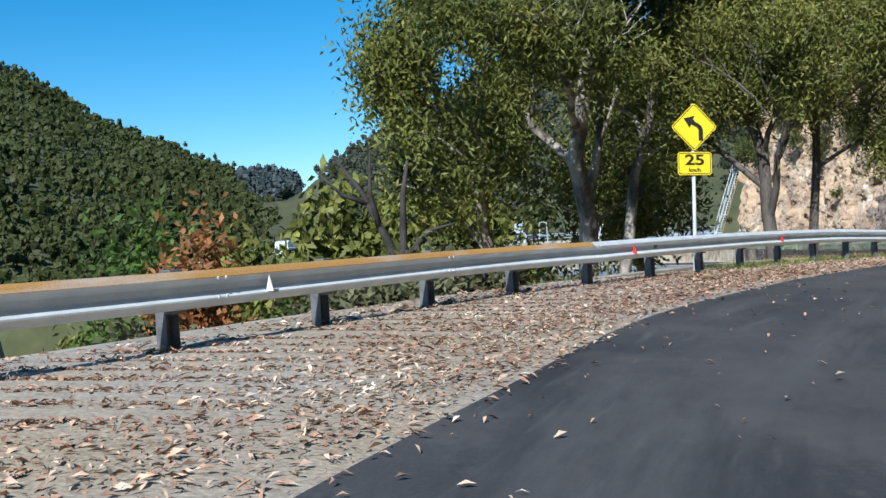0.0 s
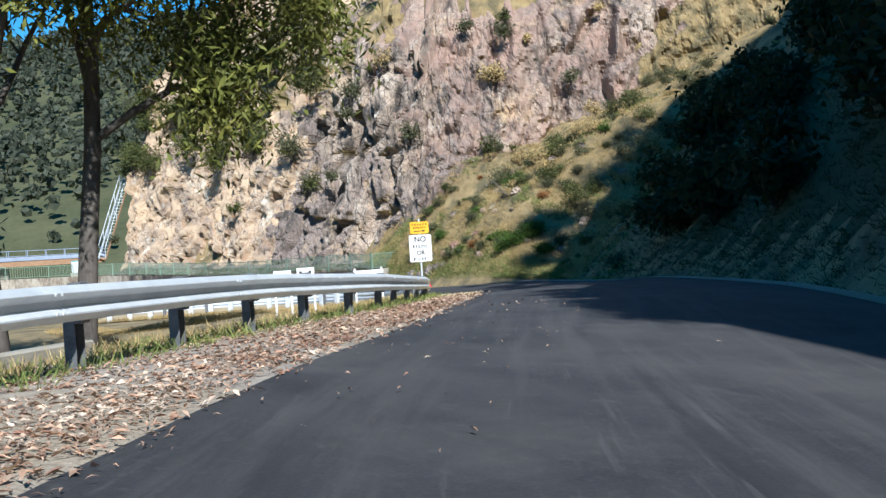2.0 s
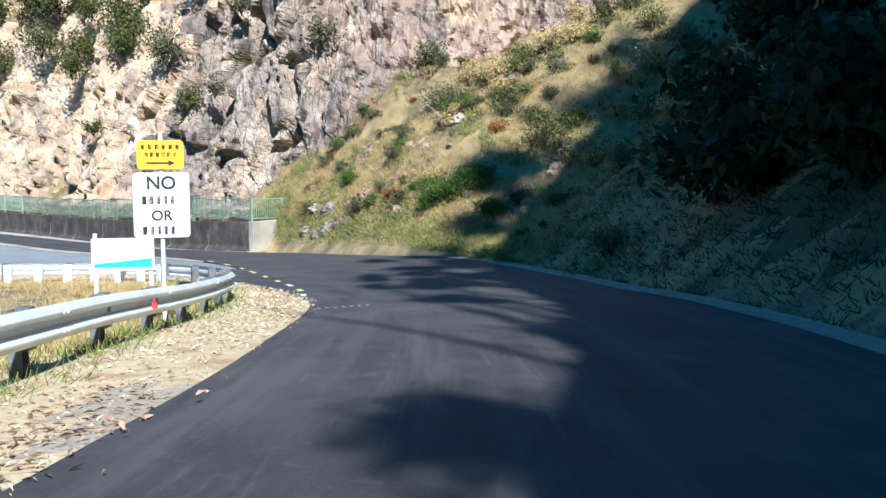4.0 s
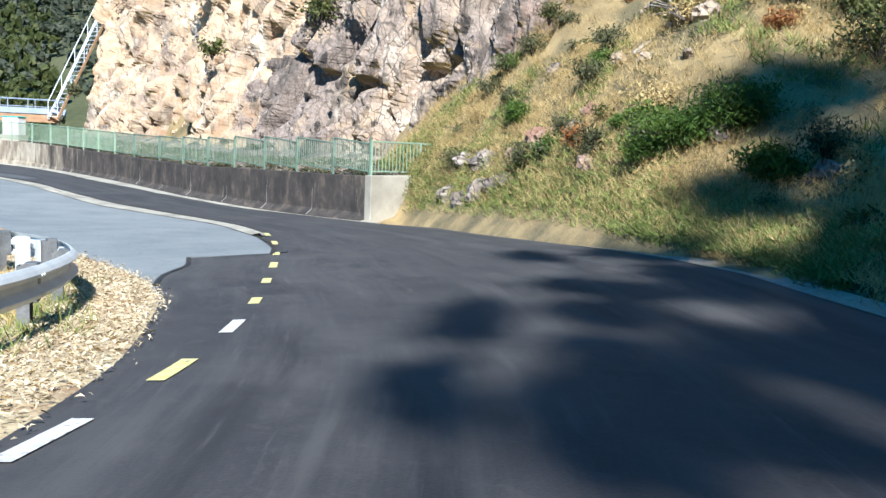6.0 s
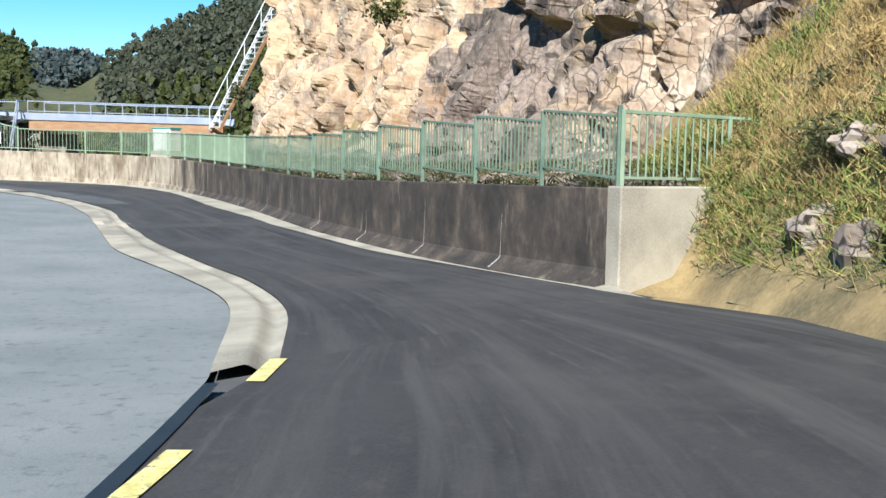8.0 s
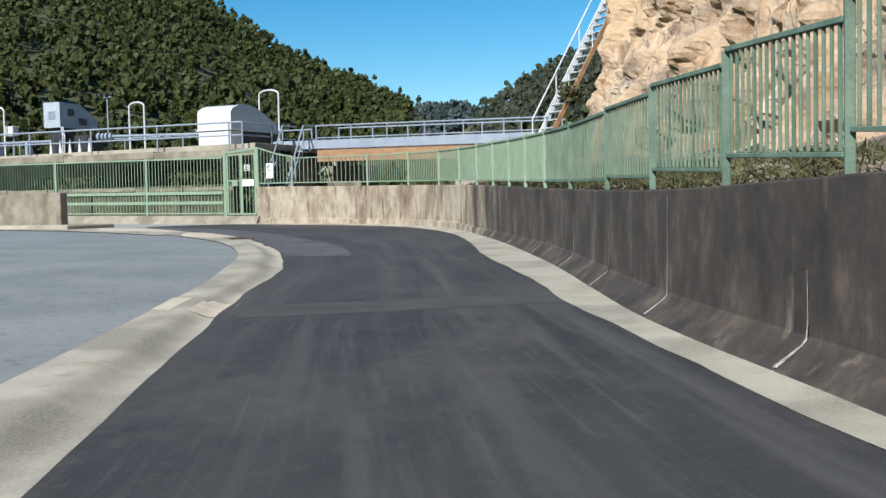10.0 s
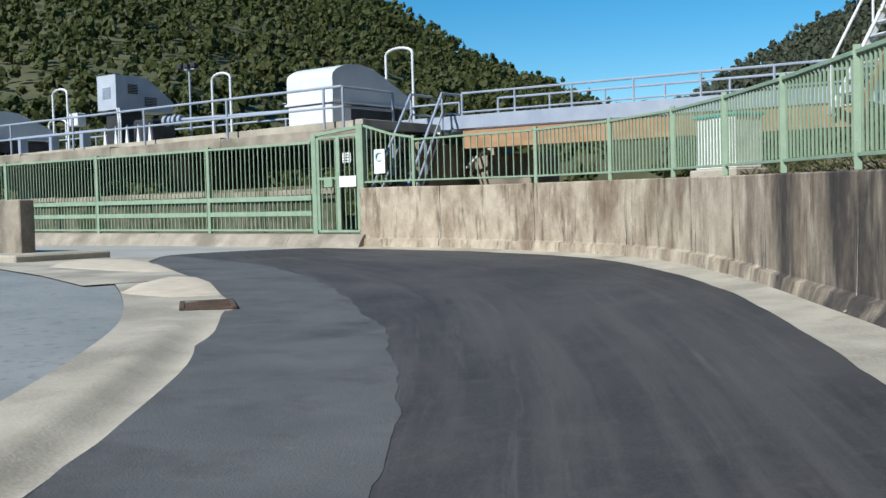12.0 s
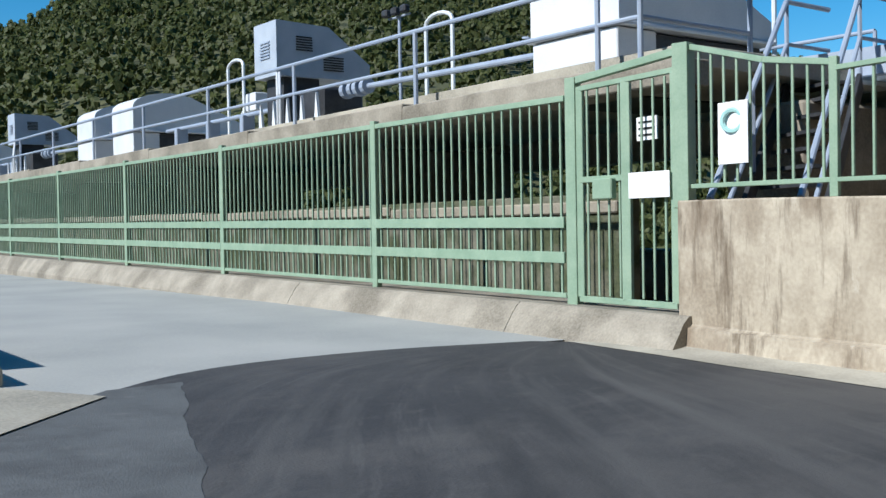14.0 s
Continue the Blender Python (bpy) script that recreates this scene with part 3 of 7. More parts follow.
def terrain(x, y):
    """Height of the land: graded strip, banks, valley and the wooded hills round it."""
    x, y = np.asarray(x, float), np.asarray(y, float)
    g = ground(x, y)
    # left bank falls away behind the guardrail
    rail_x = np.interp(y, np.maximum.accumulate(RAIL[:229, 1]), RAIL[:229, 0])
    d = rail_x - 0.9 - x
    left = np.clip(d, 0, None) * 0.42
    left = np.minimum(left, 3.6 + np.clip(d - 9, 0, None) * 0.25) * (1 - ss(44, 60, y)) * 1.0
    left = left + np.clip(0 - x, 0, 60) * 0.35 * ss(44, 60, y) * (1 - ss(98, 104, y))
    # far side of the dam
    north = np.clip(y - (112.5 - 0.2175 * (x - 11)), 0, None)
    north = np.minimum(north * 1.2, 16) * (x < 60)
    # right bank
    rx = np.interp(y, RIGHT[:, 0], RIGHT[:, 1])
    d = np.clip(x - rx, 0, None)
    steep = np.interp(y, [-60, 10, 18, 30, 42, 52, 66, 71, 74], [1.55, 1.5, 1.35, 1.0, 0.9, 0.95, 1.0, 0.9, 0.0])
    dq = np.clip(d - 0.7, 0, None)
    knee = np.interp(y, [40, 54], [60, 3.6])
    right = np.minimum(dq, knee) * steep + np.clip(dq - knee, 0, None) * 0.45
    gentle = np.interp(d, [0, 0.3, 3.4, 6.9, 12, 60], [0, 0.1, 1.7, 3.6, 6.5, 30])
    abrupt = np.interp(d, [0, 0.2, 1.2, 3.5, 6, 10, 60], [0, 0.1, 2.1, 4.8, 6.1, 8.5, 32])
    u = ss(56, 63, y)
    right = right * (1 - ss(48, 55, y)) + (gentle * (1 - u) + abrupt * u) * ss(48, 55, y)
    right = right + 0.35 * np.sin(x * 0.8 + 2 * np.sin(y * 0.5)) * np.sin(y * 0.7 + x * 0.3) * ss(1.5, 5, dq)
    # added spur out of view, its profile stepped to throw shade on the road
    spur = np.interp(d, [0, 1.0, 2.6, 6, 7.5, 10, 12, 22, 60], [0, 0.5, 15, 19, 21.5, 29.5, 33, 44, 62])
    w = 1 - ss(11, 19, y - 0.25 * d)
    right = right * (1 - w) + spur * w
    cx = np.interp(y, CLIFF[:, 1], CLIFF[:, 0])
    dc = np.where(y < 112, np.clip(x - cx - np.interp(y, [50, 66, 71, 76], [10, 12, 9, 1.6]), 0, None), np.clip(np.minimum(x - 30, 112 - y + 300), 0, None) * 0)
    right = np.maximum(right, np.minimum(dc * 2.6, 17 + 0.55 * dc)) + 0.0
    # grassy toe of the bank that climbs from the end of the parapet to the cliff
    foot = np.interp(y, [66, 69, 71.2, 71.7, 72.4, 73.4, 74.5, 76.7, 79], [4.6, 4.3, 3.4, 2.3, 1.4, 0.6, 0.05, -0.9, -2.4])
    edge = np.interp(y, [60, 71.6, 72.6, 75.4, 79], [39.0, 38.0, 36.6, 35.4, 34.0])
    toe = (foot - g) * np.clip((x - edge) / (np.minimum(cx, 44) - edge), 0, 1.35)
    right = np.maximum(right, toe * ss(65, 69.5, y) * (1 - ss(77.5, 79.5, y)))
    near = g - 0.02 - left - north + right
    # hills
    ex, ey = x - 25, y - 70
    r = np.hypot(ex, ey)
    yaw = np.degrees(np.arctan2(-ex, ey))
    reach = np.interp(yaw, [-180, 15.5, 15.7, 90, 180], [560, 560, 850, 850, 560])
    top = np.tan(np.radians(np.interp(yaw, SKY_YAW, SKY_EL) + 0.1)) * reach
    ridge = np.where((yaw > 12) & (yaw < 15.5), reach + 350, reach)
    far = -28 + (top + 28) * np.clip((r - 110) / (ridge - 110), 0, 1) + 2.0 * np.sin(x * 0.03) * np.sin(y * 0.026) * ss(120, 250, r)
    far = far - np.clip(r - 950, 0, None) * 0.05
    right_side = ss(20, 60, x - rx) * (y < 108)
    w = ss(70, 135, r) * (1 - right_side)
    return near * (1 - w) + far * w


def drape(edge_a, edge_b, cross, lift, bend=None):
    """A strip between two lines laid on the graded ground."""
    n = max(len(edge_a), len(edge_b))
    def even(e):
        s = np.r_[0, np.cumsum(np.linalg.norm(np.diff(e[:, :2], axis=0), axis=1))]
        t = np.linspace(0, s[-1], n)
        return np.stack([np.interp(t, s, e[:, k]) for k in (0, 1)], 1)
    a, b = even(np.asarray(edge_a)), even(np.asarray(edge_b))
    rows = []
    for p, q in zip(a, b):
        row = []
        for k in range(cross + 1):
            u = k / cross
            x, y = p * (1 - u) + q * u
            row.append((x, y, float(ground(x, y)) + lift + (bend(u) if bend else 0)))
        rows.append(row)
    return Shape().sheet(rows)


# ---- ground sheet and paved surfaces ----
def spaced(lo, hi, step, out, grow=1.17):
    a, s = [], step
    x = hi
    while x < out:
        s = min(s * grow, 60)
        x += s
        a.append(x)
    b, s, x = [], step, lo
    while x > -out:
        s = min(s * grow, 60)
        x -= s
        b.append(x)
    return np.array(b[::-1] + list(np.arange(lo, hi + 0.01, step)) + a)


gx, gy = spaced(-14, 62, 1.0, 1700), spaced(-20, 118, 1.0, 1700)
XX, YY = np.meshgrid(gx, gy)
ZZ = terrain(XX, YY) - 0.05
ZZ += 0.12 * np.sin(XX * 1.9 + 1.3 * np.sin(YY * 0.8)) * np.sin(YY * 1.7 + np.sin(XX * 1.1)) * ss(0.6, 2.5, ZZ - ground(XX, YY))
land = Shape()
land.sheet([[(XX[i, k], YY[i, k], ZZ[i, k]) for k in range(len(gx))] for i in range(len(gy))])
ground_ob = structure("ground", land, SOIL, "dry grass banks and wooded valley land round the dam", True)
ground_ob.data.materials.append(HILL_AND_SHADE_FLOOR)
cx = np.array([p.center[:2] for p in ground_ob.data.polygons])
# the near right bank also takes the dark floor, to deepen its shade
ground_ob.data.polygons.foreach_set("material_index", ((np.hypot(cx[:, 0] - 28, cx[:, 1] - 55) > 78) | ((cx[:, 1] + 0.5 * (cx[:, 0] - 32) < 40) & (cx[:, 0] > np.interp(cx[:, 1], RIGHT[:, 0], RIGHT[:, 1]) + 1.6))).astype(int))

def ragged(c, amount=1.0):
    """An edge line worn uneven."""
    return c + amount * np.array([[0.16 * noise.noise(Vector((p[0] * 1.1, p[1] * 1.1, k))) + 0.07 * noise.noise(Vector((p[0] * 4.5, p[1] * 4.5, 3 + k))) for k in (0, 9)] for p in c])


KERB_OUT = curve([(32.03, 66.0), (31.9, 69.4), (31.3, 72.3), (30.4, 74.7), (29.5, 77.2), (28.5, 80.2), (27.9, 81.9), (27.3, 83.8), (26.7, 86.0), (26.0, 87.6), (24.85, 90.1), (23.8, 91.9), (22.9, 93.3), (22.05, 94.5), (20.65, 95.95), (18.7, 97.8), (16.6, 99.4)], 0.4)
KERB_IN = curve([(31.6, 65.6), (31.3, 69.6), (30.4, 72.6), (28.8, 76.3), (28.2, 78.2), (27.5, 80.6), (27.0, 82.3), (26.45, 84.1), (25.7, 86.1), (25.0, 87.9), (23.9, 90.1), (22.6, 92.2), (21.6, 93.5), (20.2, 95.0), (18.8, 96.35), (17.6, 97.3)], 0.4)
GUTTER = curve([(36.2, 70.9), (35.5, 72.9), (34.7, 74.7), (34.0, 76.2), (33.3, 77.6), (32.6, 79.3), (31.7, 81.6), (30.9, 83.6), (30.3, 85.5), (29.5, 87.7), (28.75, 89.6), (27.95, 92.2), (27.2, 94.6), (26.25, 97.2), (25.1, 99.5), (23.2, 102.3), (20.4, 104.25), (17.9, 105.05), (15.9, 105.65)], 0.4)
PATCH = np.array([(28.82, 55.5), (28.85, 56.2), (29.05, 57.4), (29.27, 58.1), (29.52, 58.85), (29.68, 60.2), (31.13, 60.45), (31.5, 62.3), (31.62, 64.3), (32.03, 66.0)])
v58 = np.vstack([VERGE_EDGE[VERGE_EDGE[:, 1] < 55.2], [PATCH[0]]])
r58 = curve([p[::-1] for p in RIGHT if p[0] < 54.5] + [(36.85, 56.2)], 0.5)
structure("road_approach", drape(v58, r58, 8, 0.012), ASPHALT, "dark fresh asphalt road along the cutting", True)
edge_r = np.array([(np.interp(q, RIGHT[:, 0], RIGHT[:, 1]), q) for q in np.arange(-8, 71, 0.5)])
structure("verge_bank", drape(edge_r - (0.12, 0), edge_r + (0.32, -0.06), 4, 0.022, lambda u: 0.03 * math.sin(u * 9) * u), VERGE, "narrow gravelly dirt edge between asphalt and bank", True)
structure("road_bend", drape(PATCH, curve([(36.85, 56.2), (37.25, 60), (37.35, 64), (37.25, 68), (36.2, 70.9)], 0.5), 10, 0.012), ASPHALT, "dark fresh asphalt road at the bend", True)
structure("road_crest", drape(np.vstack([KERB_OUT + (ragged(KERB_OUT, 0.3) - (0.07, 0.03) - KERB_OUT) * ss(76, 79, KERB_OUT[:, 1:2]), curve([(16.8, 99.3), (15.6, 100.7), (14.8, 102.3), (14.95, 104), (15.6, 105.5)], 0.4)]), GUTTER + (0.16, 0.12), 24, 0.012), ASPHALT, "dark fresh asphalt road curving on to the dam crest", True)
structure("pavement_worn_strip", drape(ragged(curve([(25.55, 88.7), (24.85, 90.1), (23.8, 91.9), (22.9, 93.3), (22.05, 94.5), (20.65, 95.95), (18.7, 97.8), (16.6, 99.4), (15.2, 101.4)], 0.4), 0.5) - (0.08, 0.04), ragged(curve([(26.45, 89.3), (25.9, 90.6), (24.8, 92.6), (23.65, 94.25), (22.2, 96.2), (20.6, 97.95), (18.5, 99.8), (15.2, 101.9)], 0.12), 0.5), 8, 0.0145), ASPHALT_WORN, "paler worn asphalt strip along the gutter", True)
structure("pavement_seam", drape(curve([(28.25, 81.3), (29.5, 82.25), (31.0, 83.5)], 0.2), curve([(27.85, 82.1), (29.2, 83.1), (30.65, 84.4)], 0.2), 6, 0.0145), ASPHALT_PATCH, "paler worn asphalt cross strip", True)
structure("pavement_apron", drape(np.vstack([PATCH[:9], [(31.6, 65.6)], KERB_IN, [(13.2, 99.2)]]), np.array([(28.7, 56.0), (28.55, 58.4), (28.0, 61.2), (26.9, 65.8), (24.2, 73.5), (17, 80), (8, 86), (6, 93), (6, 100.6)]), 10, 0.004), ASPHALT_BLUE, "old blue-grey asphalt apron inside the bend", True)
structure("pavement_crest", drape(np.array([(16.6, 98.9), (15.7, 100.5), (14.9, 102.3), (15.0, 104), (15.8, 105.9)]), np.array([(-45, 112.6), (-45, 114.5), (-45, 116), (-45, 117.5), (-45, 119.25)]), 30, 0.006), CRESTPAVE, "pale concrete roadway on the dam crest", True)
structure("pavement_base", drape(np.array([(31.0, 56.5), (32.2, 60.5), (32.9, 64.5), (32.8, 69.0), (31.5, 74.0)]), np.array([(29.6, 60.6), (29.6, 63.0), (29.6, 66.0), (29.2, 70.0), (28.0, 74.0)]), 6, -0.056), ASPHALT_WORN, "worn asphalt base under the gutter tip", True)
structure("pavement_slab", drape(np.array([(19.5, 97.05), (17.9, 98.4), (16.75, 99.35), (16.0, 100.2), (15.4, 101.2)]), np.array([(18.9, 95.75), (16.5, 97.2), (14.8, 98.0), (13.0, 98.7), (10.5, 99.6)]), 6, 0.025), CONCRETE, "pale cream concrete slab at the end of the dish gutter", True)
structure("pavement_kerb", drape(KERB_OUT, KERB_IN, 14, 0.0185, lambda u: -0.02 if u < 0.01 else -0.05 * math.sin(u / 0.42 * math.pi) if u < 0.42 else 0.022 * min(1, (u - 0.42) / 0.09) * (1 - max(0, u - 0.51) / 0.49)), CONCRETE, "pale concrete dish gutter round the apron", True)
kerb_me = bpy.data.objects["pavement_kerb"].data
rows_k = len(kerb_me.vertices) // 15
for k, v in enumerate(kerb_me.vertices):
    # the dish runs out flat towards the end slab
    flat = float(ss(rows_k - 24, rows_k - 19, k // 15))
    v.co.z = v.co.z * (1 - flat) + (float(ground(v.co.x, v.co.y)) + 0.019) * flat
structure("pavement_gutter", drape(ragged(GUTTER, 0.25) - (0.02, 0.01), WALL[:, :2], 4, 0.018, lambda u: 0.05 * u * u), CONCRETE, "pale concrete gutter at the foot of the wall", True)
structure("verge_gravel", drape(VERGE_EDGE[:-8], np.vstack([RAIL[:, :2] + (-0.7, 0.4), [(10, 72)]])[: -1], 8, 0.006, lambda u: 0.03 * math.sin(u * math.pi)), VERGE, "gravel verge with fallen gum leaves and bark", True)
verge_ob = bpy.data.objects["verge_gravel"]
verge_ob.data.materials.append(THATCH)
verge_ob.data.polygons.foreach_set("material_index", [1 if f.center[1] + 1.5 * math.sin(f.center[0] * 2) > 35 else 0 for f in verge_ob.data.polygons])


# repaired stretch and saw-cut joints across the dish gutter
structure("pavement_kerb_patch", drape(np.array([(28.02, 81.55), (27.85, 82.1), (27.7, 82.5)]), np.array([(27.22, 81.55), (27.05, 82.1), (26.92, 82.5)]), 8, 0.024, lambda u: -0.05 * math.sin((u * 0.9 + 0.03) / 0.42 * math.pi) if u < 0.42 else 0.024 * (1 - u)), LIMEPATCH, "pale cream repaired patch across the dish gutter", True)


# painted lines and sealed crack
def along(ob, cross, width, step):
    """Lengthwise coordinates for tyre and roller streaks: metres across, metres along."""
    lay = ob.data.uv_layers.new(name="lane")
    vi = np.empty(len(ob.data.loops), int)
    ob.data.loops.foreach_get("vertex_index", vi)
    lay.data.foreach_set("uv", np.stack([vi % (cross + 1) / cross * width, vi // (cross + 1) * step], 1).reshape(-1))


for nm, c_, w_ in (("road_approach", 8, 7.0), ("road_bend", 10, 7.0), ("road_crest", 24, 5.0), ("pavement_worn_strip", 8, 1.0)):
    ob = bpy.data.objects[nm]
    along(ob, c_, w_, 0.5)


def ribbon(pts, w, lift):
    c = curve(pts, 0.15)
    rows = []
    for i, p in enumerate(c):
        d = c[min(i + 1, len(c) - 1)] - c[max(i - 1, 0)]
        nrm = np.array([d[1], -d[0]]) / np.hypot(*d) * w / 2
        rows.append([(*q, float(ground(*q)) + lift) for q in (p + nrm, p - nrm)])
    return Shape().sheet(rows)


dash_line = curve([(26.1, 44.2), (26.78, 45.55), (27.76, 47.8), (28.52, 49.7), (29.22, 51.9), (29.8, 54.1), (30.3, 56.25), (30.77, 58.35), (31.22, 60.55), (31.66, 63.1), (31.98, 65.8), (32.1, 67)], 0.05)
s_d = np.r_[0, np.cumsum(np.linalg.norm(np.diff(dash_line, axis=0), axis=1))]
for mid_y, long_, paint in ((45.55, 1.05, WHITE_PAINT), (47.8, 1.0, WHITE_PAINT), (49.7, 1.0, YELLOW_PAINT), (51.95, 1.0, WHITE_PAINT), (54.1, 0.9, YELLOW_PAINT), (56.25, 0.9, YELLOW_PAINT), (58.35, 0.95, YELLOW_PAINT), (60.55, 0.8, YELLOW_PAINT), (63.05, 0.95, YELLOW_PAINT), (65.7, 0.95, YELLOW_PAINT)):
    s_m = np.interp(mid_y, dash_line[:, 1], s_d)
    sel = dash_line[(s_d >= s_m - long_ / 2) & (s_d <= s_m + long_ / 2)][::6]
    tagged(part("line_dash", ribbon(sel, 0.12, 0.021), paint), "worn painted road dash", "road marking", "dashed edge line", "structure")
structure("crack_sealed", ribbon([tuple(q) for q in PATCH[1:6]], 0.07, 0.022), CRACK, "black sealed crack in old asphalt")
structure("crack_curved", ribbon([(31.13, 60.45), (31.42, 61.9), (31.57, 63.6), (31.66, 65.2)], 0.09, 0.0215), CRACK, "black bitumen seam along the patch edge")
structure("crack_straight", ribbon([(29.68, 60.2), (30.4, 60.36), (31.13, 60.45)], 0.04, 0.022), CRACK, "black sealed joint in old asphalt")
for k in range(7):
    q = Vector((26.12, 43.5)).lerp(Vector((26.92, 43.36)), k / 6)
    d = Vector((0.015, 0.10)) if k % 2 else Vector((0.05, 0.07))
    structure("marking_sprayed", ribbon([q - d, q + d * 0.1 + Vector((0.02, 0.0)), q + d], 0.025, 0.021), WHITE_PAINT, "white sprayed survey mark on asphalt")




# cream mortar spread over the gutter apron above the grate
for pts in (((15.6, 98.35), (14.8, 99.4), (14.4, 100.25), (15.25, 100.55), (17.0, 99.3), (18.35, 98.1), (18.2, 97.8), (17.3, 97.9)), ((20.05, 95.15), (19.4, 96.15), (19.0, 97.2), (19.4, 97.25), (20.1, 96.65), (21.35, 95.25), (21.0, 94.87), (20.3, 95.03))):
    sh = Shape()
    mid = np.mean(pts, axis=0)
    rows = [[(mid[0] + (x - mid[0]) * q, mid[1] + (y - mid[1]) * q, float(ground(mid[0] + (x - mid[0]) * q, mid[1] + (y - mid[1]) * q)) + 0.030 - 0.009 * (q > 0.95)) for q in (0.001, 0.5, 0.95, 1.0)] for x, y in pts + pts[:1]]
    structure("pavement_mortar", sh.sheet(rows), LIMEPATCH, "pale cream mortar patch spread over the gutter apron", True)
# drain grate in the gutter
grate = thing("drain_grate", "rusty steel drain grate set in concrete gutter", "drain", Matrix.Translation((21.82, 94.42, float(ground(21.82, 94.42)) + 0.012)) @ Matrix.Rotation(radians(129.5), 4, "Z"))
sh = Shape()
for s, c in (((0.95, 0.05, 0.04), (0, 0.24, 0)), ((0.95, 0.05, 0.04), (0, -0.24, 0)), ((0.05, 0.53, 0.04), (0.45, 0, 0)), ((0.05, 0.53, 0.04), (-0.45, 0, 0))):
    sh.box(c, s, None, 0.006)
part("frame", sh, IRON, grate)
part("pit", Shape().box((0, 0, -0.03), (0.9, 0.48, 0.02)), DARKST, grate)
bar_me = Shape().box((0, 0, 0), (0.018, 0.46, 0.03)).mesh("bar", IRON)
for k in range(18):
    o = part("bar", bar_me, IRON, grate)
    o.location = (-0.4 + k * 0.047, 0, 0)


# ---- concrete parapet wall and its fence ----
wall_s = np.r_[0, np.cumsum(np.linalg.norm(np.diff(WALL[:, :2], axis=0), axis=1))]


def wall_at(s):
    p = np.array([np.interp(s, wall_s, WALL[:, k]) for k in range(3)])
    q = np.array([np.interp(min(s + 0.3, wall_s[-1]), wall_s, WALL[:, k]) - np.interp(max(s - 0.3, 0), wall_s, WALL[:, k]) for k in range(2)])
    d = q / np.linalg.norm(q)
    return p, d, np.array([-d[1], d[0]])


parapet = tagged(thing("wall_parapet", "concrete parapet wall, black-stained by the cliff, cream near the gate", "wall"), kind="structure")
LIME = mat("white_lime_deposit", ((0.20, 0.19, 0.17), (0.58, 0.56, 0.52)), scale=12, rough=0.9)
cuts = [0.0]
while cuts[-1] < wall_s[-1] - 2.0:
    cuts.append(cuts[-1] + 2.72)
cuts[-1] = wall_s[-1]
for a, b in zip(cuts[:-1], cuts[1:]):
    rows = []
    ss_ = np.linspace(a + 0.008, b - 0.008, 8)
    for s in ss_:
        p, d, n = wall_at(s)
        foot = float(ground(p[0], p[1])) + 0.03
        fl_ = float(np.interp(p[1], [90, 97], [1.0, 0.35]))
        pl_ = float(np.interp(p[1], [92, 99], [0.0, 1.0]))
        prof = [(0.26 * fl_, foot - 0.3), (0.26 * fl_, foot), (0.23 * fl_, foot + 0.03), (0.05 + 0.01 * pl_, foot + 0.17 * fl_ + 0.12 * pl_), (0.02, foot + 0.21 * fl_ + 0.12 * pl_), (0.0, foot + 0.23 * fl_ + 0.13 * pl_), (0.0, p[2] - 0.015), (-0.015, p[2]), (-0.29, p[2]), (-0.305, p[2] - 0.015), (-0.305, foot - 0.6)]
        rows.append([(p[0] + n[0] * o, p[1] + n[1] * o, z) for o, z in prof])
    sh = Shape().sheet(rows)
    m = len(rows[0])
    sh.f.append(tuple(range(m)))
    sh.f.append(tuple(range(7 * m, 8 * m))[::-1])
    mid = wall_at((a + b) / 2)[0]
    part("panel", sh, WALLP, parapet)
    # pale lime streak down the joint
    p, d, n = wall_at(b)
    foot = float(ground(p[0], p[1])) + 0.03
    fl_ = float(np.interp(p[1], [90, 97], [1.0, 0.35]))
    top_z = p[2] - (0.05, 0.45, 0.3, 0.6)[cuts.index(b) % 4]
    prof = [(0.006, top_z), (0.010, (top_z + foot) / 2), (0.024, foot + 0.21 * fl_), (0.055, foot + 0.17 * fl_), (0.23 * fl_ + 0.006, foot + 0.035)]
    wd = [0.003, 0.005, 0.010, 0.014, 0.028]
    if b < wall_s[-1] - 1:
        part("lime_streak", Shape().sheet([[(p[0] + n[0] * o + d[0] * (sg * w + 0.012 * math.sin(z * 9)), p[1] + n[1] * o + d[1] * (sg * w + 0.012 * math.sin(z * 9)), z) for sg in (-1, 1)] for (o, z), w in zip(prof, wd)]), LIME, parapet, "white lime streak down a joint")
# return wall at the near end
p, d, n = wall_at(0)
sh = Shape()
sh.box((p[0] - d[0] * 0.16 - n[0] * 1.05, p[1] - d[1] * 0.16 - n[1] * 1.05, p[2] - 0.72), (2.3, 0.3, 1.5), Matrix.Rotation(math.atan2(n[1], n[0]), 3, "Z"), 0.02)
part("return_wall", sh, CONCRETE, parapet, "clean pale concrete return wall")


def beam(a, b, w, h, ch=0.004):
    """A straight bar of section w x h from a to b."""
    a, b = Vector(a), Vector(b)
    d = b - a
    q = d.to_track_quat("X", "Z").to_matrix()
    return Shape().box((a + b) / 2, (d.length, w, h), q, ch)


def pipe(pts, r, n=8):
    return Shape().tube(pts, r, n)


post_s = [0.06, 1.85, 3.83, 5.87, 7.9, 9.8, 11.95, 14.45, 17.35, 19.5, 21.35, 23.05, 24.85]
while post_s[-1] < wall_s[-1] - 3.2:
    post_s.append(post_s[-1] + 2.12)
post_s[-1] = wall_s[-1] - 1.55
bar_long = Shape().box((0, 0, 0), (0.022, 0.022, 0.80), None, 0.003).mesh("bar", GREEN)
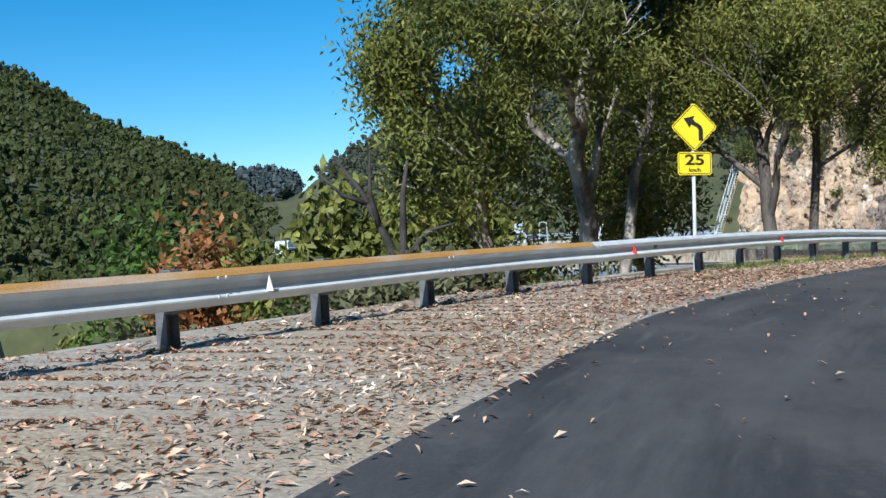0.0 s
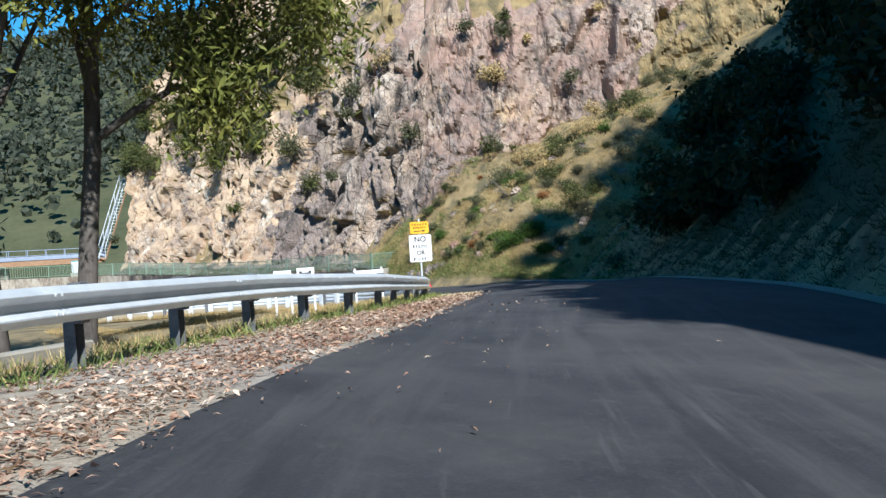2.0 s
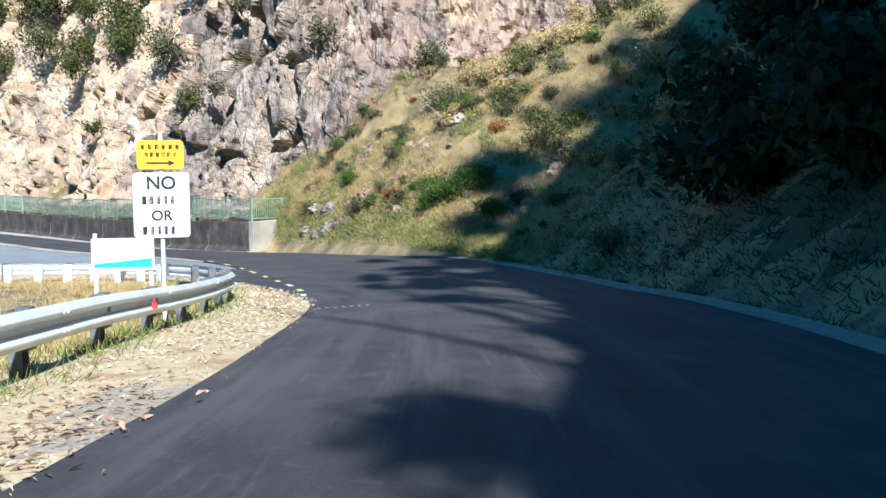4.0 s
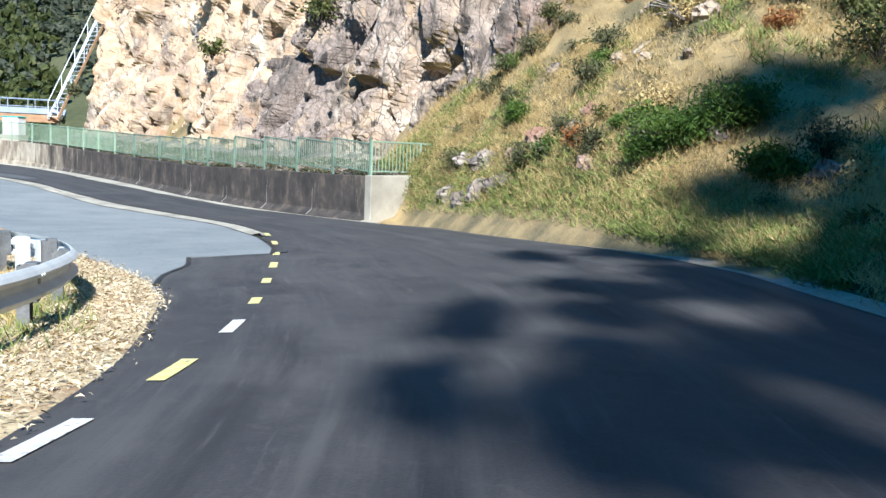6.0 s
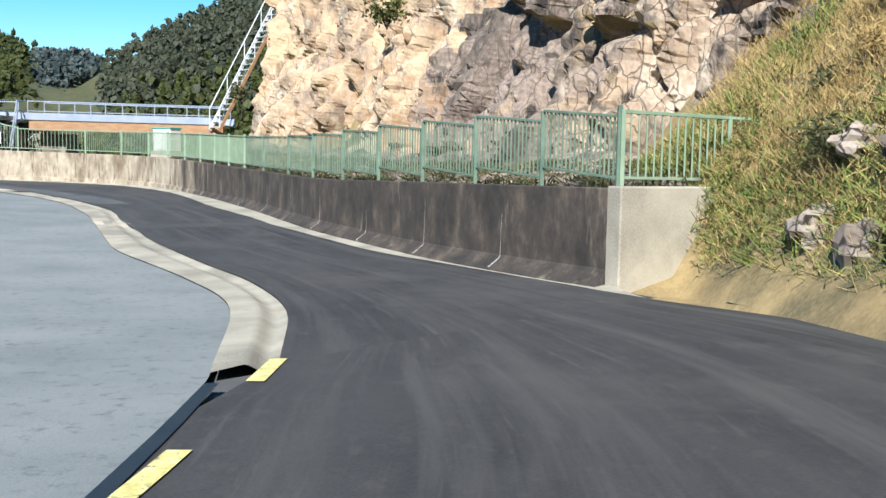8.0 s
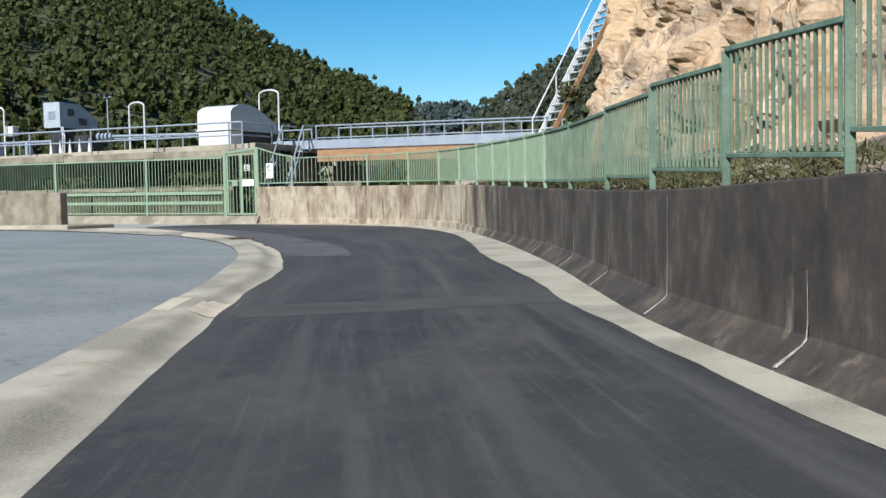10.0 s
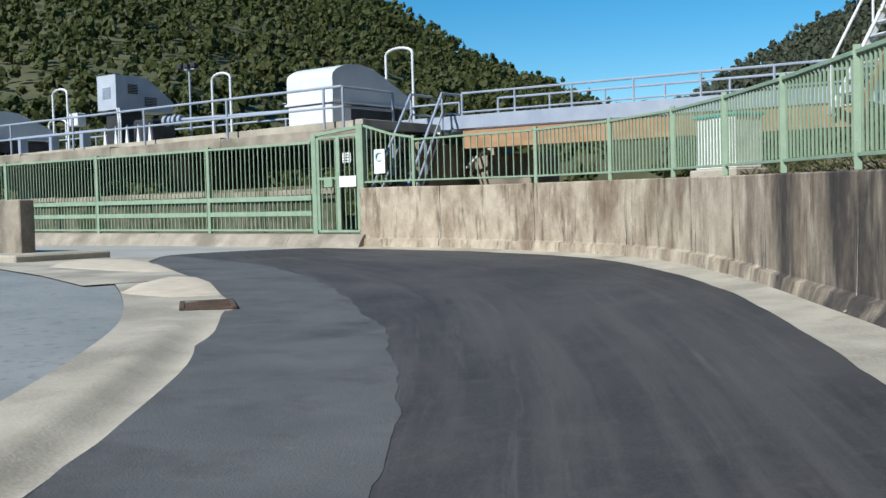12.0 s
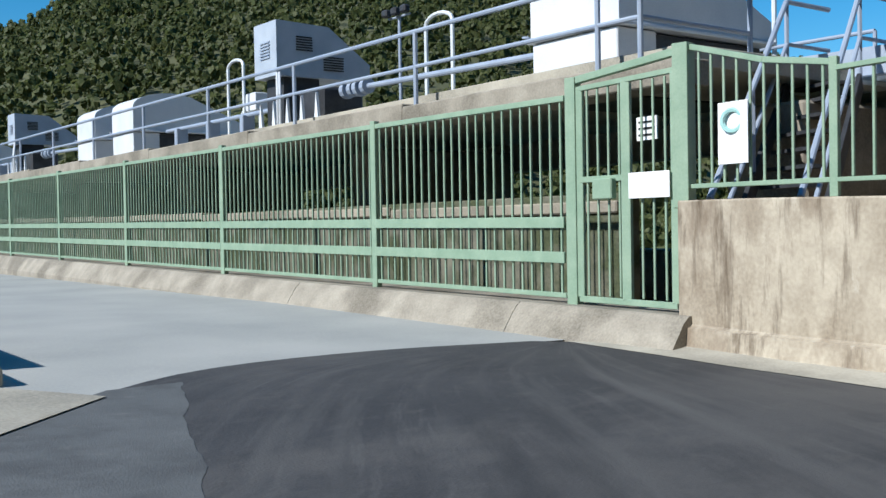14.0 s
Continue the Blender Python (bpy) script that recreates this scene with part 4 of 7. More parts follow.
bar_mid = Shape().box((0, 0, 0), (0.022, 0.022, 0.80), None, 0.003).mesh("bar", GREEN_MID)
bar_dark = Shape().box((0, 0, 0), (0.024, 0.024, 0.80), None, 0.003).mesh("bar", GREEN_DK)
wp = []
for s in post_s:
    q, d, n = wall_at(s)
    wp.append((q[0] - n[0] * 0.14, q[1] - n[1] * 0.14, q[2], s))
for k in range(len(wp) - 1):
    a, b = wp[k], wp[k + 1]
    step = 0.15 * max(0, 1 - max(0, k - 3) / 4)
    lo_a, lo_b = 0.13, 0.13 + step
    mt = GREEN_DK if k < 9 else GREEN
    panel = thing("fence_panel", "green steel bar fence panel on the concrete wall" if k > 8 else "dark-weathered green steel bar fence panel on the concrete wall", "fence", (0, 0, 0), "fence panels along the parapet")
    part("post", beam((a[0], a[1], a[2]), (a[0], a[1], a[2] + lo_a + 0.9 + step * 0.6), 0.065, 0.065), mt, panel)
    u = (Vector(b[:3]) - Vector(a[:3])).normalized() * 0.04
    A, B = Vector((a[0], a[1], a[2])) + u, Vector((b[0], b[1], b[2])) - u
    part("bottom_rail", beam(A + Vector((0, 0, lo_a)), B + Vector((0, 0, lo_b)), 0.05, 0.035), mt, panel)
    part("top_rail", beam(A + Vector((0, 0, lo_a + 0.84)), B + Vector((0, 0, lo_b + 0.84)), 0.06, 0.04), mt, panel)
    nb = 17
    for i in range(nb):
        w = (i + 0.7) / (nb + 0.4)
        c = A.lerp(B, w)
        o = part("bar", bar_dark if k < 6 and i % 3 == 0 else bar_mid if k < 9 else bar_long, mt, panel)
        o.location = (c.x, c.y, c.z + lo_a + (lo_b - lo_a) * w + 0.42)
        o.rotation_euler.z = math.atan2(u.y, u.x)
# pale end panel on the return wall and its brace to the rock
p, d, n = wall_at(0)
endp = thing("fence_panel", "pale green steel end panel with a slanting brace to the rock", "fence", (0, 0, 0), "fence panels along the parapet")
e0, e1 = Vector((p[0] - n[0] * 0.15, p[1] - n[1] * 0.15, p[2])), Vector((p[0] - n[0] * 2.1, p[1] - n[1] * 2.1, p[2] - 0.02))
for q in (e0, e1):
    part("post", beam(q, q + Vector((0, 0, 1.05)), 0.06, 0.06), GREEN, endp)
part("top_rail", beam(e0 + Vector((0, 0, 1.03)), e1 + Vector((0, 0, 1.03)), 0.05, 0.05), GREEN, endp)
part("bottom_rail", beam(e0 + Vector((0, 0, 0.14)), e1 + Vector((0, 0, 0.14)), 0.05, 0.04), GREEN, endp)
for i in range(13):
    c = e0.lerp(e1, (i + 1) / 14)
    o = part("bar", bar_long, GREEN, endp)
    o.location, o.scale = (c.x, c.y, c.z + 0.585), (1, 1, 1.08)
e2 = e1 + Vector((1.3, -0.2, 0.98))
part("top_rail", beam(e1 + Vector((0, 0, 1.03)), e2, 0.04, 0.04), GREEN, endp)
part("brace", beam(e1 + Vector((0, 0, 0.35)), e2, 0.04, 0.04), GREEN, endp)
for i in range(6):
    c = e1.lerp(e2, (i + 0.8) / 7)
    t = (i + 0.8) / 7
    part("bar", beam((c.x, c.y, e1.z + 0.35 + (e2.z - e1.z - 0.35) * t), (c.x, c.y, e1.z + 1.0), 0.02, 0.02), GREEN, endp)


# ---- dam crest fence, gate and kerb ----
DAM0, DAMD, DAMN = np.array([15.56, 106.30]), np.array([-0.9771, 0.2126]), np.array([0.2126, 0.9771])
RISE = 0.010


def dam(s, o, z):
    """A place on the dam: s along it from the gate, o across it, z up."""
    q = DAM0 + DAMD * s + DAMN * o
    return Vector((q[0], q[1], z + RISE * s))


DAMROT = Matrix.Rotation(math.atan2(DAMD[1], DAMD[0]), 3, "Z")
sh = Shape()
for a, b in ((-1.62, 0.62), (0.63, 5.4), (5.41, 55)):
    sh.sheet([[dam(s, o, z) for o, z in ((-0.44, -2.3), (-0.44, -2.06), (-0.40, -1.99), (-0.27, -1.80), (-0.2, -1.74), (0.5, -1.74), (0.5, -2.6))] for s in np.linspace(a, b, 40)])
for k in range(3):
    sh.f.append(tuple(k * 280 + j for j in range(7)))
    sh.f.append(tuple(k * 280 + 273 + j for j in range(7))[::-1])
structure("kerb_crest", sh, CONCMID, "pale concrete kerb under the crest fence")
crest_bar = Shape().box((0, 0, 0), (0.024, 0.024, 2.0), None, 0.003).mesh("bar", GREEN)
stops = [0.06, 3.7] + [3.7 + 4.72 * k for k in range(1, 10)]
for k, (a, b) in enumerate(zip(stops[:-1], stops[1:])):
    panel = thing("fence_panel", "pale green steel bar fence panel on the dam crest kerb", "fence", (0, 0, 0), "fence panels along the dam crest")
    part("post", beam(dam(b, 0, -1.74), dam(b, 0, 0.40), 0.09, 0.09), GREEN, panel)
    for nm, z, w, h in (("top_rail", 0.33, 0.06, 0.06), ("bottom_rail", -1.66, 0.05, 0.05), ("middle_rail", -0.92, 0.03, 0.115), ("middle_rail", -1.275, 0.03, 0.115)):
        o_ = -0.032 if nm == "middle_rail" else 0.0
        part(nm, beam(dam(a + 0.05, o_, z), dam(b - 0.05, o_, z), w, h), GREEN, panel)
    nb = int(round((b - a) / 0.158))
    for i in range(nb):
        o = part("bar", crest_bar, GREEN, panel)
        o.location = dam(a + 0.05 + (b - a - 0.1) * (i + 0.5) / nb, 0, -0.66)
        o.rotation_euler.z = math.atan2(DAMD[1], DAMD[0])
gate = thing("gate", "pale green steel bar gate with lock box and white plates", "gate")
part("gate_post", beam(dam(0.0, 0, -1.76), dam(0.0, 0, 0.52), 0.12, 0.12), GREEN, gate)
part("gate_post", beam(dam(-1.42, 0, -0.8), dam(-1.42, 0, 0.66), 0.15, 0.15), GREEN, gate)
part("header", beam(dam(0.06, 0, 0.48), dam(-1.35, 0, 0.60), 0.07, 0.07), GREEN, gate)
leaf = part("gate_leaf", beam(dam(-0.08, 0, -1.68), dam(-1.34, 0, -1.68), 0.05, 0.06), GREEN, gate)
for s0 in (-0.10, -0.72, -1.32):
    part("stile", beam(dam(s0, 0, -1.66), dam(s0, 0, 0.42), 0.05, 0.08 if s0 != -0.72 else 0.10), GREEN, leaf)
part("top_rail", beam(dam(-0.08, 0, 0.40), dam(-1.34, 0, 0.44), 0.05, 0.05), GREEN, leaf)
part("middle_rail", beam(dam(-0.08, 0, -0.50), dam(-0.7, 0, -0.50), 0.05, 0.06), GREEN, leaf)
for i in range(8):
    s0 = -0.2 - i * 0.143
    if abs(s0 + 0.72) > 0.06:
        part("bar", beam(dam(s0, 0, -1.64), dam(s0, 0, 0.40), 0.022, 0.022), GREEN, leaf)
part("lock_box", Shape().box(dam(-0.47, -0.05, -0.60), (0.26, 0.08, 0.20), DAMROT, 0.01), GREEN, leaf)
part("notice_plate", Shape().box(dam(-1.05, -0.06, -0.58), (0.50, 0.012, 0.24), DAMROT, 0.003), SIGN_W, leaf, "white notice plate")
small = part("notice_plate", Shape().box(dam(-0.93, 0.06, -0.05), (0.26, 0.012, 0.22), DAMROT, 0.003), SIGN_W, leaf, "small white notice with printed lines")
for k in range(3):
    part("print_line", Shape().box(dam(-0.93, 0.05, -0.11 + k * 0.06), (0.2, 0.004, 0.02), DAMROT), BLACK, small)
# fence from the gate post along the wall top
wf0, wf1 = dam(-1.5, 0, -0.74), Vector((wp[-1][0], wp[-1][1], wp[-1][2]))
panel = thing("fence_panel", "pale green steel fence panel beside the gate with a white poster", "fence", (0, 0, 0), "fence panels along the parapet")
part("post", beam(wf1, wf1 + Vector((0, 0, 1.06)), 0.065, 0.065), GREEN, panel)
part("top_rail", beam(wf0 + Vector((0, 0, 1.36)), wf0.lerp(wf1, 0.55) + Vector((0, 0, 1.13)), 0.05, 0.05), GREEN, panel)
part("top_rail", beam(wf0.lerp(wf1, 0.55) + Vector((0, 0, 1.13)), wf1 + Vector((0, 0, 1.02)), 0.05, 0.05), GREEN, panel)
part("bottom_rail", beam(wf0 + Vector((0, 0, 0.13)), wf1 + Vector((0, 0, 0.13)), 0.05, 0.04), GREEN, panel)
for i in range(10):
    c = wf0.lerp(wf1, (i + 0.7) / 10.4)
    part("bar", beam(c + Vector((0, 0, 0.13)), c + Vector((0, 0, 1.30 - 0.028 * i)), 0.022, 0.022), GREEN, panel)
pc = wf0.lerp(wf1, 0.36)
rotp = Matrix.Rotation(math.atan2(wf1.y - wf0.y, wf1.x - wf0.x), 3, "Z")
poster = part("poster", Shape().box((pc.x - 0.02, pc.y - 0.05, pc.z + 0.56), (0.33, 0.012, 0.52), rotp, 0.003), SIGN_W, panel, "white poster with a teal mark")
part("print_mark", Shape().tube([(pc.x - 0.02 + 0.09 * math.cos(a), pc.y - 0.062, pc.z + 0.66 + 0.09 * math.sin(a)) for a in np.linspace(0.4, 5.9, 12)], 0.022, 6), TEAL_PALE, poster)

# low wall on the lake side of the crest road
lw = tagged(thing("wall_crest", "low weathered concrete wall on a kerb beside the crest road", "wall"), kind="structure")
LW0 = np.array([13.25, 100.33])
def low(s, o, z):
    q = LW0 + DAMD * s - DAMN * o
    return Vector((q[0], q[1], z))
for k in range(12):
    a, b = k * 3.6 + 0.008, k * 3.6 + 3.592
    part("panel", Shape().box(low((a + b) / 2, 0.15, -1.40), (b - a, 0.30, 1.06), DAMROT, 0.02), WALLM, lw)
structure("kerb_low_wall", Shape().box(low(20.6, 0.05, -1.97), (43.2, 1.9, 0.24), DAMROT, 0.03), CONCRETE, "concrete kerb and footing under the low wall")


# ---- gantry deck of the dam ----
deck = tagged(thing("deck_gantry", "concrete gantry deck on piers behind the crest fence", "deck"), kind="structure")
for k in range(12):
    a = -0.9 + k * 4.7
    part("edge_beam", Shape().box(dam(a + 2.35, 0.75, 0.515), (4.69, 0.5, 0.27), DAMROT, 0.015), CONCMID, deck)
part("slab", Shape().box(dam(27.35, 3.6, 0.50), (55.8, 5.1, 0.22), DAMROT, 0.01), CONCRETE, deck)
part("far_beam", Shape().box(dam(27, 6.1, 0.25), (56.5, 0.4, 0.8), DAMROT, 0.01), CONCRETE, deck)
for k in range(8):
    part("pier", Shape().box(dam(-0.2 + 8.55 * k, 4.3, -2.4), (1.1, 3.0, 5.6), DAMROT, 0.04), WALLM, deck)
structure("wall_spillway", Shape().box(dam(24, 5.6, -4.2), (62, 0.8, 5.2), DAMROT, 0.04), WALLM, "mossy concrete spillway wall under the deck")

rail_posts = [-0.25, 0.36] + [0.36 + 3.42 * k for k in range(1, 14)]
for k, (a, b) in enumerate(zip(rail_posts[:-1], rail_posts[1:])):
    hr = thing("handrail", "blue-grey tubular steel handrail bay on the gantry deck", "railing", (0, 0, 0), "handrail bays on the gantry")
    part("post", pipe([dam(b, 0.72, 0.64), dam(b, 0.72, 1.64)], 0.032), BLUEST, hr)
    part("top_rail", pipe([dam(a, 0.72, 1.64), dam(b, 0.72, 1.64)], 0.032), BLUEST, hr)
    part("middle_rail", pipe([dam(a, 0.72, 1.17), dam(b, 0.72, 1.17)], 0.028), BLUEST, hr)
hr = thing("handrail", "blue-grey tubular steel handrail running back along the hood", "railing", (0, 0, 0), "handrail bays on the gantry")
for o_ in (0.72, 2.5):
    part("post", pipe([dam(-0.25, o_, 0.6), dam(-0.25, o_, 1.62)], 0.032), BLUEST, hr)
part("top_rail", pipe([dam(-0.25, 0.72, 1.62), dam(-0.25, 2.5, 1.62)], 0.032), BLUEST, hr)
part("middle_rail", pipe([dam(-0.25, 0.72, 1.17), dam(-0.25, 2.5, 1.17)], 0.028), BLUEST, hr)
for k in range(14):
    hr = thing("handrail", "blue-grey tubular steel handrail bay on the far side of the gantry", "railing", (0, 0, 0), "handrail bays on the gantry")
    a = 0.4 + 3.42 * k
    part("post", pipe([dam(a, 6.1, 0.64), dam(a, 6.1, 1.66)], 0.03), BLUEST, hr)
    part("top_rail", pipe([dam(a, 6.1, 1.66), dam(a + 3.42, 6.1, 1.66)], 0.03), BLUEST, hr)


def hood(s, label, flip=1):
    """Rounded belt guard over a winch wheel, with its base box and feet."""
    t = thing("winch_hood", label, "winch housing", (0, 0, 0), "winch hoods on the gantry")
    prof = [(0, 0), (0, 0.62)] + [(1.05 - 1.05 * math.cos(a), 0.62 + 0.38 * math.sin(a)) for a in np.linspace(0.25, math.pi / 2, 7)] + [(1.55, 0.93), (3.0, 0.30), (3.0, 0)]
    o0, z0, wdt = 2.0, 1.50, 1.62
    def solid(pr, s0, s1, ch=0.02):
        m = len(pr)
        vs = [dam(s0, o0 + o, z0 + z) for o, z in pr] + [dam(s1, o0 + o, z0 + z) for o, z in pr]
        return Shape().add(vs, [tuple(range(m)), tuple(range(m, 2 * m))[::-1]] + [(i, m + i, m + (i + 1) % m, (i + 1) % m) for i in range(m)])
    part("cover", solid(prof, s, s + wdt), HOODM, t, "pale sheet-steel rounded cover")
    part("flange", Shape().box(dam(s + wdt / 2, o0 + 1.5, z0 - 0.01), (wdt + 0.1, 3.12, 0.05), DAMROT, 0.008), HOODM, t)
    part("base_box", Shape().box(dam(s + wdt / 2, o0 + 0.35, 1.16), (wdt - 0.06, 0.7, 0.58), DAMROT, 0.015), HOODM, t)
    part("frame", Shape().box(dam(s + wdt / 2, o0 + 1.7, 1.22), (wdt - 0.16, 2.3, 0.42), DAMROT, 0.01), DARKST, t)
    # dark block fills the black gap under the hood in place of shade
    part("plinth", Shape().box(dam(s + wdt / 2, o0 + 1.4, 0.76), (wdt - 0.2, 2.6, 0.28), DAMROT, 0.01), DARKST, t)
    for i in range(6):
        part("gusset", Shape().prism([(0, 0), (0.16, 0), (0.0, 0.36)], 0.03, Matrix.Translation(dam(s - 0.02, o0 + 0.5 + i * 0.42, 0.66)) @ Matrix.Rotation(math.atan2(-DAMD[1], -DAMD[0]), 4, "Z") @ Matrix.Rotation(radians(90), 4, "X")), BLUEST, t)
    part("handle", pipe([dam(s + wdt + 0.02, o0 - 0.02, z0 + 0.05), dam(s + wdt + 0.12, o0 - 0.04, z0 + 0.06), dam(s + wdt + 0.12, o0 + 0.3, z0 + 0.06)], 0.015, 6), BLUEST, t)
    return t


hood(1.28, "pale grey rounded winch hood on the gantry deck")
hood(18.3, "pale grey rounded winch hood on the gantry deck")
hood(21.4, "pale grey rounded winch hood on the gantry deck")
hood(38.0, "pale grey rounded winch hood on the gantry deck")


def motor(s):
    t = thing("winch_motor", "grey louvred motor housing above dark gearbox and white brackets", "winch motor", (0, 0, 0), "winch motors on the gantry")
    o0 = 1.95
    pr = [(0, 0), (0, 1.06), (1.15, 1.02), (2.1, 0.34), (2.1, 0)]
    m = len(pr)
    vs = [dam(s, o0 + o, 1.93 + z) for o, z in pr] + [dam(s + 0.95, o0 + o, 1.93 + z) for o, z in pr]
    box = part("housing", Shape().add(vs, [tuple(range(m)), tuple(range(m, 2 * m))[::-1]] + [(i, m + i, m + (i + 1) % m, (i + 1) % m) for i in range(m)]), MOTORM, t)
    for i in range(6):
        part("louvre", Shape().box(dam(s - 0.012, o0 + 1.25, 2.1 + i * 0.05), (0.02, 0.45, 0.025), DAMROT), DARKST, box)
        part("louvre", Shape().box(dam(s - 0.012, o0 + 0.6, 2.45 + i * 0.05), (0.02, 0.35, 0.025), DAMROT), DARKST, box)
        part("louvre", Shape().box(dam(s + 0.47, o0 - 0.012, 2.3 + i * 0.06), (0.4, 0.02, 0.028), DAMROT), BLUEST, box)
    part("stand", Shape().box(dam(s + 0.48, o0 + 0.6, 1.28), (0.7, 0.8, 1.3), DAMROT, 0.01), DARKST, t)
    part("gearbox", Shape().box(dam(s - 1.0, o0 + 0.6, 1.22), (0.9, 0.9, 0.7), DAMROT, 0.06), DARKST, t)
    for i in range(4):
        part("coupling", pipe([dam(s - 1.55 - i * 0.22, o0 + 0.6, 1.50), dam(s - 1.67 - i * 0.22, o0 + 0.6, 1.50)], 0.16 - 0.02 * (i % 2), 12), BLUEST, t)
    for i in range(5):
        part("bracket", Shape().prism([(0, 0), (0.22, 0), (0.11, 0.75)], 0.05, Matrix.Translation(dam(s + 0.55 - i * 0.55, o0 - 0.1, 0.66)) @ Matrix.Rotation(math.atan2(-DAMD[1], -DAMD[0]), 4, "Z") @ Matrix.Rotation(radians(90), 4, "X")), HOODM, t, "white triangular bracket")
    for i in range(2):
        part("conduit", pipe([dam(s - 0.1 - i * 0.1, o0 - 0.05, 1.95), dam(s - 0.3 - i * 0.1, o0 - 0.15, 1.5), dam(s - 0.2 - i * 0.1, o0 - 0.1, 0.7)], 0.025, 6), HOODM, t)
    part("shaft", pipe([dam(s - 2.2, o0 + 0.6, 1.5), dam(s - 7.0, o0 + 0.6, 1.42)], 0.05, 10), BLUEST, t)
    part("shaft", pipe([dam(s + 0.9, o0 + 0.6, 1.42), dam(s + 7.2, o0 + 0.6, 1.42)], 0.05, 10), BLUEST, t)
    for i in (2.6, 4.4, 6.3):
        part("bearing", Shape().box(dam(s + i, o0 + 0.6, 1.02), (0.16, 0.3, 0.8), DAMROT, 0.02), BLUEST, t)
    return t


motor(10.2)
motor(30.0)
for s, o_, w, z in ((7.85, 4.4, 0.85, 3.05), (16.0, 4.0, 0.9, 3.2), (2.1, 6.2, 1.0, 3.4), (19.6, 6.2, 1.2, 2.5), (25.5, 6.2, 1.2, 2.5)):
    hp = thing("ladder_hoop", "galvanised steel inverted-U grab hoop on the gantry", "grab rail", (0, 0, 0), "grab hoops on the gantry")
    arc = [dam(s + w / 2 - w / 2 * math.cos(a) if False else s + w * (0.5 - 0.5 * math.cos(a)), o_, z - 0.18 + 0.18 * math.sin(a)) for a in np.linspace(0, math.pi, 9)]
    part("hoop", pipe([dam(s, o_, 0.62)] + arc + [dam(s + w, o_, 0.62)], 0.04, 8), GALV, hp)
fl = thing("flood_lamp", "small grey flood lamps on a thin pole on the gantry", "lamp")
part("pole", pipe([dam(10.65, 5.1, 0.6), dam(10.65, 5.1, 3.45)], 0.035), BLUEST, fl)
part("arm", pipe([dam(10.25, 5.1, 3.45), dam(11.05, 5.1, 3.45)], 0.025), BLUEST, fl)
for i in (-0.35, 0.0, 0.35):
    part("lamp_head", Shape().box(dam(10.65 + i, 5.0, 3.55), (0.2, 0.16, 0.16), DAMROT, 0.03), DARKST, fl)
cb = thing("control_box", "small white electrical box on a post on the gantry", "electrical box")
part("post", pipe([dam(15.9, 4.4, 0.6), dam(15.9, 4.4, 1.9)], 0.04), BLUEST, cb)
part("box", Shape().box(dam(15.9, 4.3, 2.1), (0.55, 0.35, 0.45), DAMROT, 0.02), HOODM, cb)

# steel bridge from the gantry to the cliff
bridge = thing("bridge", "blue-grey steel footbridge over a rusty beam, running to the cliff", "bridge")
part("rust_beam", beam(dam(-1.35, 4.0, 0.46), dam(-10.9, 4.0, 0.44), 0.3, 0.44), RUST, bridge, "rusty brown steel beam")
for o_ in (4.05, 5.65):
    part("girder", beam(dam(0.8, o_, 0.92), dam(-10.9, o_, 0.88), 0.14, 0.33), BLUEST, bridge)
    for i in range(7):
        s = -1.2 - i * 1.58
        part("post", pipe([dam(s, o_, 0.74), dam(s, o_, 1.63 - 0.01 * i)], 0.028, 6), BLUEST, bridge)
    part("top_rail", pipe([dam(-1.2, o_, 1.63), dam(-10.8, o_, 1.55)], 0.028, 6), BLUEST, bridge)
part("middle_rail", pipe([dam(-1.2, 4.05, 1.16), dam(-10.8, 4.05, 1.12)], 0.022, 6), BLUEST, bridge)
part("walkway", beam(dam(-0.8, 4.85, 0.72), dam(-10.9, 4.85, 0.69), 1.46, 0.05), GALV, bridge)
part("pier", Shape().box(dam(-1.5, 5.5, -1.5), (2.4, 1.4, 3.2), DAMROT, 0.03), WALLM, bridge, "dark stained concrete abutment")
part("brace", beam(dam(-0.9, 4.6, -0.2), dam(-1.7, 4.3, 0.24), 0.06, 0.06), GALV, bridge)
# stair climbing away from the crest up to the deck
st = thing("steel_stair", "grey steel stair with handrails up to the gantry deck", "stair")


def stair(u, side, z):
    """A place on the stair: u from foot to landing, side across it, z over the tread line."""
    return dam(-2.08 + 1.2 * u - 0.37 * (side - 1), 0.75 + 2.9 * u + 0.16 * (side - 1), -1.72 + 2.36 * u + z)


for side in (1, -1):
    part("stringer", beam(stair(0, side, 0.0), stair(1, side, 0.0), 0.05, 0.22), DARKST, st)
    part("handrail", pipe([stair(0.0, side, 1.0), stair(1, side, 1.0), stair(1, side, 1.0) + dam(0, 0.85, 0) - dam(0, 0, 0)], 0.032), BLUEST, st)
    part("middle_rail", pipe([stair(0.0, side, 0.5), stair(1, side, 0.5), stair(1, side, 0.5) + dam(0, 0.85, 0) - dam(0, 0, 0)], 0.026), BLUEST, st)
    for u in (0.02, 0.5, 1.0):
        part("post", pipe([stair(u, side, 0), stair(u, side, 1.0)], 0.028, 6), BLUEST, st)
tread_me = Shape().box((0, 0, 0), (0.74, 0.26, 0.04), DAMROT @ Matrix.Rotation(radians(-22), 3, "Z")).mesh("tread", DARKST)
for i in range(12):
    o = part("tread", tread_me, DARKST, st)
    o.location = stair((i + 0.5) / 12, 0, 0.06)
part("landing", Shape().box(dam(-0.35, 4.1, 0.64), (1.0, 0.9, 0.05), DAMROT), GALV, st)
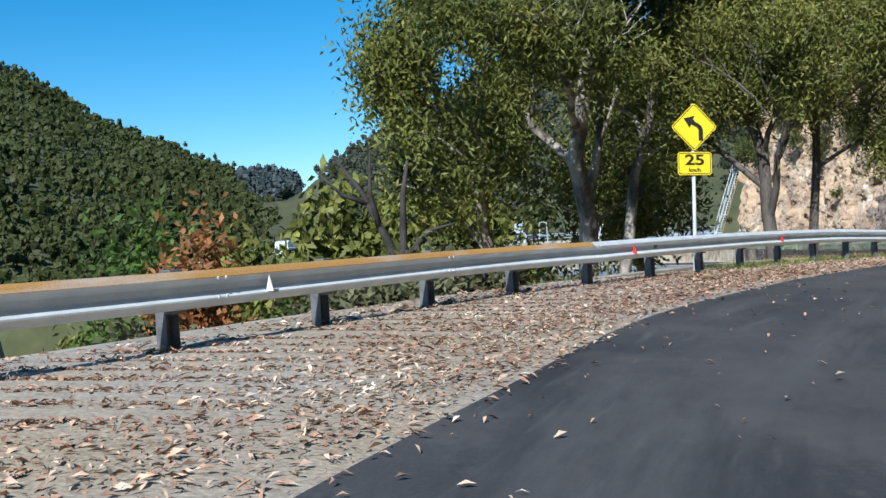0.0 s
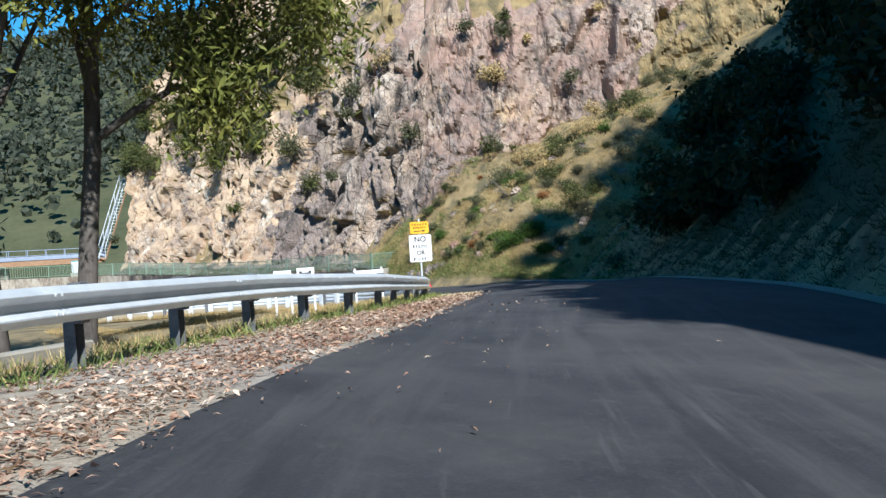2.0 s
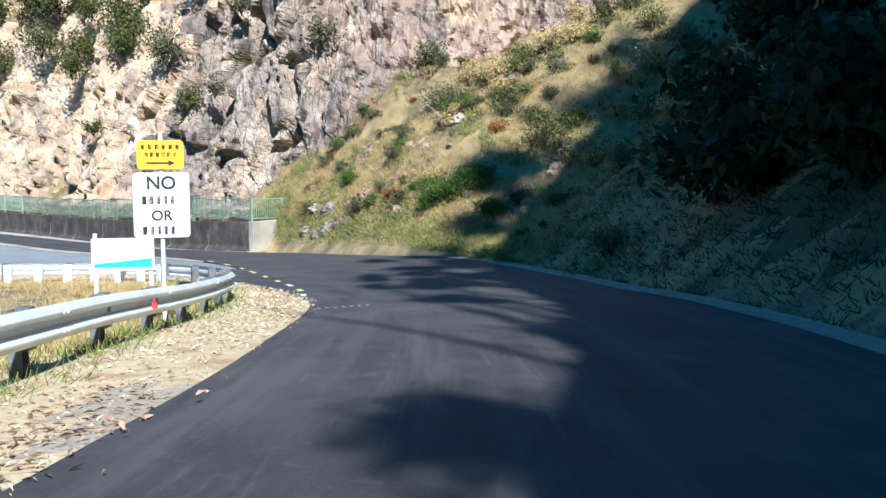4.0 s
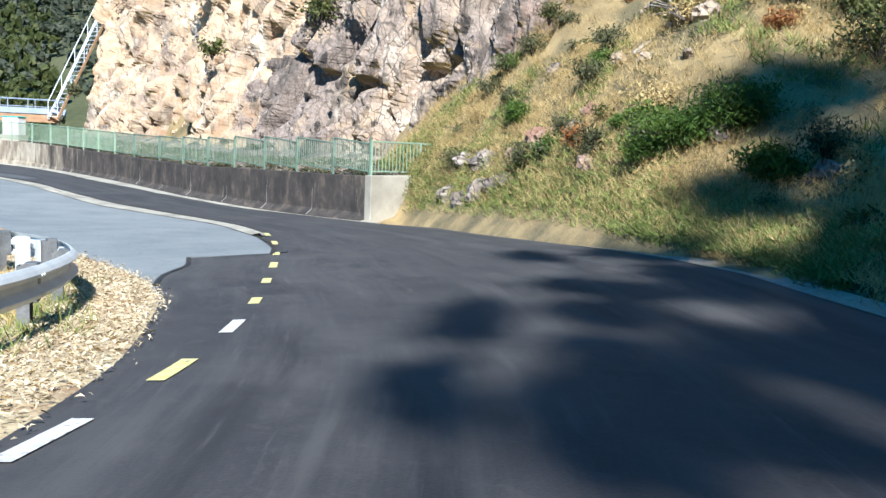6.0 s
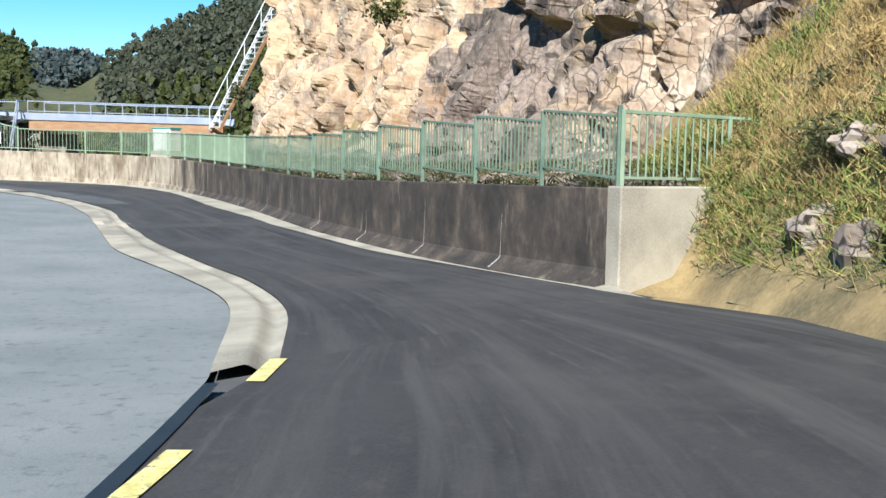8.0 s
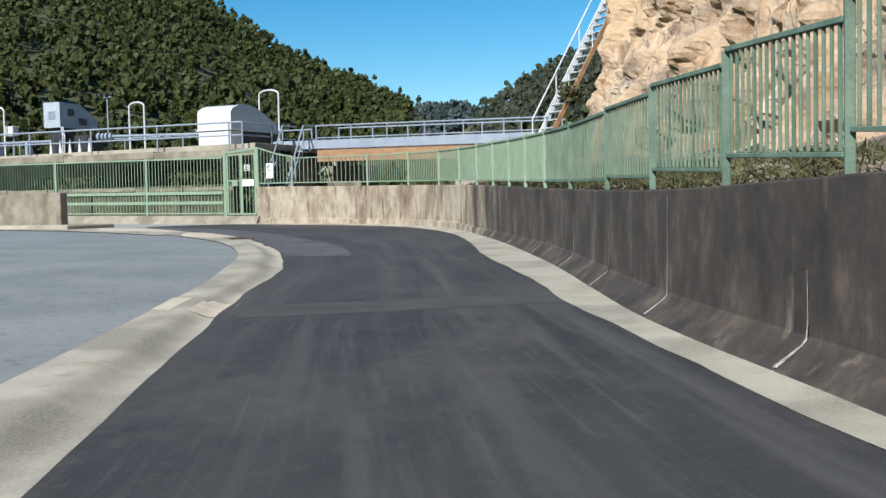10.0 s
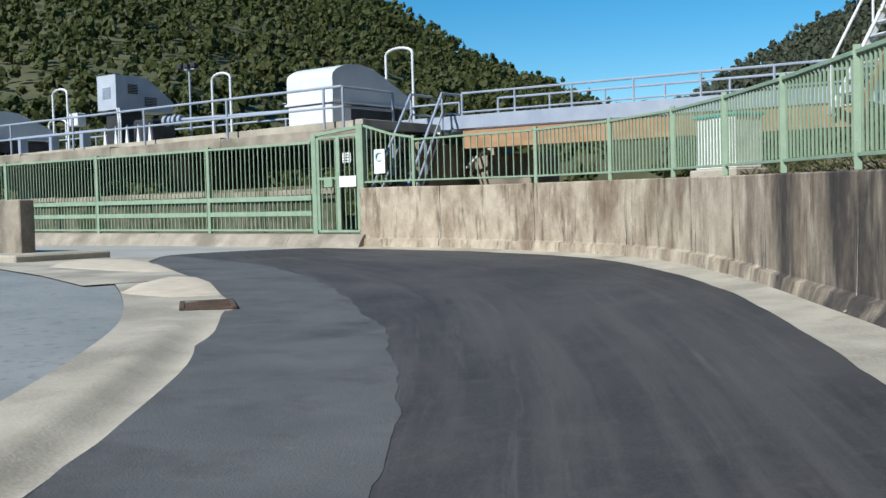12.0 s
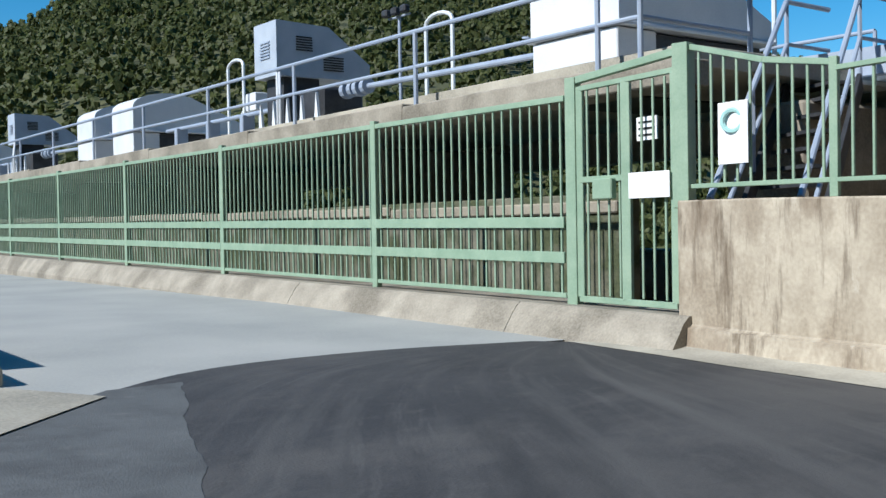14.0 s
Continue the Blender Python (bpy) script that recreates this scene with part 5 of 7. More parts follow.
# low mossy wall behind the crest fence
MOSSY = two_tone("mossy_rubble_concrete", ((0.10, 0.10, 0.075), (0.18, 0.17, 0.13)), ((0.03, 0.04, 0.018), (0.075, 0.085, 0.04)), (1.8, 1.8, 1.8), edge=(0.40, 0.6), scale=5, fine=30, rough=0.95, bump=0.8)
back = tagged(thing("wall_back", "low mossy rubble wall with a pale coping behind the crest fence", "wall"), kind="structure")
part("body", Shape().box(dam(27.8, 1.85, -1.62), (53.6, 0.36, 1.54), DAMROT, 0.02), MOSSY, back)
for k in range(22):
    part("coping", Shape().box(dam(2.2 + 2.44 * k, 1.83, -0.76 - 0.02 * (k % 3 == 1)), (2.40, 0.42, 0.15), DAMROT, 0.02), CONCMID, back)
# white cabinet behind the parapet fence
cab = thing("equipment_cabinet", "white sheet-metal equipment cabinet behind the parapet fence", "cabinet", Matrix.Translation((24.62, 106.84, -0.73)) @ Matrix.Scale(1.18, 4) @ Matrix.Rotation(radians(-38), 4, "Z"))
part("plinth", Shape().box((0, 0, -0.55), (1.1, 0.7, 1.25), None, 0.02), CONCRETE, cab)
part("body", Shape().box((0, 0, 0.5), (0.95, 0.55, 0.85), None, 0.02), SIGN_W, cab)
part("roof", Shape().box((0, 0, 0.945), (1.03, 0.63, 0.05), None, 0.01), TEAL, cab, "pale teal lid")
part("door", Shape().box((0, -0.285, 0.5), (0.85, 0.02, 0.75), None, 0.005), SIGN_W, cab)


# steep access stair on the cliff
cs = thing("access_stair", "steep galvanised and rust-red steel stair climbing the cliff end", "stair")
c0, c1 = Vector((26.7, 107.4, 0.35)), Vector((30.4, 110.6, 8.6))
sidev = Vector((0.66, -0.75, 0)) * 0.4
for sg in (-1, 1):
    part("stringer", beam(c0 + sidev * sg, c1 + sidev * sg, 0.06, 0.16), GALV if sg < 0 else RUST, cs)
    part("handrail", pipe([c0 + sidev * sg + Vector((0, 0, 1.0)), c1 + sidev * sg + Vector((0, 0, 1.0))], 0.03), GALV, cs)
    for i in range(6):
        q = c0.lerp(c1, i / 5) + sidev * sg
        part("post", pipe([q, q + Vector((0, 0, 1.0))], 0.025, 6), GALV, cs)
tread2 = beam(-sidev, sidev, 0.22, 0.03).mesh("tread", GALV)
for i in range(30):
    o = part("tread", tread2, GALV, cs)
    o.location = c0.lerp(c1, (i + 0.5) / 30)
for i in range(3):
    q = c0.lerp(c1, 0.25 + i * 0.25)
    part("stay", beam(q - sidev, (q.x - 0.9, q.y + 0.3, q.z - 2.2), 0.05, 0.05), GALV, cs)


# ---- guardrail ----
rail_s = np.r_[0, np.cumsum(np.linalg.norm(np.diff(RAIL, axis=0), axis=1))]


def rail_at(s):
    p = np.array([np.interp(s, rail_s, RAIL[:, k]) for k in range(2)])
    q = np.array([np.interp(min(s + 0.2, rail_s[-1]), rail_s, RAIL[:, k]) - np.interp(max(s - 0.2, 0), rail_s, RAIL[:, k]) for k in range(2)])
    d = q / np.linalg.norm(q)
    return p, d, np.array([d[1], -d[0]]), float(ground(p[0], p[1])) + (float(np.interp(p[1], [5, 12.7, 14.5, 17.8, 22, 26.4, 28, 30, 33, 36, 40, 53], [0.66, 0.665, 0.70, 0.745, 0.78, 0.76, 0.73, 0.69, 0.64, 0.60, 0.58, 0.60])) - 0.69)


WBEAM = [(0.0, 0.0), (0.012, -0.001), (0.05, -0.028), (0.083, -0.062), (0.083, -0.070), (0.010, -0.116), (0.0, -0.126), (0.0, -0.178), (0.010, -0.190), (0.083, -0.236), (0.083, -0.250), (0.04, -0.290), (0.0, -0.312)]
guard = thing("guardrail", "galvanised W-beam guardrail on steel posts, rust-streaked along the top", "guardrail")
k, s0 = 0, 0.0
while s0 < rail_s[-1] - 0.5:
    s1 = min(s0 + 4.0, rail_s[-1])
    rows = []
    for s in np.linspace(s0, s1 + 0.03, 11):
        p, d, n, z = rail_at(s)
        lapped = 0.004 * (k % 2)
        rows.append([(p[0] + n[0] * (o + 0.12 + lapped), p[1] + n[1] * (o + 0.12 + lapped), z + 0.69 + h) for o, h in WBEAM] + [(p[0] + n[0] * (o + 0.112 + lapped), p[1] + n[1] * (o + 0.112 + lapped), z + 0.69 + h) for o, h in WBEAM[::-1]])
    ob = part("rail", Shape().sheet(rows), GALV, guard, "rust-streaked rail section" if p[1] < 15 else "")
    if p[1] < 15:
        ob.data.materials.append(GALV_RUST)
        ob.data.polygons.foreach_set("material_index", [1 if f.index % 25 < 4 else 0 for f in ob.data.polygons])
    for q in (s0 + 0.1, s0 + 0.2):
        p, d, n, z = rail_at(q)
        for h in (-0.075, -0.235):
            part("bolt", pipe([(p[0] + n[0] * 0.2, p[1] + n[1] * 0.2, z + 0.69 + h), (p[0] + n[0] * 0.215, p[1] + n[1] * 0.215, z + 0.69 + h)], 0.014, 6), GALV, guard)
    s0, k = s1, k + 1
post_c = Shape()
for c_, s_ in (((0, 0, 0.16), (0.006, 0.15, 1.0)), ((0.055, 0.073, 0.16), (0.11, 0.006, 1.0)), ((0.055, -0.073, 0.16), (0.11, 0.006, 1.0))):
    post_c.box(c_, s_)
post_me = post_c.mesh("post", POSTM)
block_me = Shape().box((0, 0, 0), (0.12, 0.15, 0.36), None, 0.008).mesh("block", POSTM)
for i in range(int(rail_s[-1] / 2.1)):
    p, d, n, z = rail_at(1.0 + i * 2.1)
    a = math.atan2(n[1], n[0])
    o = part("post", post_me, POSTM, guard)
    o.matrix_basis = Matrix.Translation((p[0] - n[0] * 0.06, p[1] - n[1] * 0.06, z + 0.02)) @ Matrix.Rotation(a, 4, "Z")
    o = part("block", block_me, POSTM, guard)
    o.matrix_basis = Matrix.Translation((p[0] + n[0] * 0.06, p[1] + n[1] * 0.06, z + 0.53)) @ Matrix.Rotation(a, 4, "Z")
# paler copies of the post blocks: sunlit backs put into their colour
for s in np.arange(rail_s[int(np.argmin(np.hypot(RAIL[:, 0] - 27.5, RAIL[:, 1] - 57.0)))], rail_s[-1], 1.0):
    p, d, n, z = rail_at(s)
    o = part("block", Shape().box((0, 0, 0), (0.14, 0.24, 0.62), None, 0.01), GALV, guard, "block behind the rail end, paler to paint its sunlit back")
    o.matrix_basis = Matrix.Translation((p[0] - n[0] * 0.02, p[1] - n[1] * 0.02, z + 0.36)) @ Matrix.Rotation(math.atan2(n[1], n[0]), 4, "Z")
refl = Shape().prism([(-0.055, 0), (0.055, 0), (0.0, 0.20)], 0.012, Matrix.Rotation(radians(90), 4, "X")).mesh("reflector", RED)
for x, y, m_ in ((2.2, 13.2, RED), (6.9, 18.7, RED), (27.7, 56.2, RED), (-2.6, 6.3, SIGN_W), (22.6, 40.6, RED)):
    i = int(np.argmin(np.hypot(RAIL[:, 0] - x, RAIL[:, 1] - y)))
    p, d, n, z = rail_at(rail_s[i])
    r_ = thing("rail_reflector", "red plastic delineator clipped in the guardrail valley" if m_ is RED else "white plastic delineator clipped in the guardrail valley", "reflector", Matrix.Translation((p[0] + n[0] * 0.21, p[1] + n[1] * 0.21, z + 0.43)) @ Matrix.Rotation(math.atan2(d[1], d[0]) + radians(90), 4, "Z"), "rail delineators")
    part("wedge", Shape().prism([(-0.04, 0.03), (0.04, 0.03), (0.0, 0.17)], 0.012, Matrix.Rotation(radians(90), 4, "X")), m_, r_)

ret = tagged(thing("wall_retaining", "low pale concrete retaining wall behind the guardrail", "wall"), kind="structure")
for k in range(9):
    a, b = 12.5 + k * 3.0, 15.48 + k * 3.0
    pa, da, na, za = rail_at(a)
    pb, db, nb_, zb = rail_at(b)
    part("panel", beam((pa[0] - na[0] * 1.5, pa[1] - na[1] * 1.5, za - 0.62), (pb[0] - nb_[0] * 1.5, pb[1] - nb_[1] * 1.5, zb - 0.62), 0.25, 1.3, 0.02), CONCRETE, ret)


# ---- road signs ----
def words(text, size, material, parent, m, name="lettering"):
    cu = bpy.data.curves.new(name, "FONT")
    cu.body, cu.size, cu.align_x, cu.align_y, cu.extrude, cu.offset = text, size, "CENTER", "CENTER", 0.002, 0.006 * size / 0.25
    tmp = bpy.data.objects.new(name, cu)
    me = bpy.data.meshes.new_from_object(tmp)
    me.materials.clear()
    me.materials.append(material)
    ob = part(name, me, material, parent)
    ob.matrix_basis = m
    bpy.data.objects.remove(tmp)
    return ob


def rounded(w, h, r, n=4):
    out = []
    for cx_, cy_, a0 in ((w / 2 - r, h / 2 - r, 0), (-w / 2 + r, h / 2 - r, 90), (-w / 2 + r, -h / 2 + r, 180), (w / 2 - r, -h / 2 + r, 270)):
        out += [(cx_ + r * math.cos(radians(a0 + 90 * i / n)), cy_ + r * math.sin(radians(a0 + 90 * i / n))) for i in range(n + 1)]
    return out


UP = Matrix.Rotation(radians(90), 4, "X")


def plate(name, w, h, z, material, parent, label, rot=0, y=0.0, border=None):
    m = Matrix.Translation((0, y, z)) @ UP @ Matrix.Rotation(radians(rot), 4, "Z")
    ob = part(name, Shape().prism(rounded(w, h, 0.05), 0.006, m), material, parent, label)
    if border:
        o, i = rounded(w - 0.03, h - 0.03, 0.045), rounded(w - 0.055, h - 0.055, 0.035)
        k = len(o)
        vs = [m @ Vector((a, b, 0.0085)) for a, b in o + i]
        part("border", Shape().add(vs, [(j, (j + 1) % k, k + (j + 1) % k, k + j) for j in range(k)]), border, ob)
    return ob


cv = thing("road_sign", "yellow diamond curve sign above a yellow 25 km/h plate", "road sign", Matrix.Translation((3.86, 16.35, -0.10)) @ Matrix.Rotation(radians(10), 4, "Z") @ Matrix.Rotation(radians(2.5), 4, "Y") @ Matrix.Scale(1.085, 4))
part("pole", pipe([(0, 0.05, -1.0), (0, 0.05, 3.56)], 0.032, 10), GALV, cv)
dm = plate("diamond", 0.60, 0.60, 3.155, SIGN_Y, cv, "yellow diamond sign face", 45, 0.0, BLACK)
arrow = [(0.16, -0.24), (0.16, -0.08)] + [(0.16 - 0.19 * (1 - math.cos(a)), -0.08 + 0.17 * math.sin(a)) for a in np.linspace(0.25, 1.25, 5)] + [(-0.02, 0.135), (0.015, 0.195), (-0.19, 0.15), (-0.085, -0.02), (-0.055, 0.045)] + [(0.08 - 0.11 * (1 - math.cos(a)), -0.08 + 0.10 * math.sin(a)) for a in np.linspace(1.25, 0.2, 5)] + [(0.08, -0.24)]
part("arrow", Shape().prism(arrow, 0.002, Matrix.Translation((0.0, -0.008, 3.155)) @ UP), BLACK, dm, "black left-bend arrow")
pl_ = plate("speed_plate", 0.62, 0.40, 2.52, SIGN_Y, cv, "yellow advisory speed plate", 0, 0.0, BLACK)
words("25", 0.25, BLACK, pl_, Matrix.Translation((0.0, -0.010, 2.575)) @ UP @ Matrix.Diagonal((1.45, 1, 1, 1)))
words("km/h", 0.095, BLACK, pl_, Matrix.Translation((0.0, -0.010, 2.405)) @ UP @ Matrix.Diagonal((1.15, 1, 1, 1)))
for z in (2.45, 2.6, 3.1, 3.3):
    part("clamp", Shape().box((0, 0.03, z), (0.1, 0.06, 0.03), None, 0.004), GALV, cv)

ns = thing("road_sign", "white prohibition sign under an orange plate on a steel pole", "road sign", Matrix.Translation((23.15, 41.97, 0)) @ Matrix.Rotation(radians(-20), 4, "Z"))
part("pole", pipe([(0, 0.05, -2.4), (0, 0.05, 1.72)], 0.03, 10), GALV, ns)
wp_ = plate("white_plate", 0.72, 0.86, 0.765, SIGN_W, ns, "white sign face with black lettering")
words("NO", 0.24, BLACK, wp_, Matrix.Translation((0, -0.008, 1.05)) @ UP)
words("OR", 0.19, BLACK, wp_, Matrix.Translation((0, -0.008, 0.62)) @ UP)
for z, w in ((0.83, 0.5), (0.43, 0.5)):
    for i in range(6):
        part("print_bar", Shape().box((-0.22 + i * 0.088, -0.004, z), (0.055, 0.004, 0.11)), BLACK, wp_)
op_ = plate("orange_plate", 0.60, 0.38, 1.43, SIGN_O, ns, "orange sign face with black lines and an arrow")
for z, w in ((1.53, 0.44), (1.43, 0.36)):
    for i in range(6):
        part("print_bar", Shape().box((-w / 2 + i * w / 5, -0.004, z), (0.045, 0.004, 0.06)), BLACK, op_)
part("print_arrow", Shape().prism([(-0.18, -0.012), (0.1, -0.012), (0.1, -0.04), (0.19, 0), (0.1, 0.04), (0.1, 0.012), (-0.18, 0.012)], 0.003, Matrix.Translation((0, -0.008, 1.32)) @ UP), BLACK, op_)

for x, y, w, h, z in ((20.72, 48.0, 0.64, 0.86, -0.24), (21.70, 48.2, 0.64, 0.86, -0.20), (24.2, 48.1, 1.15, 0.62, -0.36)):
    bd = thing("notice_board", "white notice board with a teal band on two timber legs", "notice board", Matrix.Translation((x, y, 0)) @ Matrix.Rotation(radians(-22), 4, "Z"), "notice boards on the grass")
    fc = part("board", Shape().box((0, 0, z), (w, 0.03, h), None, 0.006), SIGN_W, bd)
    part("band", Shape().prism([(-w * 0.46, -h * 0.4), (w * 0.46, -h * 0.4), (w * 0.46, -h * 0.12), (-w * 0.46, -h * 0.28)], 0.003, Matrix.Translation((0, -0.016, z)) @ UP), TEAL, fc, "teal printed band")
    if h > 0.7:
        for i in (-0.18, 0.16):
            part("print_bar", Shape().box((i, -0.017, z + h * 0.3), (0.1, 0.004, 0.1)), BLACK, fc)
    for sg in (-1, 1):
        part("leg", Shape().box((sg * w * 0.44, 0.04, (z - 2.4) / 2 + 0.1), (0.07, 0.05, 2.4 + z + 0.6), None, 0.006), SIGN_W, bd)


# ---- cliff ----
rng = np.random.default_rng(7)


def chance(c):
    h = math.sin(c.x * 12.9898 + c.y * 78.233 + c.z * 37.719) * 43758.5453
    return h - math.floor(h)


def cell(p, f, soft=0.10):
    """Blocky fracture: a value per cell, softened across joints, the nearness to a joint, and the cell's middle."""
    q = Vector((p[0] * f[0], p[1] * f[1], p[2] * f[2]))
    d, c = noise.voronoi(q)
    e = d[1] - d[0]
    u = 0.5 + 0.5 * min(1.0, e / soft)
    ha, hb = chance(c[0]), chance(c[1])
    q = c[0] - c[1]
    upright = abs(q.x) / (abs(q.x) + abs(q.z) + 0.001)
    return ha * u + hb * (1 - u), e, c[0].lerp(c[1], 1 - u), abs(ha - hb) * upright ** 2


def facet(p, f, soft=0.16):
    """One joint-bounded block: its own set-back and tilt, eased over the joint, and the nearness to that joint."""
    q = Vector((p[0] * f[0], p[1] * f[1], p[2] * f[2]))
    d, c = noise.voronoi(q)
    h = []
    for m in c[:2]:
        tx, tz, o = chance(m + Vector((3.3, 1.7, 0.2))) - 0.5, chance(m + Vector((0.4, 5.1, 2.6))) - 0.5, q - m
        h.append(chance(m) + 1.7 * tx * o.x + 0.55 * tz * o.z)
    e = d[1] - d[0]
    u = 0.5 + 0.5 * min(1.0, e / soft)
    return h[0] * u + h[1] * (1 - u), e, abs(chance(c[0]) - chance(c[1]))


def cliff_mesh():
    n = len(CLIFF)
    dirs = np.gradient(CLIFF, axis=0)
    dirs /= np.linalg.norm(dirs, axis=1)[:, None]
    nrm = np.stack([dirs[:, 1], -dirs[:, 0]], 1)
    ker = np.hanning(41) / np.hanning(41).sum()
    nrm = np.stack([np.convolve(np.pad(nrm[:, k], 20, mode="edge"), ker, "valid") for k in (0, 1)], 1)
    s = np.arange(n) * 0.11
    vs = np.concatenate([np.arange(-1.0, 10.0, 0.12), np.arange(10.0, 19, 0.2), np.arange(19, 30, 0.8)])
    D, Z = np.zeros((len(vs), n)), np.zeros((len(vs), n))
    foot = np.interp(CLIFF[:, 1], [40, 60, 70, 120], [0.5, -1.0, -2.2, -2.6])
    middle = ss(72, 77, CLIFF[:, 1]) - ss(86, 91, CLIFF[:, 1])
    fine = np.zeros_like(D)
    for k, v in enumerate(vs):
        for i in range(n):
            z, deep = foot[i] + v, 1 + 0.8 * middle[i]
            w = 0.5 * noise.noise(Vector((s[i] * 0.5, z * 0.4, 7.0)))
            p = (s[i] + 0.26 * z + w, 0.0, z - 0.40 * s[i] + w)
            a1, e1, j1 = facet(p, (0.34, 0.3, 0.15), 0.14)
            a2, e2, j2 = facet((p[0] + 31, 3.0, p[2] + 0.35 * p[0]), (0.85, 0.7, 0.32), 0.22)
            a3, e3, j3 = facet((p[0] + 7, 8.0, p[2] - 0.2 * p[0]), (1.9, 1.6, 1.0), 0.3)
            a4, e4, j4 = facet((p[0] + 3, 2.0, p[2] + 0.5 * p[0]), (3.6, 3.0, 2.3), 0.4)
            d = 1.15 * a1 + 0.6 * (0.4 + 0.6 * deep) * a2 + 0.5 * a3
            d += deep * 1.7 * max(0.0, j1 - 0.15) * max(0.0, 0.14 - e1) / 0.14 + deep ** 1.5 * 0.8 * j2 * max(0.0, 0.2 - e2) / 0.2
            rift = abs(noise.noise(Vector((s[i] * 0.42, v * 0.09, 9.0))))
            d += 1.2 * max(0, 0.07 - rift) / 0.07 * max(0, noise.noise(Vector((s[i] * 0.12, v * 0.15, 20.0))) + 0.25)
            big = noise.noise(Vector((s[i] * 0.09, v * 0.06, 3.0)))
            D[k, i] = d + 0.30 * v + 1.6 * big + (0.5 * (v - 17) if v > 17 else 0) - 0.9
            fine[k, i] = 0.22 * a4 + 0.24 * j3 * max(0.0, 0.2 - e3) / 0.2 + 0.07 * noise.noise(Vector((p[0] * 2.6, p[2] * 2.2, 5.0)))
            Z[k, i] = z
    for q in range(2):
        E = np.pad(D, 1, mode="edge")
        D = 0.5 * D + 0.125 * (E[:-2, 1:-1] + E[2:, 1:-1] + E[1:-1, :-2] + E[1:-1, 2:])
    D += fine
    return Shape().sheet([[(CLIFF[i, 0] + nrm[i, 0] * D[k, i], CLIFF[i, 1] + nrm[i, 1] * D[k, i], Z[k, i]) for i in range(n)] for k in range(len(vs))])


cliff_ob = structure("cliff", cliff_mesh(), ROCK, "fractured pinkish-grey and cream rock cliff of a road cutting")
for m_ in (ROCK_TAN, ROCK_PINK, SOIL):
    cliff_ob.data.materials.append(m_)
zone, ledges = [], []
for f in cliff_ob.data.polygons:
    c, rough_ = f.center, 3 * noise.noise(f.center * 0.35) + 2 * noise.noise(f.center * 1.3)
    grassy = noise.noise(c * 0.30 + Vector((9, 0, 0))) + 0.5 * noise.noise(c * 1.1)
    k = 1 if c[1] + rough_ > 87.5 else 2 if c[0] + 0.8 * rough_ > 42.5 else 0
    # soil lies on ledges, on the run-out towards the bank and over the upper edge
    if (f.normal.z > 0.62 and grassy > -0.1) or c[0] - 0.75 * (c[2] - 7.6) + 2.5 * grassy > 53.5 or (c[2] > 11.5 and c[1] > 80 and grassy > 0.10):
        k = 3
        ledges.append((c[0], c[1], c[2]))
    zone.append(k)
cliff_ob.data.polygons.foreach_set("material_index", zone)


def quads(name, arr, material, parent=None, smooth=False):
    """A mesh of loose four-cornered blades."""
    arr = np.asarray(arr, np.float32)
    me = bpy.data.meshes.new(name)
    n = len(arr)
    me.vertices.add(4 * n)
    me.vertices.foreach_set("co", arr.reshape(-1))
    me.loops.add(4 * n)
    me.loops.foreach_set("vertex_index", np.arange(4 * n, dtype=np.int32))
    me.polygons.add(n)
    me.polygons.foreach_set("loop_start", np.arange(0, 4 * n, 4, dtype=np.int32))
    me.update()
    me.materials.append(material)
    ob = new(name, me)
    if parent:
        ob.parent = parent
    return ob


def blades(c, length, width, droop, r):
    """Leaf blades at centres c: droop 1 hangs down, 0 any way."""
    n = len(c)
    d = r.normal(size=(n, 3))
    d[:, 2] = d[:, 2] * (1 - droop) - droop * 1.6
    d /= np.linalg.norm(d, axis=1)[:, None]
    w = np.cross(d, r.normal(size=(n, 3)))
    w /= np.linalg.norm(w, axis=1)[:, None]
    L = (length * r.uniform(0.6, 1.3, n))[:, None] * d / 2
    W = (width * r.uniform(0.7, 1.3, n))[:, None] * w / 2
    return np.stack([c - L - W * 0.5, c - L * 0.1 - W, c + L, c - L * 0.1 + W], 1)


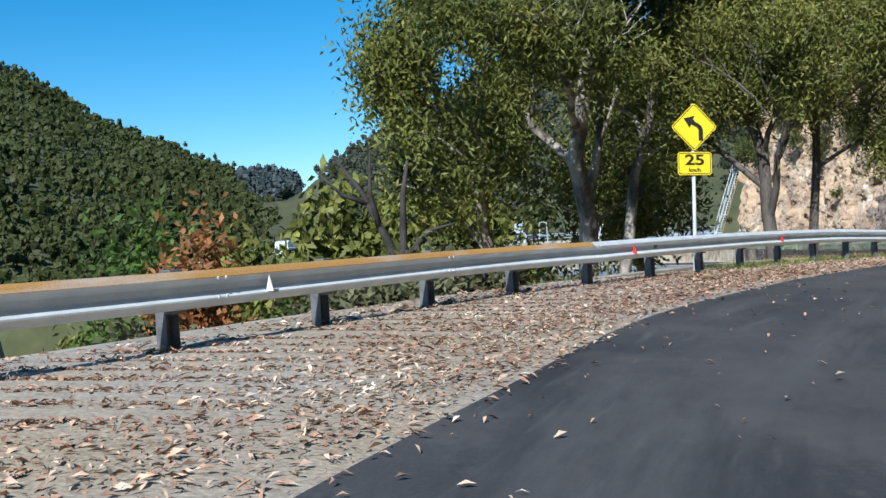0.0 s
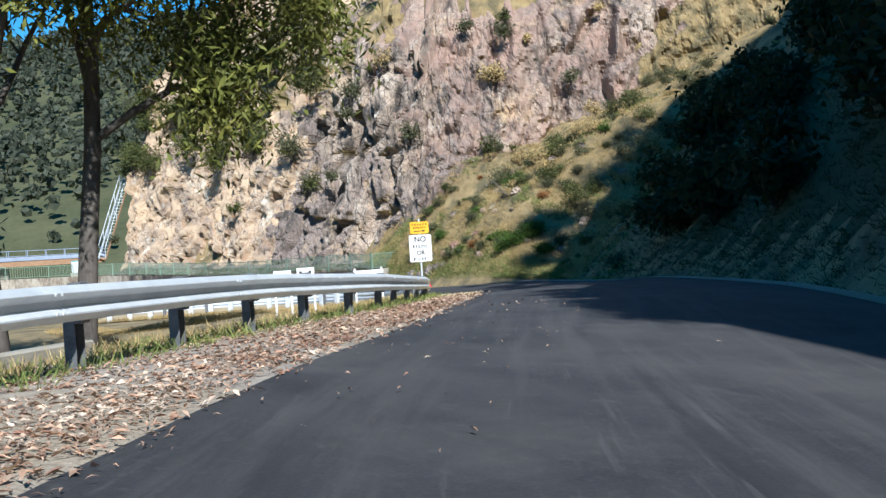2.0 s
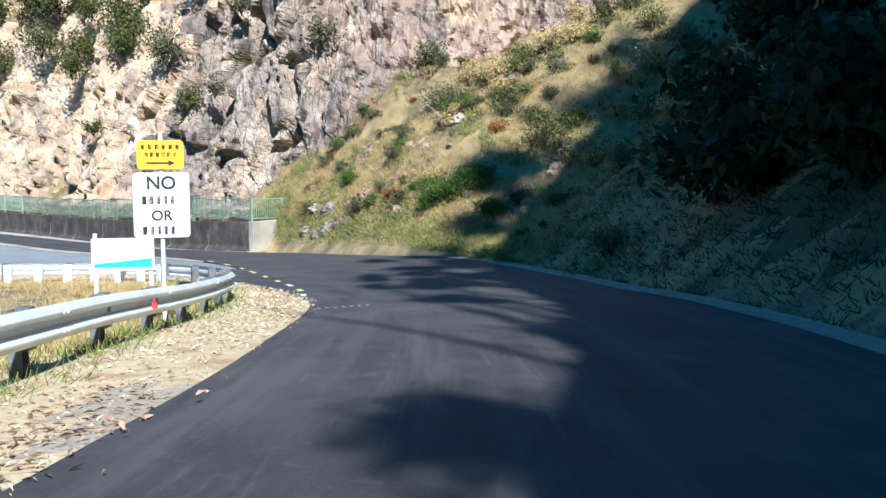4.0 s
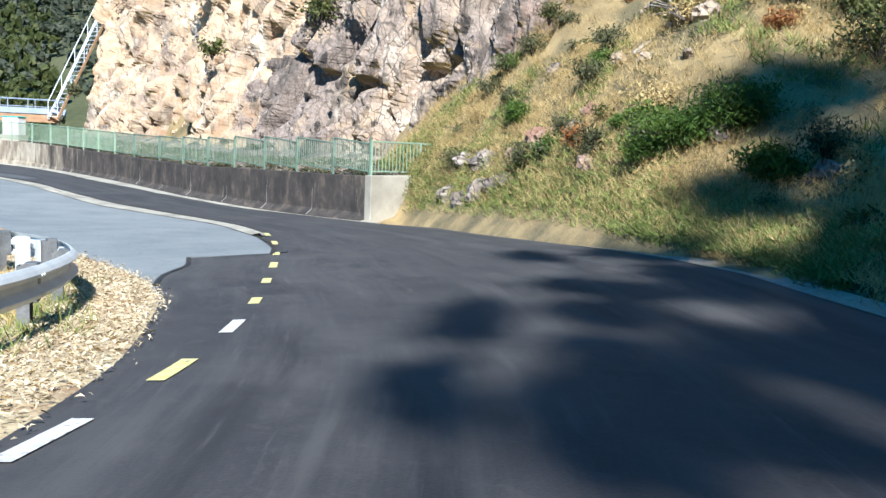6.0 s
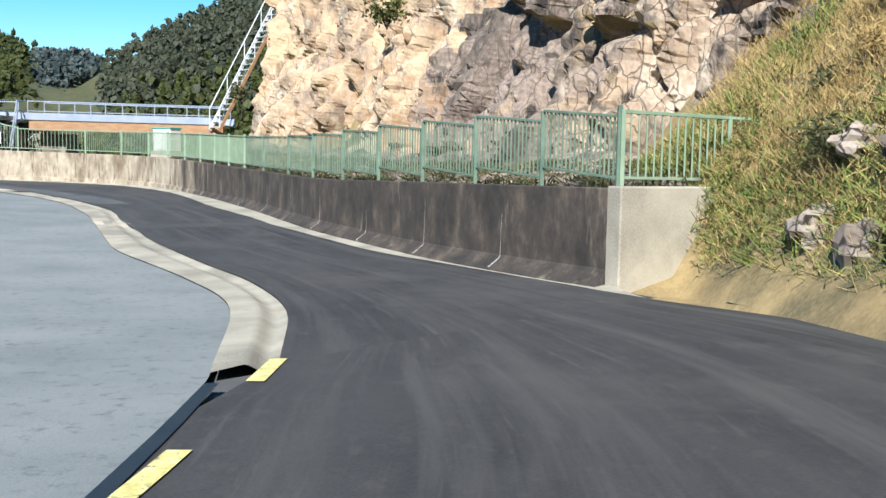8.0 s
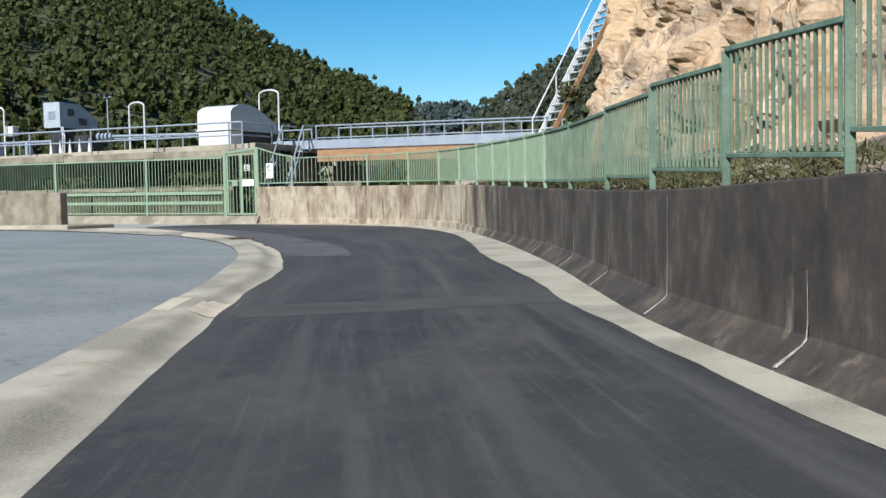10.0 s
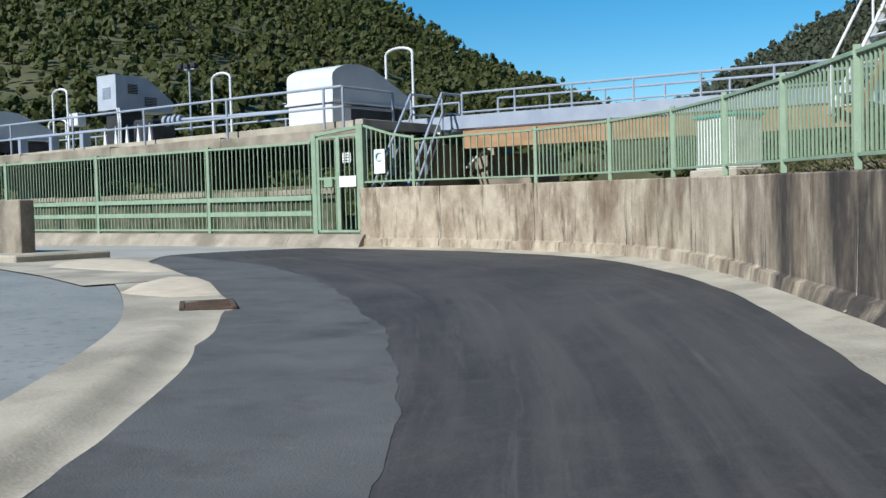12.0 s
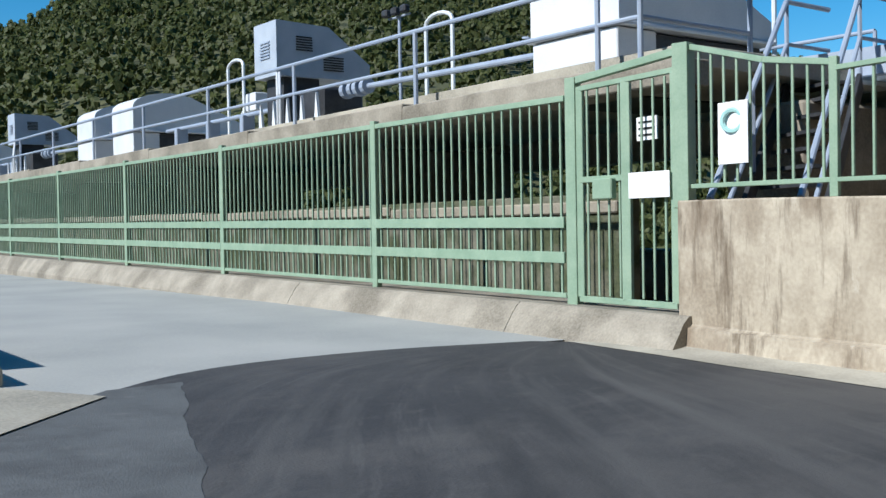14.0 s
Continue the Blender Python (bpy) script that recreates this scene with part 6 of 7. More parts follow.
def gum_tree(name, x, y, z, height, spread, seed, label, leaves=16000, lean=(0, 0), bark=BARK, clump=0.62, leaf=(0.27, 0.07), first=0.3, trunk_r=0.3, group="", deep=3, share=0.4):
    r = np.random.default_rng(seed)
    t = thing(name, label, "tree", (x, y, z), group)
    trunk, limbs, tips = Shape(), Shape(), []
    def grow(p, d, length, rad, level, sh):
        pts, rr = [p], [rad]
        n = 7 if level == 0 else 5
        for i in range(n):
            d = d + Vector(r.normal(size=3) * (0.10 if level == 0 else 0.22)) + Vector((0, 0, 0.05 if level else 0.0))
            d.normalize()
            p = p + d * (length / n)
            pts.append(p)
            rr.append(rad * (1 - 0.62 * (i + 1) / n))
        sh.tube(pts, rr, 9 if level == 0 else 6 if level < 2 else 4, False)
        if level >= deep - 1:
            tips.extend(pts[2:])
        if level < deep:
            kids = (9, 6, 5)[level]
            for k in range(kids):
                u = first + (1 - first) * (k + 0.6) / kids if level == 0 else 0.3 + 0.7 * (k + 0.5) / kids
                i = min(int(u * n), n - 1)
                q = pts[i].lerp(pts[i + 1], u * n - i)
                az = r.uniform(0, 2 * math.pi) if level else (k * 2.4 + r.uniform(-0.5, 0.5))
                out = Vector((math.cos(az), math.sin(az), r.uniform(0.35, 0.95) if level == 0 else r.uniform(-0.1, 0.7)))
                nd = (out.normalized() * 0.9 + (pts[i + 1] - pts[i]).normalized() * 0.55).normalized()
                ln = (spread * r.uniform(0.75, 1.15) * (1.05 - 0.45 * u)) if level == 0 else length * r.uniform(0.4, 0.65)
                grow(q, nd, ln, rr[i] * 0.55, level + 1, limbs)
        return pts[-1]
    top = grow(Vector((0, 0, -0.4)), Vector((lean[0], lean[1], 1)).normalized(), height * 0.86, trunk_r, 0, trunk)
    part("trunk", trunk, bark, t, "", True)
    part("branchwork", limbs, bark, t, "", True)
    tp = np.array([tuple(p) for p in tips])
    tp = tp[r.permutation(len(tp))[: max(60, int(len(tp) * share))]]
    c = tp[r.integers(0, len(tp), leaves)] + r.normal(size=(leaves, 3)) * clump * (0.75, 0.75, 0.95) - (0, 0, 0.25)
    ob = quads("foliage", blades(c, leaf[0], leaf[1], 0.55, r), GUMLEAF, t)
    return t


gum_tree("gum_tree", 3.3, 30.4, -1.6, 16.5, 7.0, 3, "spreading gum tree with pale trunk and drooping olive leaves", 100000, (-0.12, 0.0), bark=BARK_PALE, first=0.28, trunk_r=0.36, leaf=(0.22, 0.055), clump=0.52, share=0.10)
gum_tree("gum_tree", 4.3, 30.0, -1.5, 14.0, 5.0, 5, "forked pale gum stem rising beside the spreading gum tree", 32000, (0.22, 0.0), bark=BARK_PALE, first=0.42, trunk_r=0.22, leaf=(0.22, 0.055), clump=0.50, share=0.12)
gum_tree("gum_tree", 8.9, 28.0, -1.0, 13.3, 6.2, 11, "dark-trunked gum tree with drooping olive leaves below the guardrail", 80000, (0.0, 0.0), BARK_DARK, first=0.2, trunk_r=0.24, leaf=(0.19, 0.048), clump=0.46, share=0.12)
gum_tree("gum_tree", 10.1, 28.8, -0.9, 11.5, 5.2, 29, "leaning dark gum tree with open drooping branches below the guardrail", 42000, (0.14, 0.0), BARK_DARK, first=0.40, trunk_r=0.17, leaf=(0.19, 0.048), clump=0.44, share=0.12)
gum_tree("gum_tree", 0.6, 37.0, -3.0, 14.5, 5.6, 17, "gum tree with drooping olive leaves behind the others", 20000, (-0.05, 0), first=0.2, deep=2, leaf=(0.34, 0.11), clump=0.8)
gum_tree("gum_tree", 7.2, 41.0, -3.0, 13.0, 5.2, 23, "gum tree with drooping olive leaves behind the others", 20000, (0.05, 0), first=0.15, deep=2, leaf=(0.34, 0.11), clump=0.8)
gum_tree("gum_tree", -6.7, 11.2, -2.0, 14, 3.0, 41, "pale-barked gum tree on the bank behind the guardrail", 3000, (-0.10, 0), BARK_PALE, first=0.86, trunk_r=0.30)
# out-of-view trees, set along sun rays to drop shadow streaks on the road
for seed, x, y, h, sp, n_l in ((60, 25, 10.5, 7.0, 2.3, 4500), (61, 28, 8.0, 9, 2.6, 5000), (62, 32, 10.0, 9, 2.6, 5000), (64, 18.6, 9.6, 4.9, 0.5, 1000), (65, 16.9, 10.7, 13.8, 0.35, 775), (66, 18.1, 10.8, 11.6, 0.5, 1000), (67, 19.6, 11.4, 7.2, 0.6, 1150), (69, 17.7, 11.3, 16.3, 0.5, 1000), (71, 20.3, 11.2, 6.7, 0.6, 1150), (72, 21.3, 11.7, 6.6, 0.5, 1000), (73, 21.6, 13.2, 10.4, 0.5, 1000), (75, 15.9, 12.5, 1.2, 0.8, 1450), (76, 14.4, 9.8, 1.2, 1.0, 1750), (77, 13.4, 8.1, 1.2, 1.0, 1750), (78, 12.1, 6.4, 1.2, 1.0, 1750), (79, 11.3, 5.4, 1.2, 1.0, 1750), (80, 10.5, 4.4, 1.2, 1.0, 1750), (81, 25.0, 15.1, 4.5, 0.6, 1150), (82, 26.7, 16.6, 10.6, 0.8, 1450), (83, 29.3, 18.0, 11.8, 0.8, 1450), (84, 27.1, 17.7, 18.9, 0.6, 1150), (85, 18.6, 12.8, 6.3, 0.35, 600), (87, 22.0, 13.0, 5.2, 0.8, 1450), (88, 21.3, 12.8, 7.4, 0.8, 1450), (89, 21.3, 12.6, 2.2, 0.9, 1600), (90, 26.2, 14.5, 2.0, 1.2, 1900), (91, 24.8, 13.9, 3.4, 1.0, 1750), (92, 24.0, 13.3, 5.8, 0.8, 1450), (93, 18.0, 12.9, 11.2, 0.35, 600), (94, 19.2, 13.0, 9.2, 0.35, 600), (95, 23.0, 13.2, 3.0, 1.0, 1750), (96, 20.8, 12.8, 3.2, 0.8, 1450)):
    gum_tree("gum_tree", x, y, float(terrain(x, y)), h, sp, seed, "unseen slender gum tree added above the cutting to cast shadows", n_l, (0, 0), leaf=(0.30, 0.10), clump=0.5 if sp > 1.4 else 0.10 + 0.22 * sp, first=0.88 if h > 6 else 0.5, trunk_r=0.09, group="gum trees above the cutting", deep=2)

snag = thing("dead_tree", "charred grey dead tree with broken forked limbs", "dead tree", (-1.9, 17.2, -1.1))
for pts, rr in (([(0, 0, 0), (0.05, 0, 1.6), (0.0, 0.1, 2.5), (-0.5, 0.1, 3.6), (-1.05, 0.1, 4.4)], [0.09, 0.075, 0.06, 0.035, 0.012]), ([(0.0, 0, 1.4), (0.25, 0.1, 2.5), (0.3, 0, 3.5), (0.42, 0.1, 4.2)], [0.07, 0.055, 0.04, 0.02]),
                ([(0.2, 0.05, 2.2), (0.8, 0.1, 2.8), (1.3, 0, 2.9)], [0.05, 0.03, 0.015]), ([(-0.2, 0.1, 2.9), (-0.35, 0, 3.6), (-0.3, 0, 4.4)], [0.05, 0.03, 0.012]), ([(-0.4, 0.1, 3.4), (-0.9, 0, 3.6), (-1.4, 0, 4.1)], [0.04, 0.025, 0.012])):
    part("limb", Shape().tube(pts, [1.5 * q for q in rr], 7), DEADWOOD, snag, "", True)


def bush(name, x, y, z, w, h, seed, label, material=SHRUB, n=1500, leaf=(0.16, 0.07), droop=0.0, category="shrub", group=""):
    r = np.random.default_rng(seed)
    t = thing(name, label, category, (x, y, z), group)
    stems, cs = Shape(), []
    for k in range(9):
        a, e = r.uniform(0, 6.28), r.uniform(0.2, 1.0)
        q = Vector((math.cos(a) * w * 0.42 * e, math.sin(a) * w * 0.42 * e, h * r.uniform(0.45, 0.95)))
        stems.tube([(0, 0, -0.1), q * 0.5 + Vector((0, 0, h * 0.1)), q], [0.025, 0.016, 0.006], 4, False)
        cs.append(tuple(q))
        cs.append(tuple(q * 0.65))
    part("stem", stems, DEADWOOD, t)
    cs = np.array(cs)
    c = cs[r.integers(0, len(cs), n)] + r.normal(size=(n, 3)) * (w * 0.15, w * 0.15, h * 0.14)
    c[:, 2] = np.maximum(c[:, 2], 0.02)
    quads("leaves", blades(c, leaf[0], leaf[1], droop, r), material, t)
    return t


rng = np.random.default_rng(21)
# shrubs and straw on the bank beside the road
for k, (x, y, w, h) in enumerate(((38.9, 59.9, 1.6, 0.75), (38.45, 60.4, 1.1, 0.5), (39.6, 59.3, 1.6, 0.8), (39.0, 60.9, 1.1, 0.6), (38.46, 64.9, 0.8, 0.5), (39.2, 68.3, 0.8, 0.6), (38.9, 62.0, 0.6, 0.4), (42.9, 65.2, 1.5, 1.1), (39.2, 57.4, 1.1, 0.6))):
    bush("shrub", x, y, float(terrain(x, y)) - 0.1, w, h, 100 + k, "bright green leafy shrub on the dry grass bank", SHRUB, int(2600 * w), (0.14, 0.032), group="green shrubs on the bank")
bush("shrub", 38.5, 63.6, float(terrain(38.5, 63.6)) - 0.05, 0.7, 0.5, 118, "small rust-red dead bush on the dry grass bank", DEADLEAF, 900, (0.12, 0.04))
for k, (x, y, a) in enumerate(((40.3, 64.4, 0.4), (40.9, 63.2, 2.2), (41.5, 64.6, 1.1))):
    br = thing("fallen_branch", "bare grey fallen branch with twigs on the bank", "branch", (x, y, float(terrain(x, y)) + 0.15), "fallen branches on the bank")
    r_ = np.random.default_rng(130 + k)
    for i in range(6):
        b_ = a + r_.normal() * 0.6
        q = Vector((math.cos(b_), math.sin(b_) * 0.6, 0.25 + 0.2 * r_.normal())) * r_.uniform(0.6, 1.3)
        part("twig" if i else "stem", Shape().tube([(0, 0, 0), q * 0.5 + Vector((0, 0, 0.1)), q], [0.035 if i == 0 else 0.02, 0.018, 0.006], 5), BARK_PALE, br)
for k in range(80):
    y = rng.uniform(46, 72)
    rx = np.interp(y, RIGHT[:, 0], RIGHT[:, 1])
    x = rx + 0.8 + rng.uniform(0, 1) ** 0.8 * (15 - 0.25 * (y - 46))
    w = rng.uniform(0.4, 1.2)
    bush("shrub", x, y, float(terrain(x, y)), w, w * 0.6, 200 + k, "low grey-green scrub bush on the dry grass bank", (SCRUB, OLIVE, SCRUB, STRAW)[k % 4], int(800 * w), (0.11, 0.035), group="scrub on the bank")
n_s = len(CLIFF)
for k in range(44):
    i = int(rng.uniform(30, n_s - 92))
    v = rng.uniform(3, 22) if k % 3 else rng.uniform(12, 24)
    dd = CLIFF[min(i + 1, n_s - 1)] - CLIFF[i - 1]
    nn = np.array([dd[1], -dd[0]]) / np.hypot(*dd)
    x, y = CLIFF[i] + nn * (0.30 * v + (0.5 * (v - 17) if v > 17 else 0) - 0.3)
    w = rng.uniform(0.7, 2.0)
    bush("shrub", x, y, v - 2.3, w, w * 0.75, 300 + k, "scrubby bush rooted in the cliff face", (SCRUB, SCRUB, OLIVE, STRAW)[k % 4], int(330 * w), (0.2, 0.09), group="scrub on the cliff")


for k, (x, y, w, h, mt) in enumerate(((-4.7, 10.6, 1.7, 2.25, SHRUB), (-3.9, 9.6, 1.1, 1.55, DEADLEAF), (-6.6, 12.4, 1.6, 1.6, SCRUB), (-0.6, 19.4, 1.6, 0.8, SHRUB), (0.9, 22.0, 2.0, 1.3, SHRUB), (-3.0, 20.4, 1.6, 0.8, SHRUB), (1.6, 24.6, 1.8, 1.5, SHRUB),
                                      (6.0, 29.2, 1.6, 1.1, SCRUB), (8.4, 30.8, 1.4, 1.0, SCRUB), (-8.5, 19, 2.4, 1.6, SHRUB), (-5.0, 24, 2.0, 0.8, SHRUB), (-2.0, 28, 2.4, 1.0, SHRUB), (11.5, 34.5, 1.5, 1.0, SCRUB), (14.5, 38.5, 1.6, 1.0, SCRUB))):
    bush("shrub", x, y, float(terrain(x, y)) - 0.05, w, h * 1.3, 700 + k, "leafy roadside shrub behind the guardrail" if mt is not DEADLEAF else "dead orange-brown shrub behind the guardrail", mt, int(2000 * w), (0.15, 0.06), group="shrubs behind the guardrail")


for k in range(46):
    i = int(rng.uniform(0.50, 0.86) * n_s)
    v = rng.uniform(9, 23)
    dd = CLIFF[min(i + 1, n_s - 1)] - CLIFF[i - 1]
    nn = np.array([dd[1], -dd[0]]) / np.hypot(*dd)
    x, y = CLIFF[i] + nn * (0.30 * v + (0.5 * (v - 17) if v > 17 else 0) - 0.5)
    w = rng.uniform(1.4, 3.2)
    bush("shrub", x, y, v - 2.5, w, w * 0.8, 1300 + k, "leafy green bush on the upper cliff", (OLIVE, SCRUB, OLIVE)[k % 3], int(420 * w), (0.24, 0.1), group="bushes on the upper cliff")
for k in range(60):
    y = rng.uniform(52, 69)
    x = np.interp(y, RIGHT[:, 0], RIGHT[:, 1]) + rng.uniform(5, 20)
    w = rng.uniform(0.7, 2.2)
    bush("shrub", x, y, float(terrain(x, y)) - 0.1, w, w * 0.65, 1400 + k, "scrubby bush on the golden upper bank", (SCRUB, OLIVE, STRAW)[k % 3], int(620 * w), (0.14, 0.05), group="scrub on the upper bank")


def boulder(x, y, size, seed, label, group, stone=None):
    """A broken lump of rock, faceted, half sunk in the ground."""
    r = np.random.default_rng(seed)
    bm = bmesh.new()
    bmesh.ops.create_icosphere(bm, subdivisions=4 if size[0] > 1 else 3, radius=1.0)
    o = Vector(r.uniform(-50, 50, 3))
    for v in bm.verts:
        h1, e1, c1, j1 = cell(v.co + o, (1.1, 1.1, 0.9), 0.2)
        h2, e2, c2, j2 = cell(v.co + o, (2.6, 2.6, 2.1), 0.25)
        v.co *= 0.72 + 0.45 * h1 + 0.2 * h2 - 0.35 * max(0, 0.12 - e1) / 0.12 - 0.2 * max(0, 0.12 - e2) / 0.12
        v.co = Vector((v.co.x * size[0], v.co.y * size[1], v.co.z * size[2])) / 2
    me = bpy.data.meshes.new("boulder")
    bm.to_mesh(me)
    bm.free()
    me.materials.append(stone or ROCK)
    ob = new("boulder", me)
    ob.matrix_basis = Matrix.Translation((x, y, float(terrain(x, y)) + size[2] * 0.03)) @ Matrix.Rotation(r.uniform(0, 6.28), 4, "Z")
    return tagged(ob, label, "boulder", group)


STONE = two_tone("dark_fractured_outcrop_rock", ((0.12, 0.095, 0.08), (0.23, 0.19, 0.16)), ((0.27, 0.22, 0.185), (0.40, 0.345, 0.30)), (1.2, 1.2, 0.8), edge=(0.44, 0.6), scale=2.5, fine=12, rough=0.95, bump=0.8)
cracks(STONE, 3.0, 0.05, (0.035, 0.03, 0.027), (1, 1, 0.5))
for k, (x, y, w, h) in enumerate(((37.9, 67.8, 0.8, 0.9), (38.1, 67.1, 0.7, 0.6), (37.75, 68.6, 0.7, 0.8), (38.35, 68.5, 0.9, 0.7), (38.15, 66.4, 0.5, 0.4), (37.8, 69.7, 0.7, 0.6), (38.3, 69.8, 0.8, 0.5))):
    boulder(x, y, (w, w * 0.8, h), 400 + k, "dark fractured grey-brown rock outcrop at the foot of the bank", "rock outcrop at the bend", STONE)
for k, (x, y, w) in enumerate(((38.75, 66.0, 0.8), (38.45, 66.9, 0.6), (39.2, 64.2, 0.6), (38.3, 62.6, 0.5))):
    boulder(x, y, (w, w * 0.8, w * 0.9), 480 + k, "red-brown boulder half sunk in the straw grass", "red-brown boulders on the bank", ROCK_RED)
for k in range(34):
    y = rng.uniform(50, 70)
    x = np.interp(y, RIGHT[:, 0], RIGHT[:, 1]) + 1.0 + rng.uniform(0, 1) * (12 - 0.3 * (y - 50))
    w = rng.uniform(0.25, 0.9) ** 1.3
    boulder(x, y, (w, w * 0.8, w * 0.7), 440 + k, "loose pinkish-brown rock half sunk in the grass", "rocks on the bank")


for k in range(26):
    y = rng.uniform(0.5, 15)
    i = int(np.argmin(np.abs(RAIL[:120, 1] - y)))
    d_ = rng.uniform(1.2, 4.5)
    x, y = RAIL[i, 0] - d_ * 0.86, RAIL[i, 1] + d_ * 0.45
    w = rng.uniform(0.8, 1.7)
    bush("scrub_clump", x, y, float(terrain(x, y)) - 0.1, w, w * 0.6, 1600 + k, "low brown-green scrub on the bank behind the guardrail", (SCRUB, SHRUB, SCRUB, DARKENED_SHRUB)[k % 4], int(700 * w), (0.15, 0.06), group="scrub behind the guardrail")


def tufts(name, pts, label, material, h=0.45, per=9, width=0.03, flat=0.5):
    n = len(pts) * per
    r = np.random.default_rng(len(pts))
    base = np.repeat(np.asarray(pts), per, 0) + np.c_[r.normal(size=(n, 2)) * 0.10, np.zeros(n)]
    d = np.c_[r.normal(size=(n, 2)) * flat, np.ones(n)]
    d = d / np.linalg.norm(d, axis=1)[:, None] * (h * r.uniform(0.5, 1.2, n))[:, None]
    w = np.cross(d, r.normal(size=(n, 3)))
    w = w / np.linalg.norm(w, axis=1)[:, None] * width / 2
    bend = np.c_[r.normal(size=(n, 2)) * 0.10, np.full(n, -0.06)] * h / 0.4
    arr = np.stack([base - w, base + w, base + d + bend + w * 0.3, base + d + bend - w * 0.3], 1)
    ob = quads(name, arr, material)
    return tagged(ob, label, "grass", "", "stuff")


def on_land(x, y):
    return np.c_[x, y, terrain(x, y) - 0.05]


m = 18000
y = rng.uniform(44, 77, m)
x = np.interp(y, RIGHT[:, 0], RIGHT[:, 1]) + 0.35 + rng.uniform(0, 1, m) ** 1.5 * np.interp(y, [44, 62, 70, 75, 77], [20, 17, 7, 4, 3])
patchy = np.array([noise.noise(Vector((a * 0.45, b * 0.45, 0))) for a, b in zip(x, y)])
sel = patchy > -0.02
tufts("dry_grass", on_land(x[sel], y[sel]), "tufts of dry straw-coloured grass on the bank", STRAW, 0.25, 8, 0.011, 0.5)
m3 = 5200
y3 = rng.uniform(52, 76, m3)
x3 = np.interp(y3, RIGHT[:, 0], RIGHT[:, 1]) + 0.3 + rng.uniform(0, 1, m3) ** 1.3 * np.interp(y3, [52, 62, 70, 76], [14, 10, 6, 3.5])
olive = np.array([noise.noise(Vector((a * 0.6, b * 0.6, 4))) for a, b in zip(x3, y3)]) > 0.12
tufts("dry_grass", on_land(x3[olive], y3[olive]), "olive-green weedy grass among the straw on the bank", SCRUB, 0.22, 8, 0.02, 0.8)
tufts("dry_grass", on_land(x3[~olive], y3[~olive]), "bleached long grass on the bank", STRAW, 0.33, 13, 0.010, 0.4)
y5 = rng.uniform(50, 75, 5200)
x5 = np.interp(y5, RIGHT[:, 0], RIGHT[:, 1]) + 0.45 + np.abs(rng.normal(size=5200)) * 0.9
tufts("dry_grass", on_land(x5, y5) + (0, 0, 0.13), "short straw grass along the foot of the bank", STRAW, 0.19, 8, 0.011, 0.6)
y4 = rng.uniform(52, 75, 2600)
x4 = np.interp(y4, RIGHT[:, 0], RIGHT[:, 1]) + 0.3 + np.abs(rng.normal(size=2600)) * 0.5
tufts("green_grass", on_land(x4, y4) + (0, 0, 0.13), "yellow-green grass along the foot of the bank", GRASSG, 0.24, 10, 0.02, 0.8)
pick = rng.permutation(len(ledges))[:3200]
tufts("dry_grass", np.array(ledges)[pick], "golden grass on the ledges and run-out of the cliff", STRAW, 0.36, 8, 0.03, 0.5)
for k in range(46):
    yb = rng.uniform(49, 74)
    xb = float(np.interp(yb, RIGHT[:, 0], RIGHT[:, 1])) + 1.2 + rng.uniform(0, 1) ** 1.1 * float(np.interp(yb, [49, 62, 70, 74], [15, 12, 7, 3]))
    w = rng.uniform(0.35, 1.0)
    kind = (STRAW, SCRUB, SHRUB, STRAW, DEADLEAF, SCRUB)[k % 6]
    bush("grass_tussock" if kind is STRAW else "low_bush", xb, yb, float(terrain(xb, yb)) - 0.08, w, w * (0.75 if kind is STRAW else 0.6), 2100 + k, "bleached straw tussock on the sunny bank" if kind is STRAW else "small scrubby bush on the sunny bank", kind, int(1100 * w), (0.12, 0.016 if kind is STRAW else 0.035), category="grass" if kind is STRAW else "shrub", group="tussocks and low bushes on the sunny bank")
m2 = 7000
y2 = rng.uniform(50, 73, m2)
x2 = np.interp(y2, RIGHT[:, 0], RIGHT[:, 1]) + rng.uniform(4, 24, m2)
tufts("dry_grass", on_land(x2, y2), "long golden grass on the upper bank", STRAW, 0.26, 6, 0.014, 0.5)
sel = patchy < -0.25
tufts("green_grass", on_land(x[sel], y[sel]), "greener grass and weeds on the bank", GRASSG, 0.22, 7, 0.03)
# shrubs and grass here carry part of the bank's shade in their colour
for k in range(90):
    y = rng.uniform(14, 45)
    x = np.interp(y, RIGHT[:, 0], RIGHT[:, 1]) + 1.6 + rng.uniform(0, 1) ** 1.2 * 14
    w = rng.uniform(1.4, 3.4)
    bush("dark_shrub", x, y, float(terrain(x, y)) - 0.05, w, w * 0.7, 500 + k, "green shrub on the shaded bank, leaf colour darkened for the shade", DARKENED_SHRUB, int(330 * w), (0.34, 0.16), group="shrubs on the shaded bank")
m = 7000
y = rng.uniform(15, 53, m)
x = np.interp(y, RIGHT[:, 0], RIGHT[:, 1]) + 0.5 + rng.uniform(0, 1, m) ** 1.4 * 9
tufts("dark_grass", on_land(x, y), "green undergrowth on the shaded bank, colour darkened for the shade", DARKENED_SHRUB, 0.2, 7, 0.022, 0.9)
i = rng.integers(110, len(RAIL) - 8, 3800)
off = np.abs(rng.normal(size=3800)) * 2.0
x = RAIL[i, 0] - 0.1 - off * 0.9
y = RAIL[i, 1] + off * 0.45
sel = y > 20
g_ = np.c_[x, y, ground(x, y)][sel]
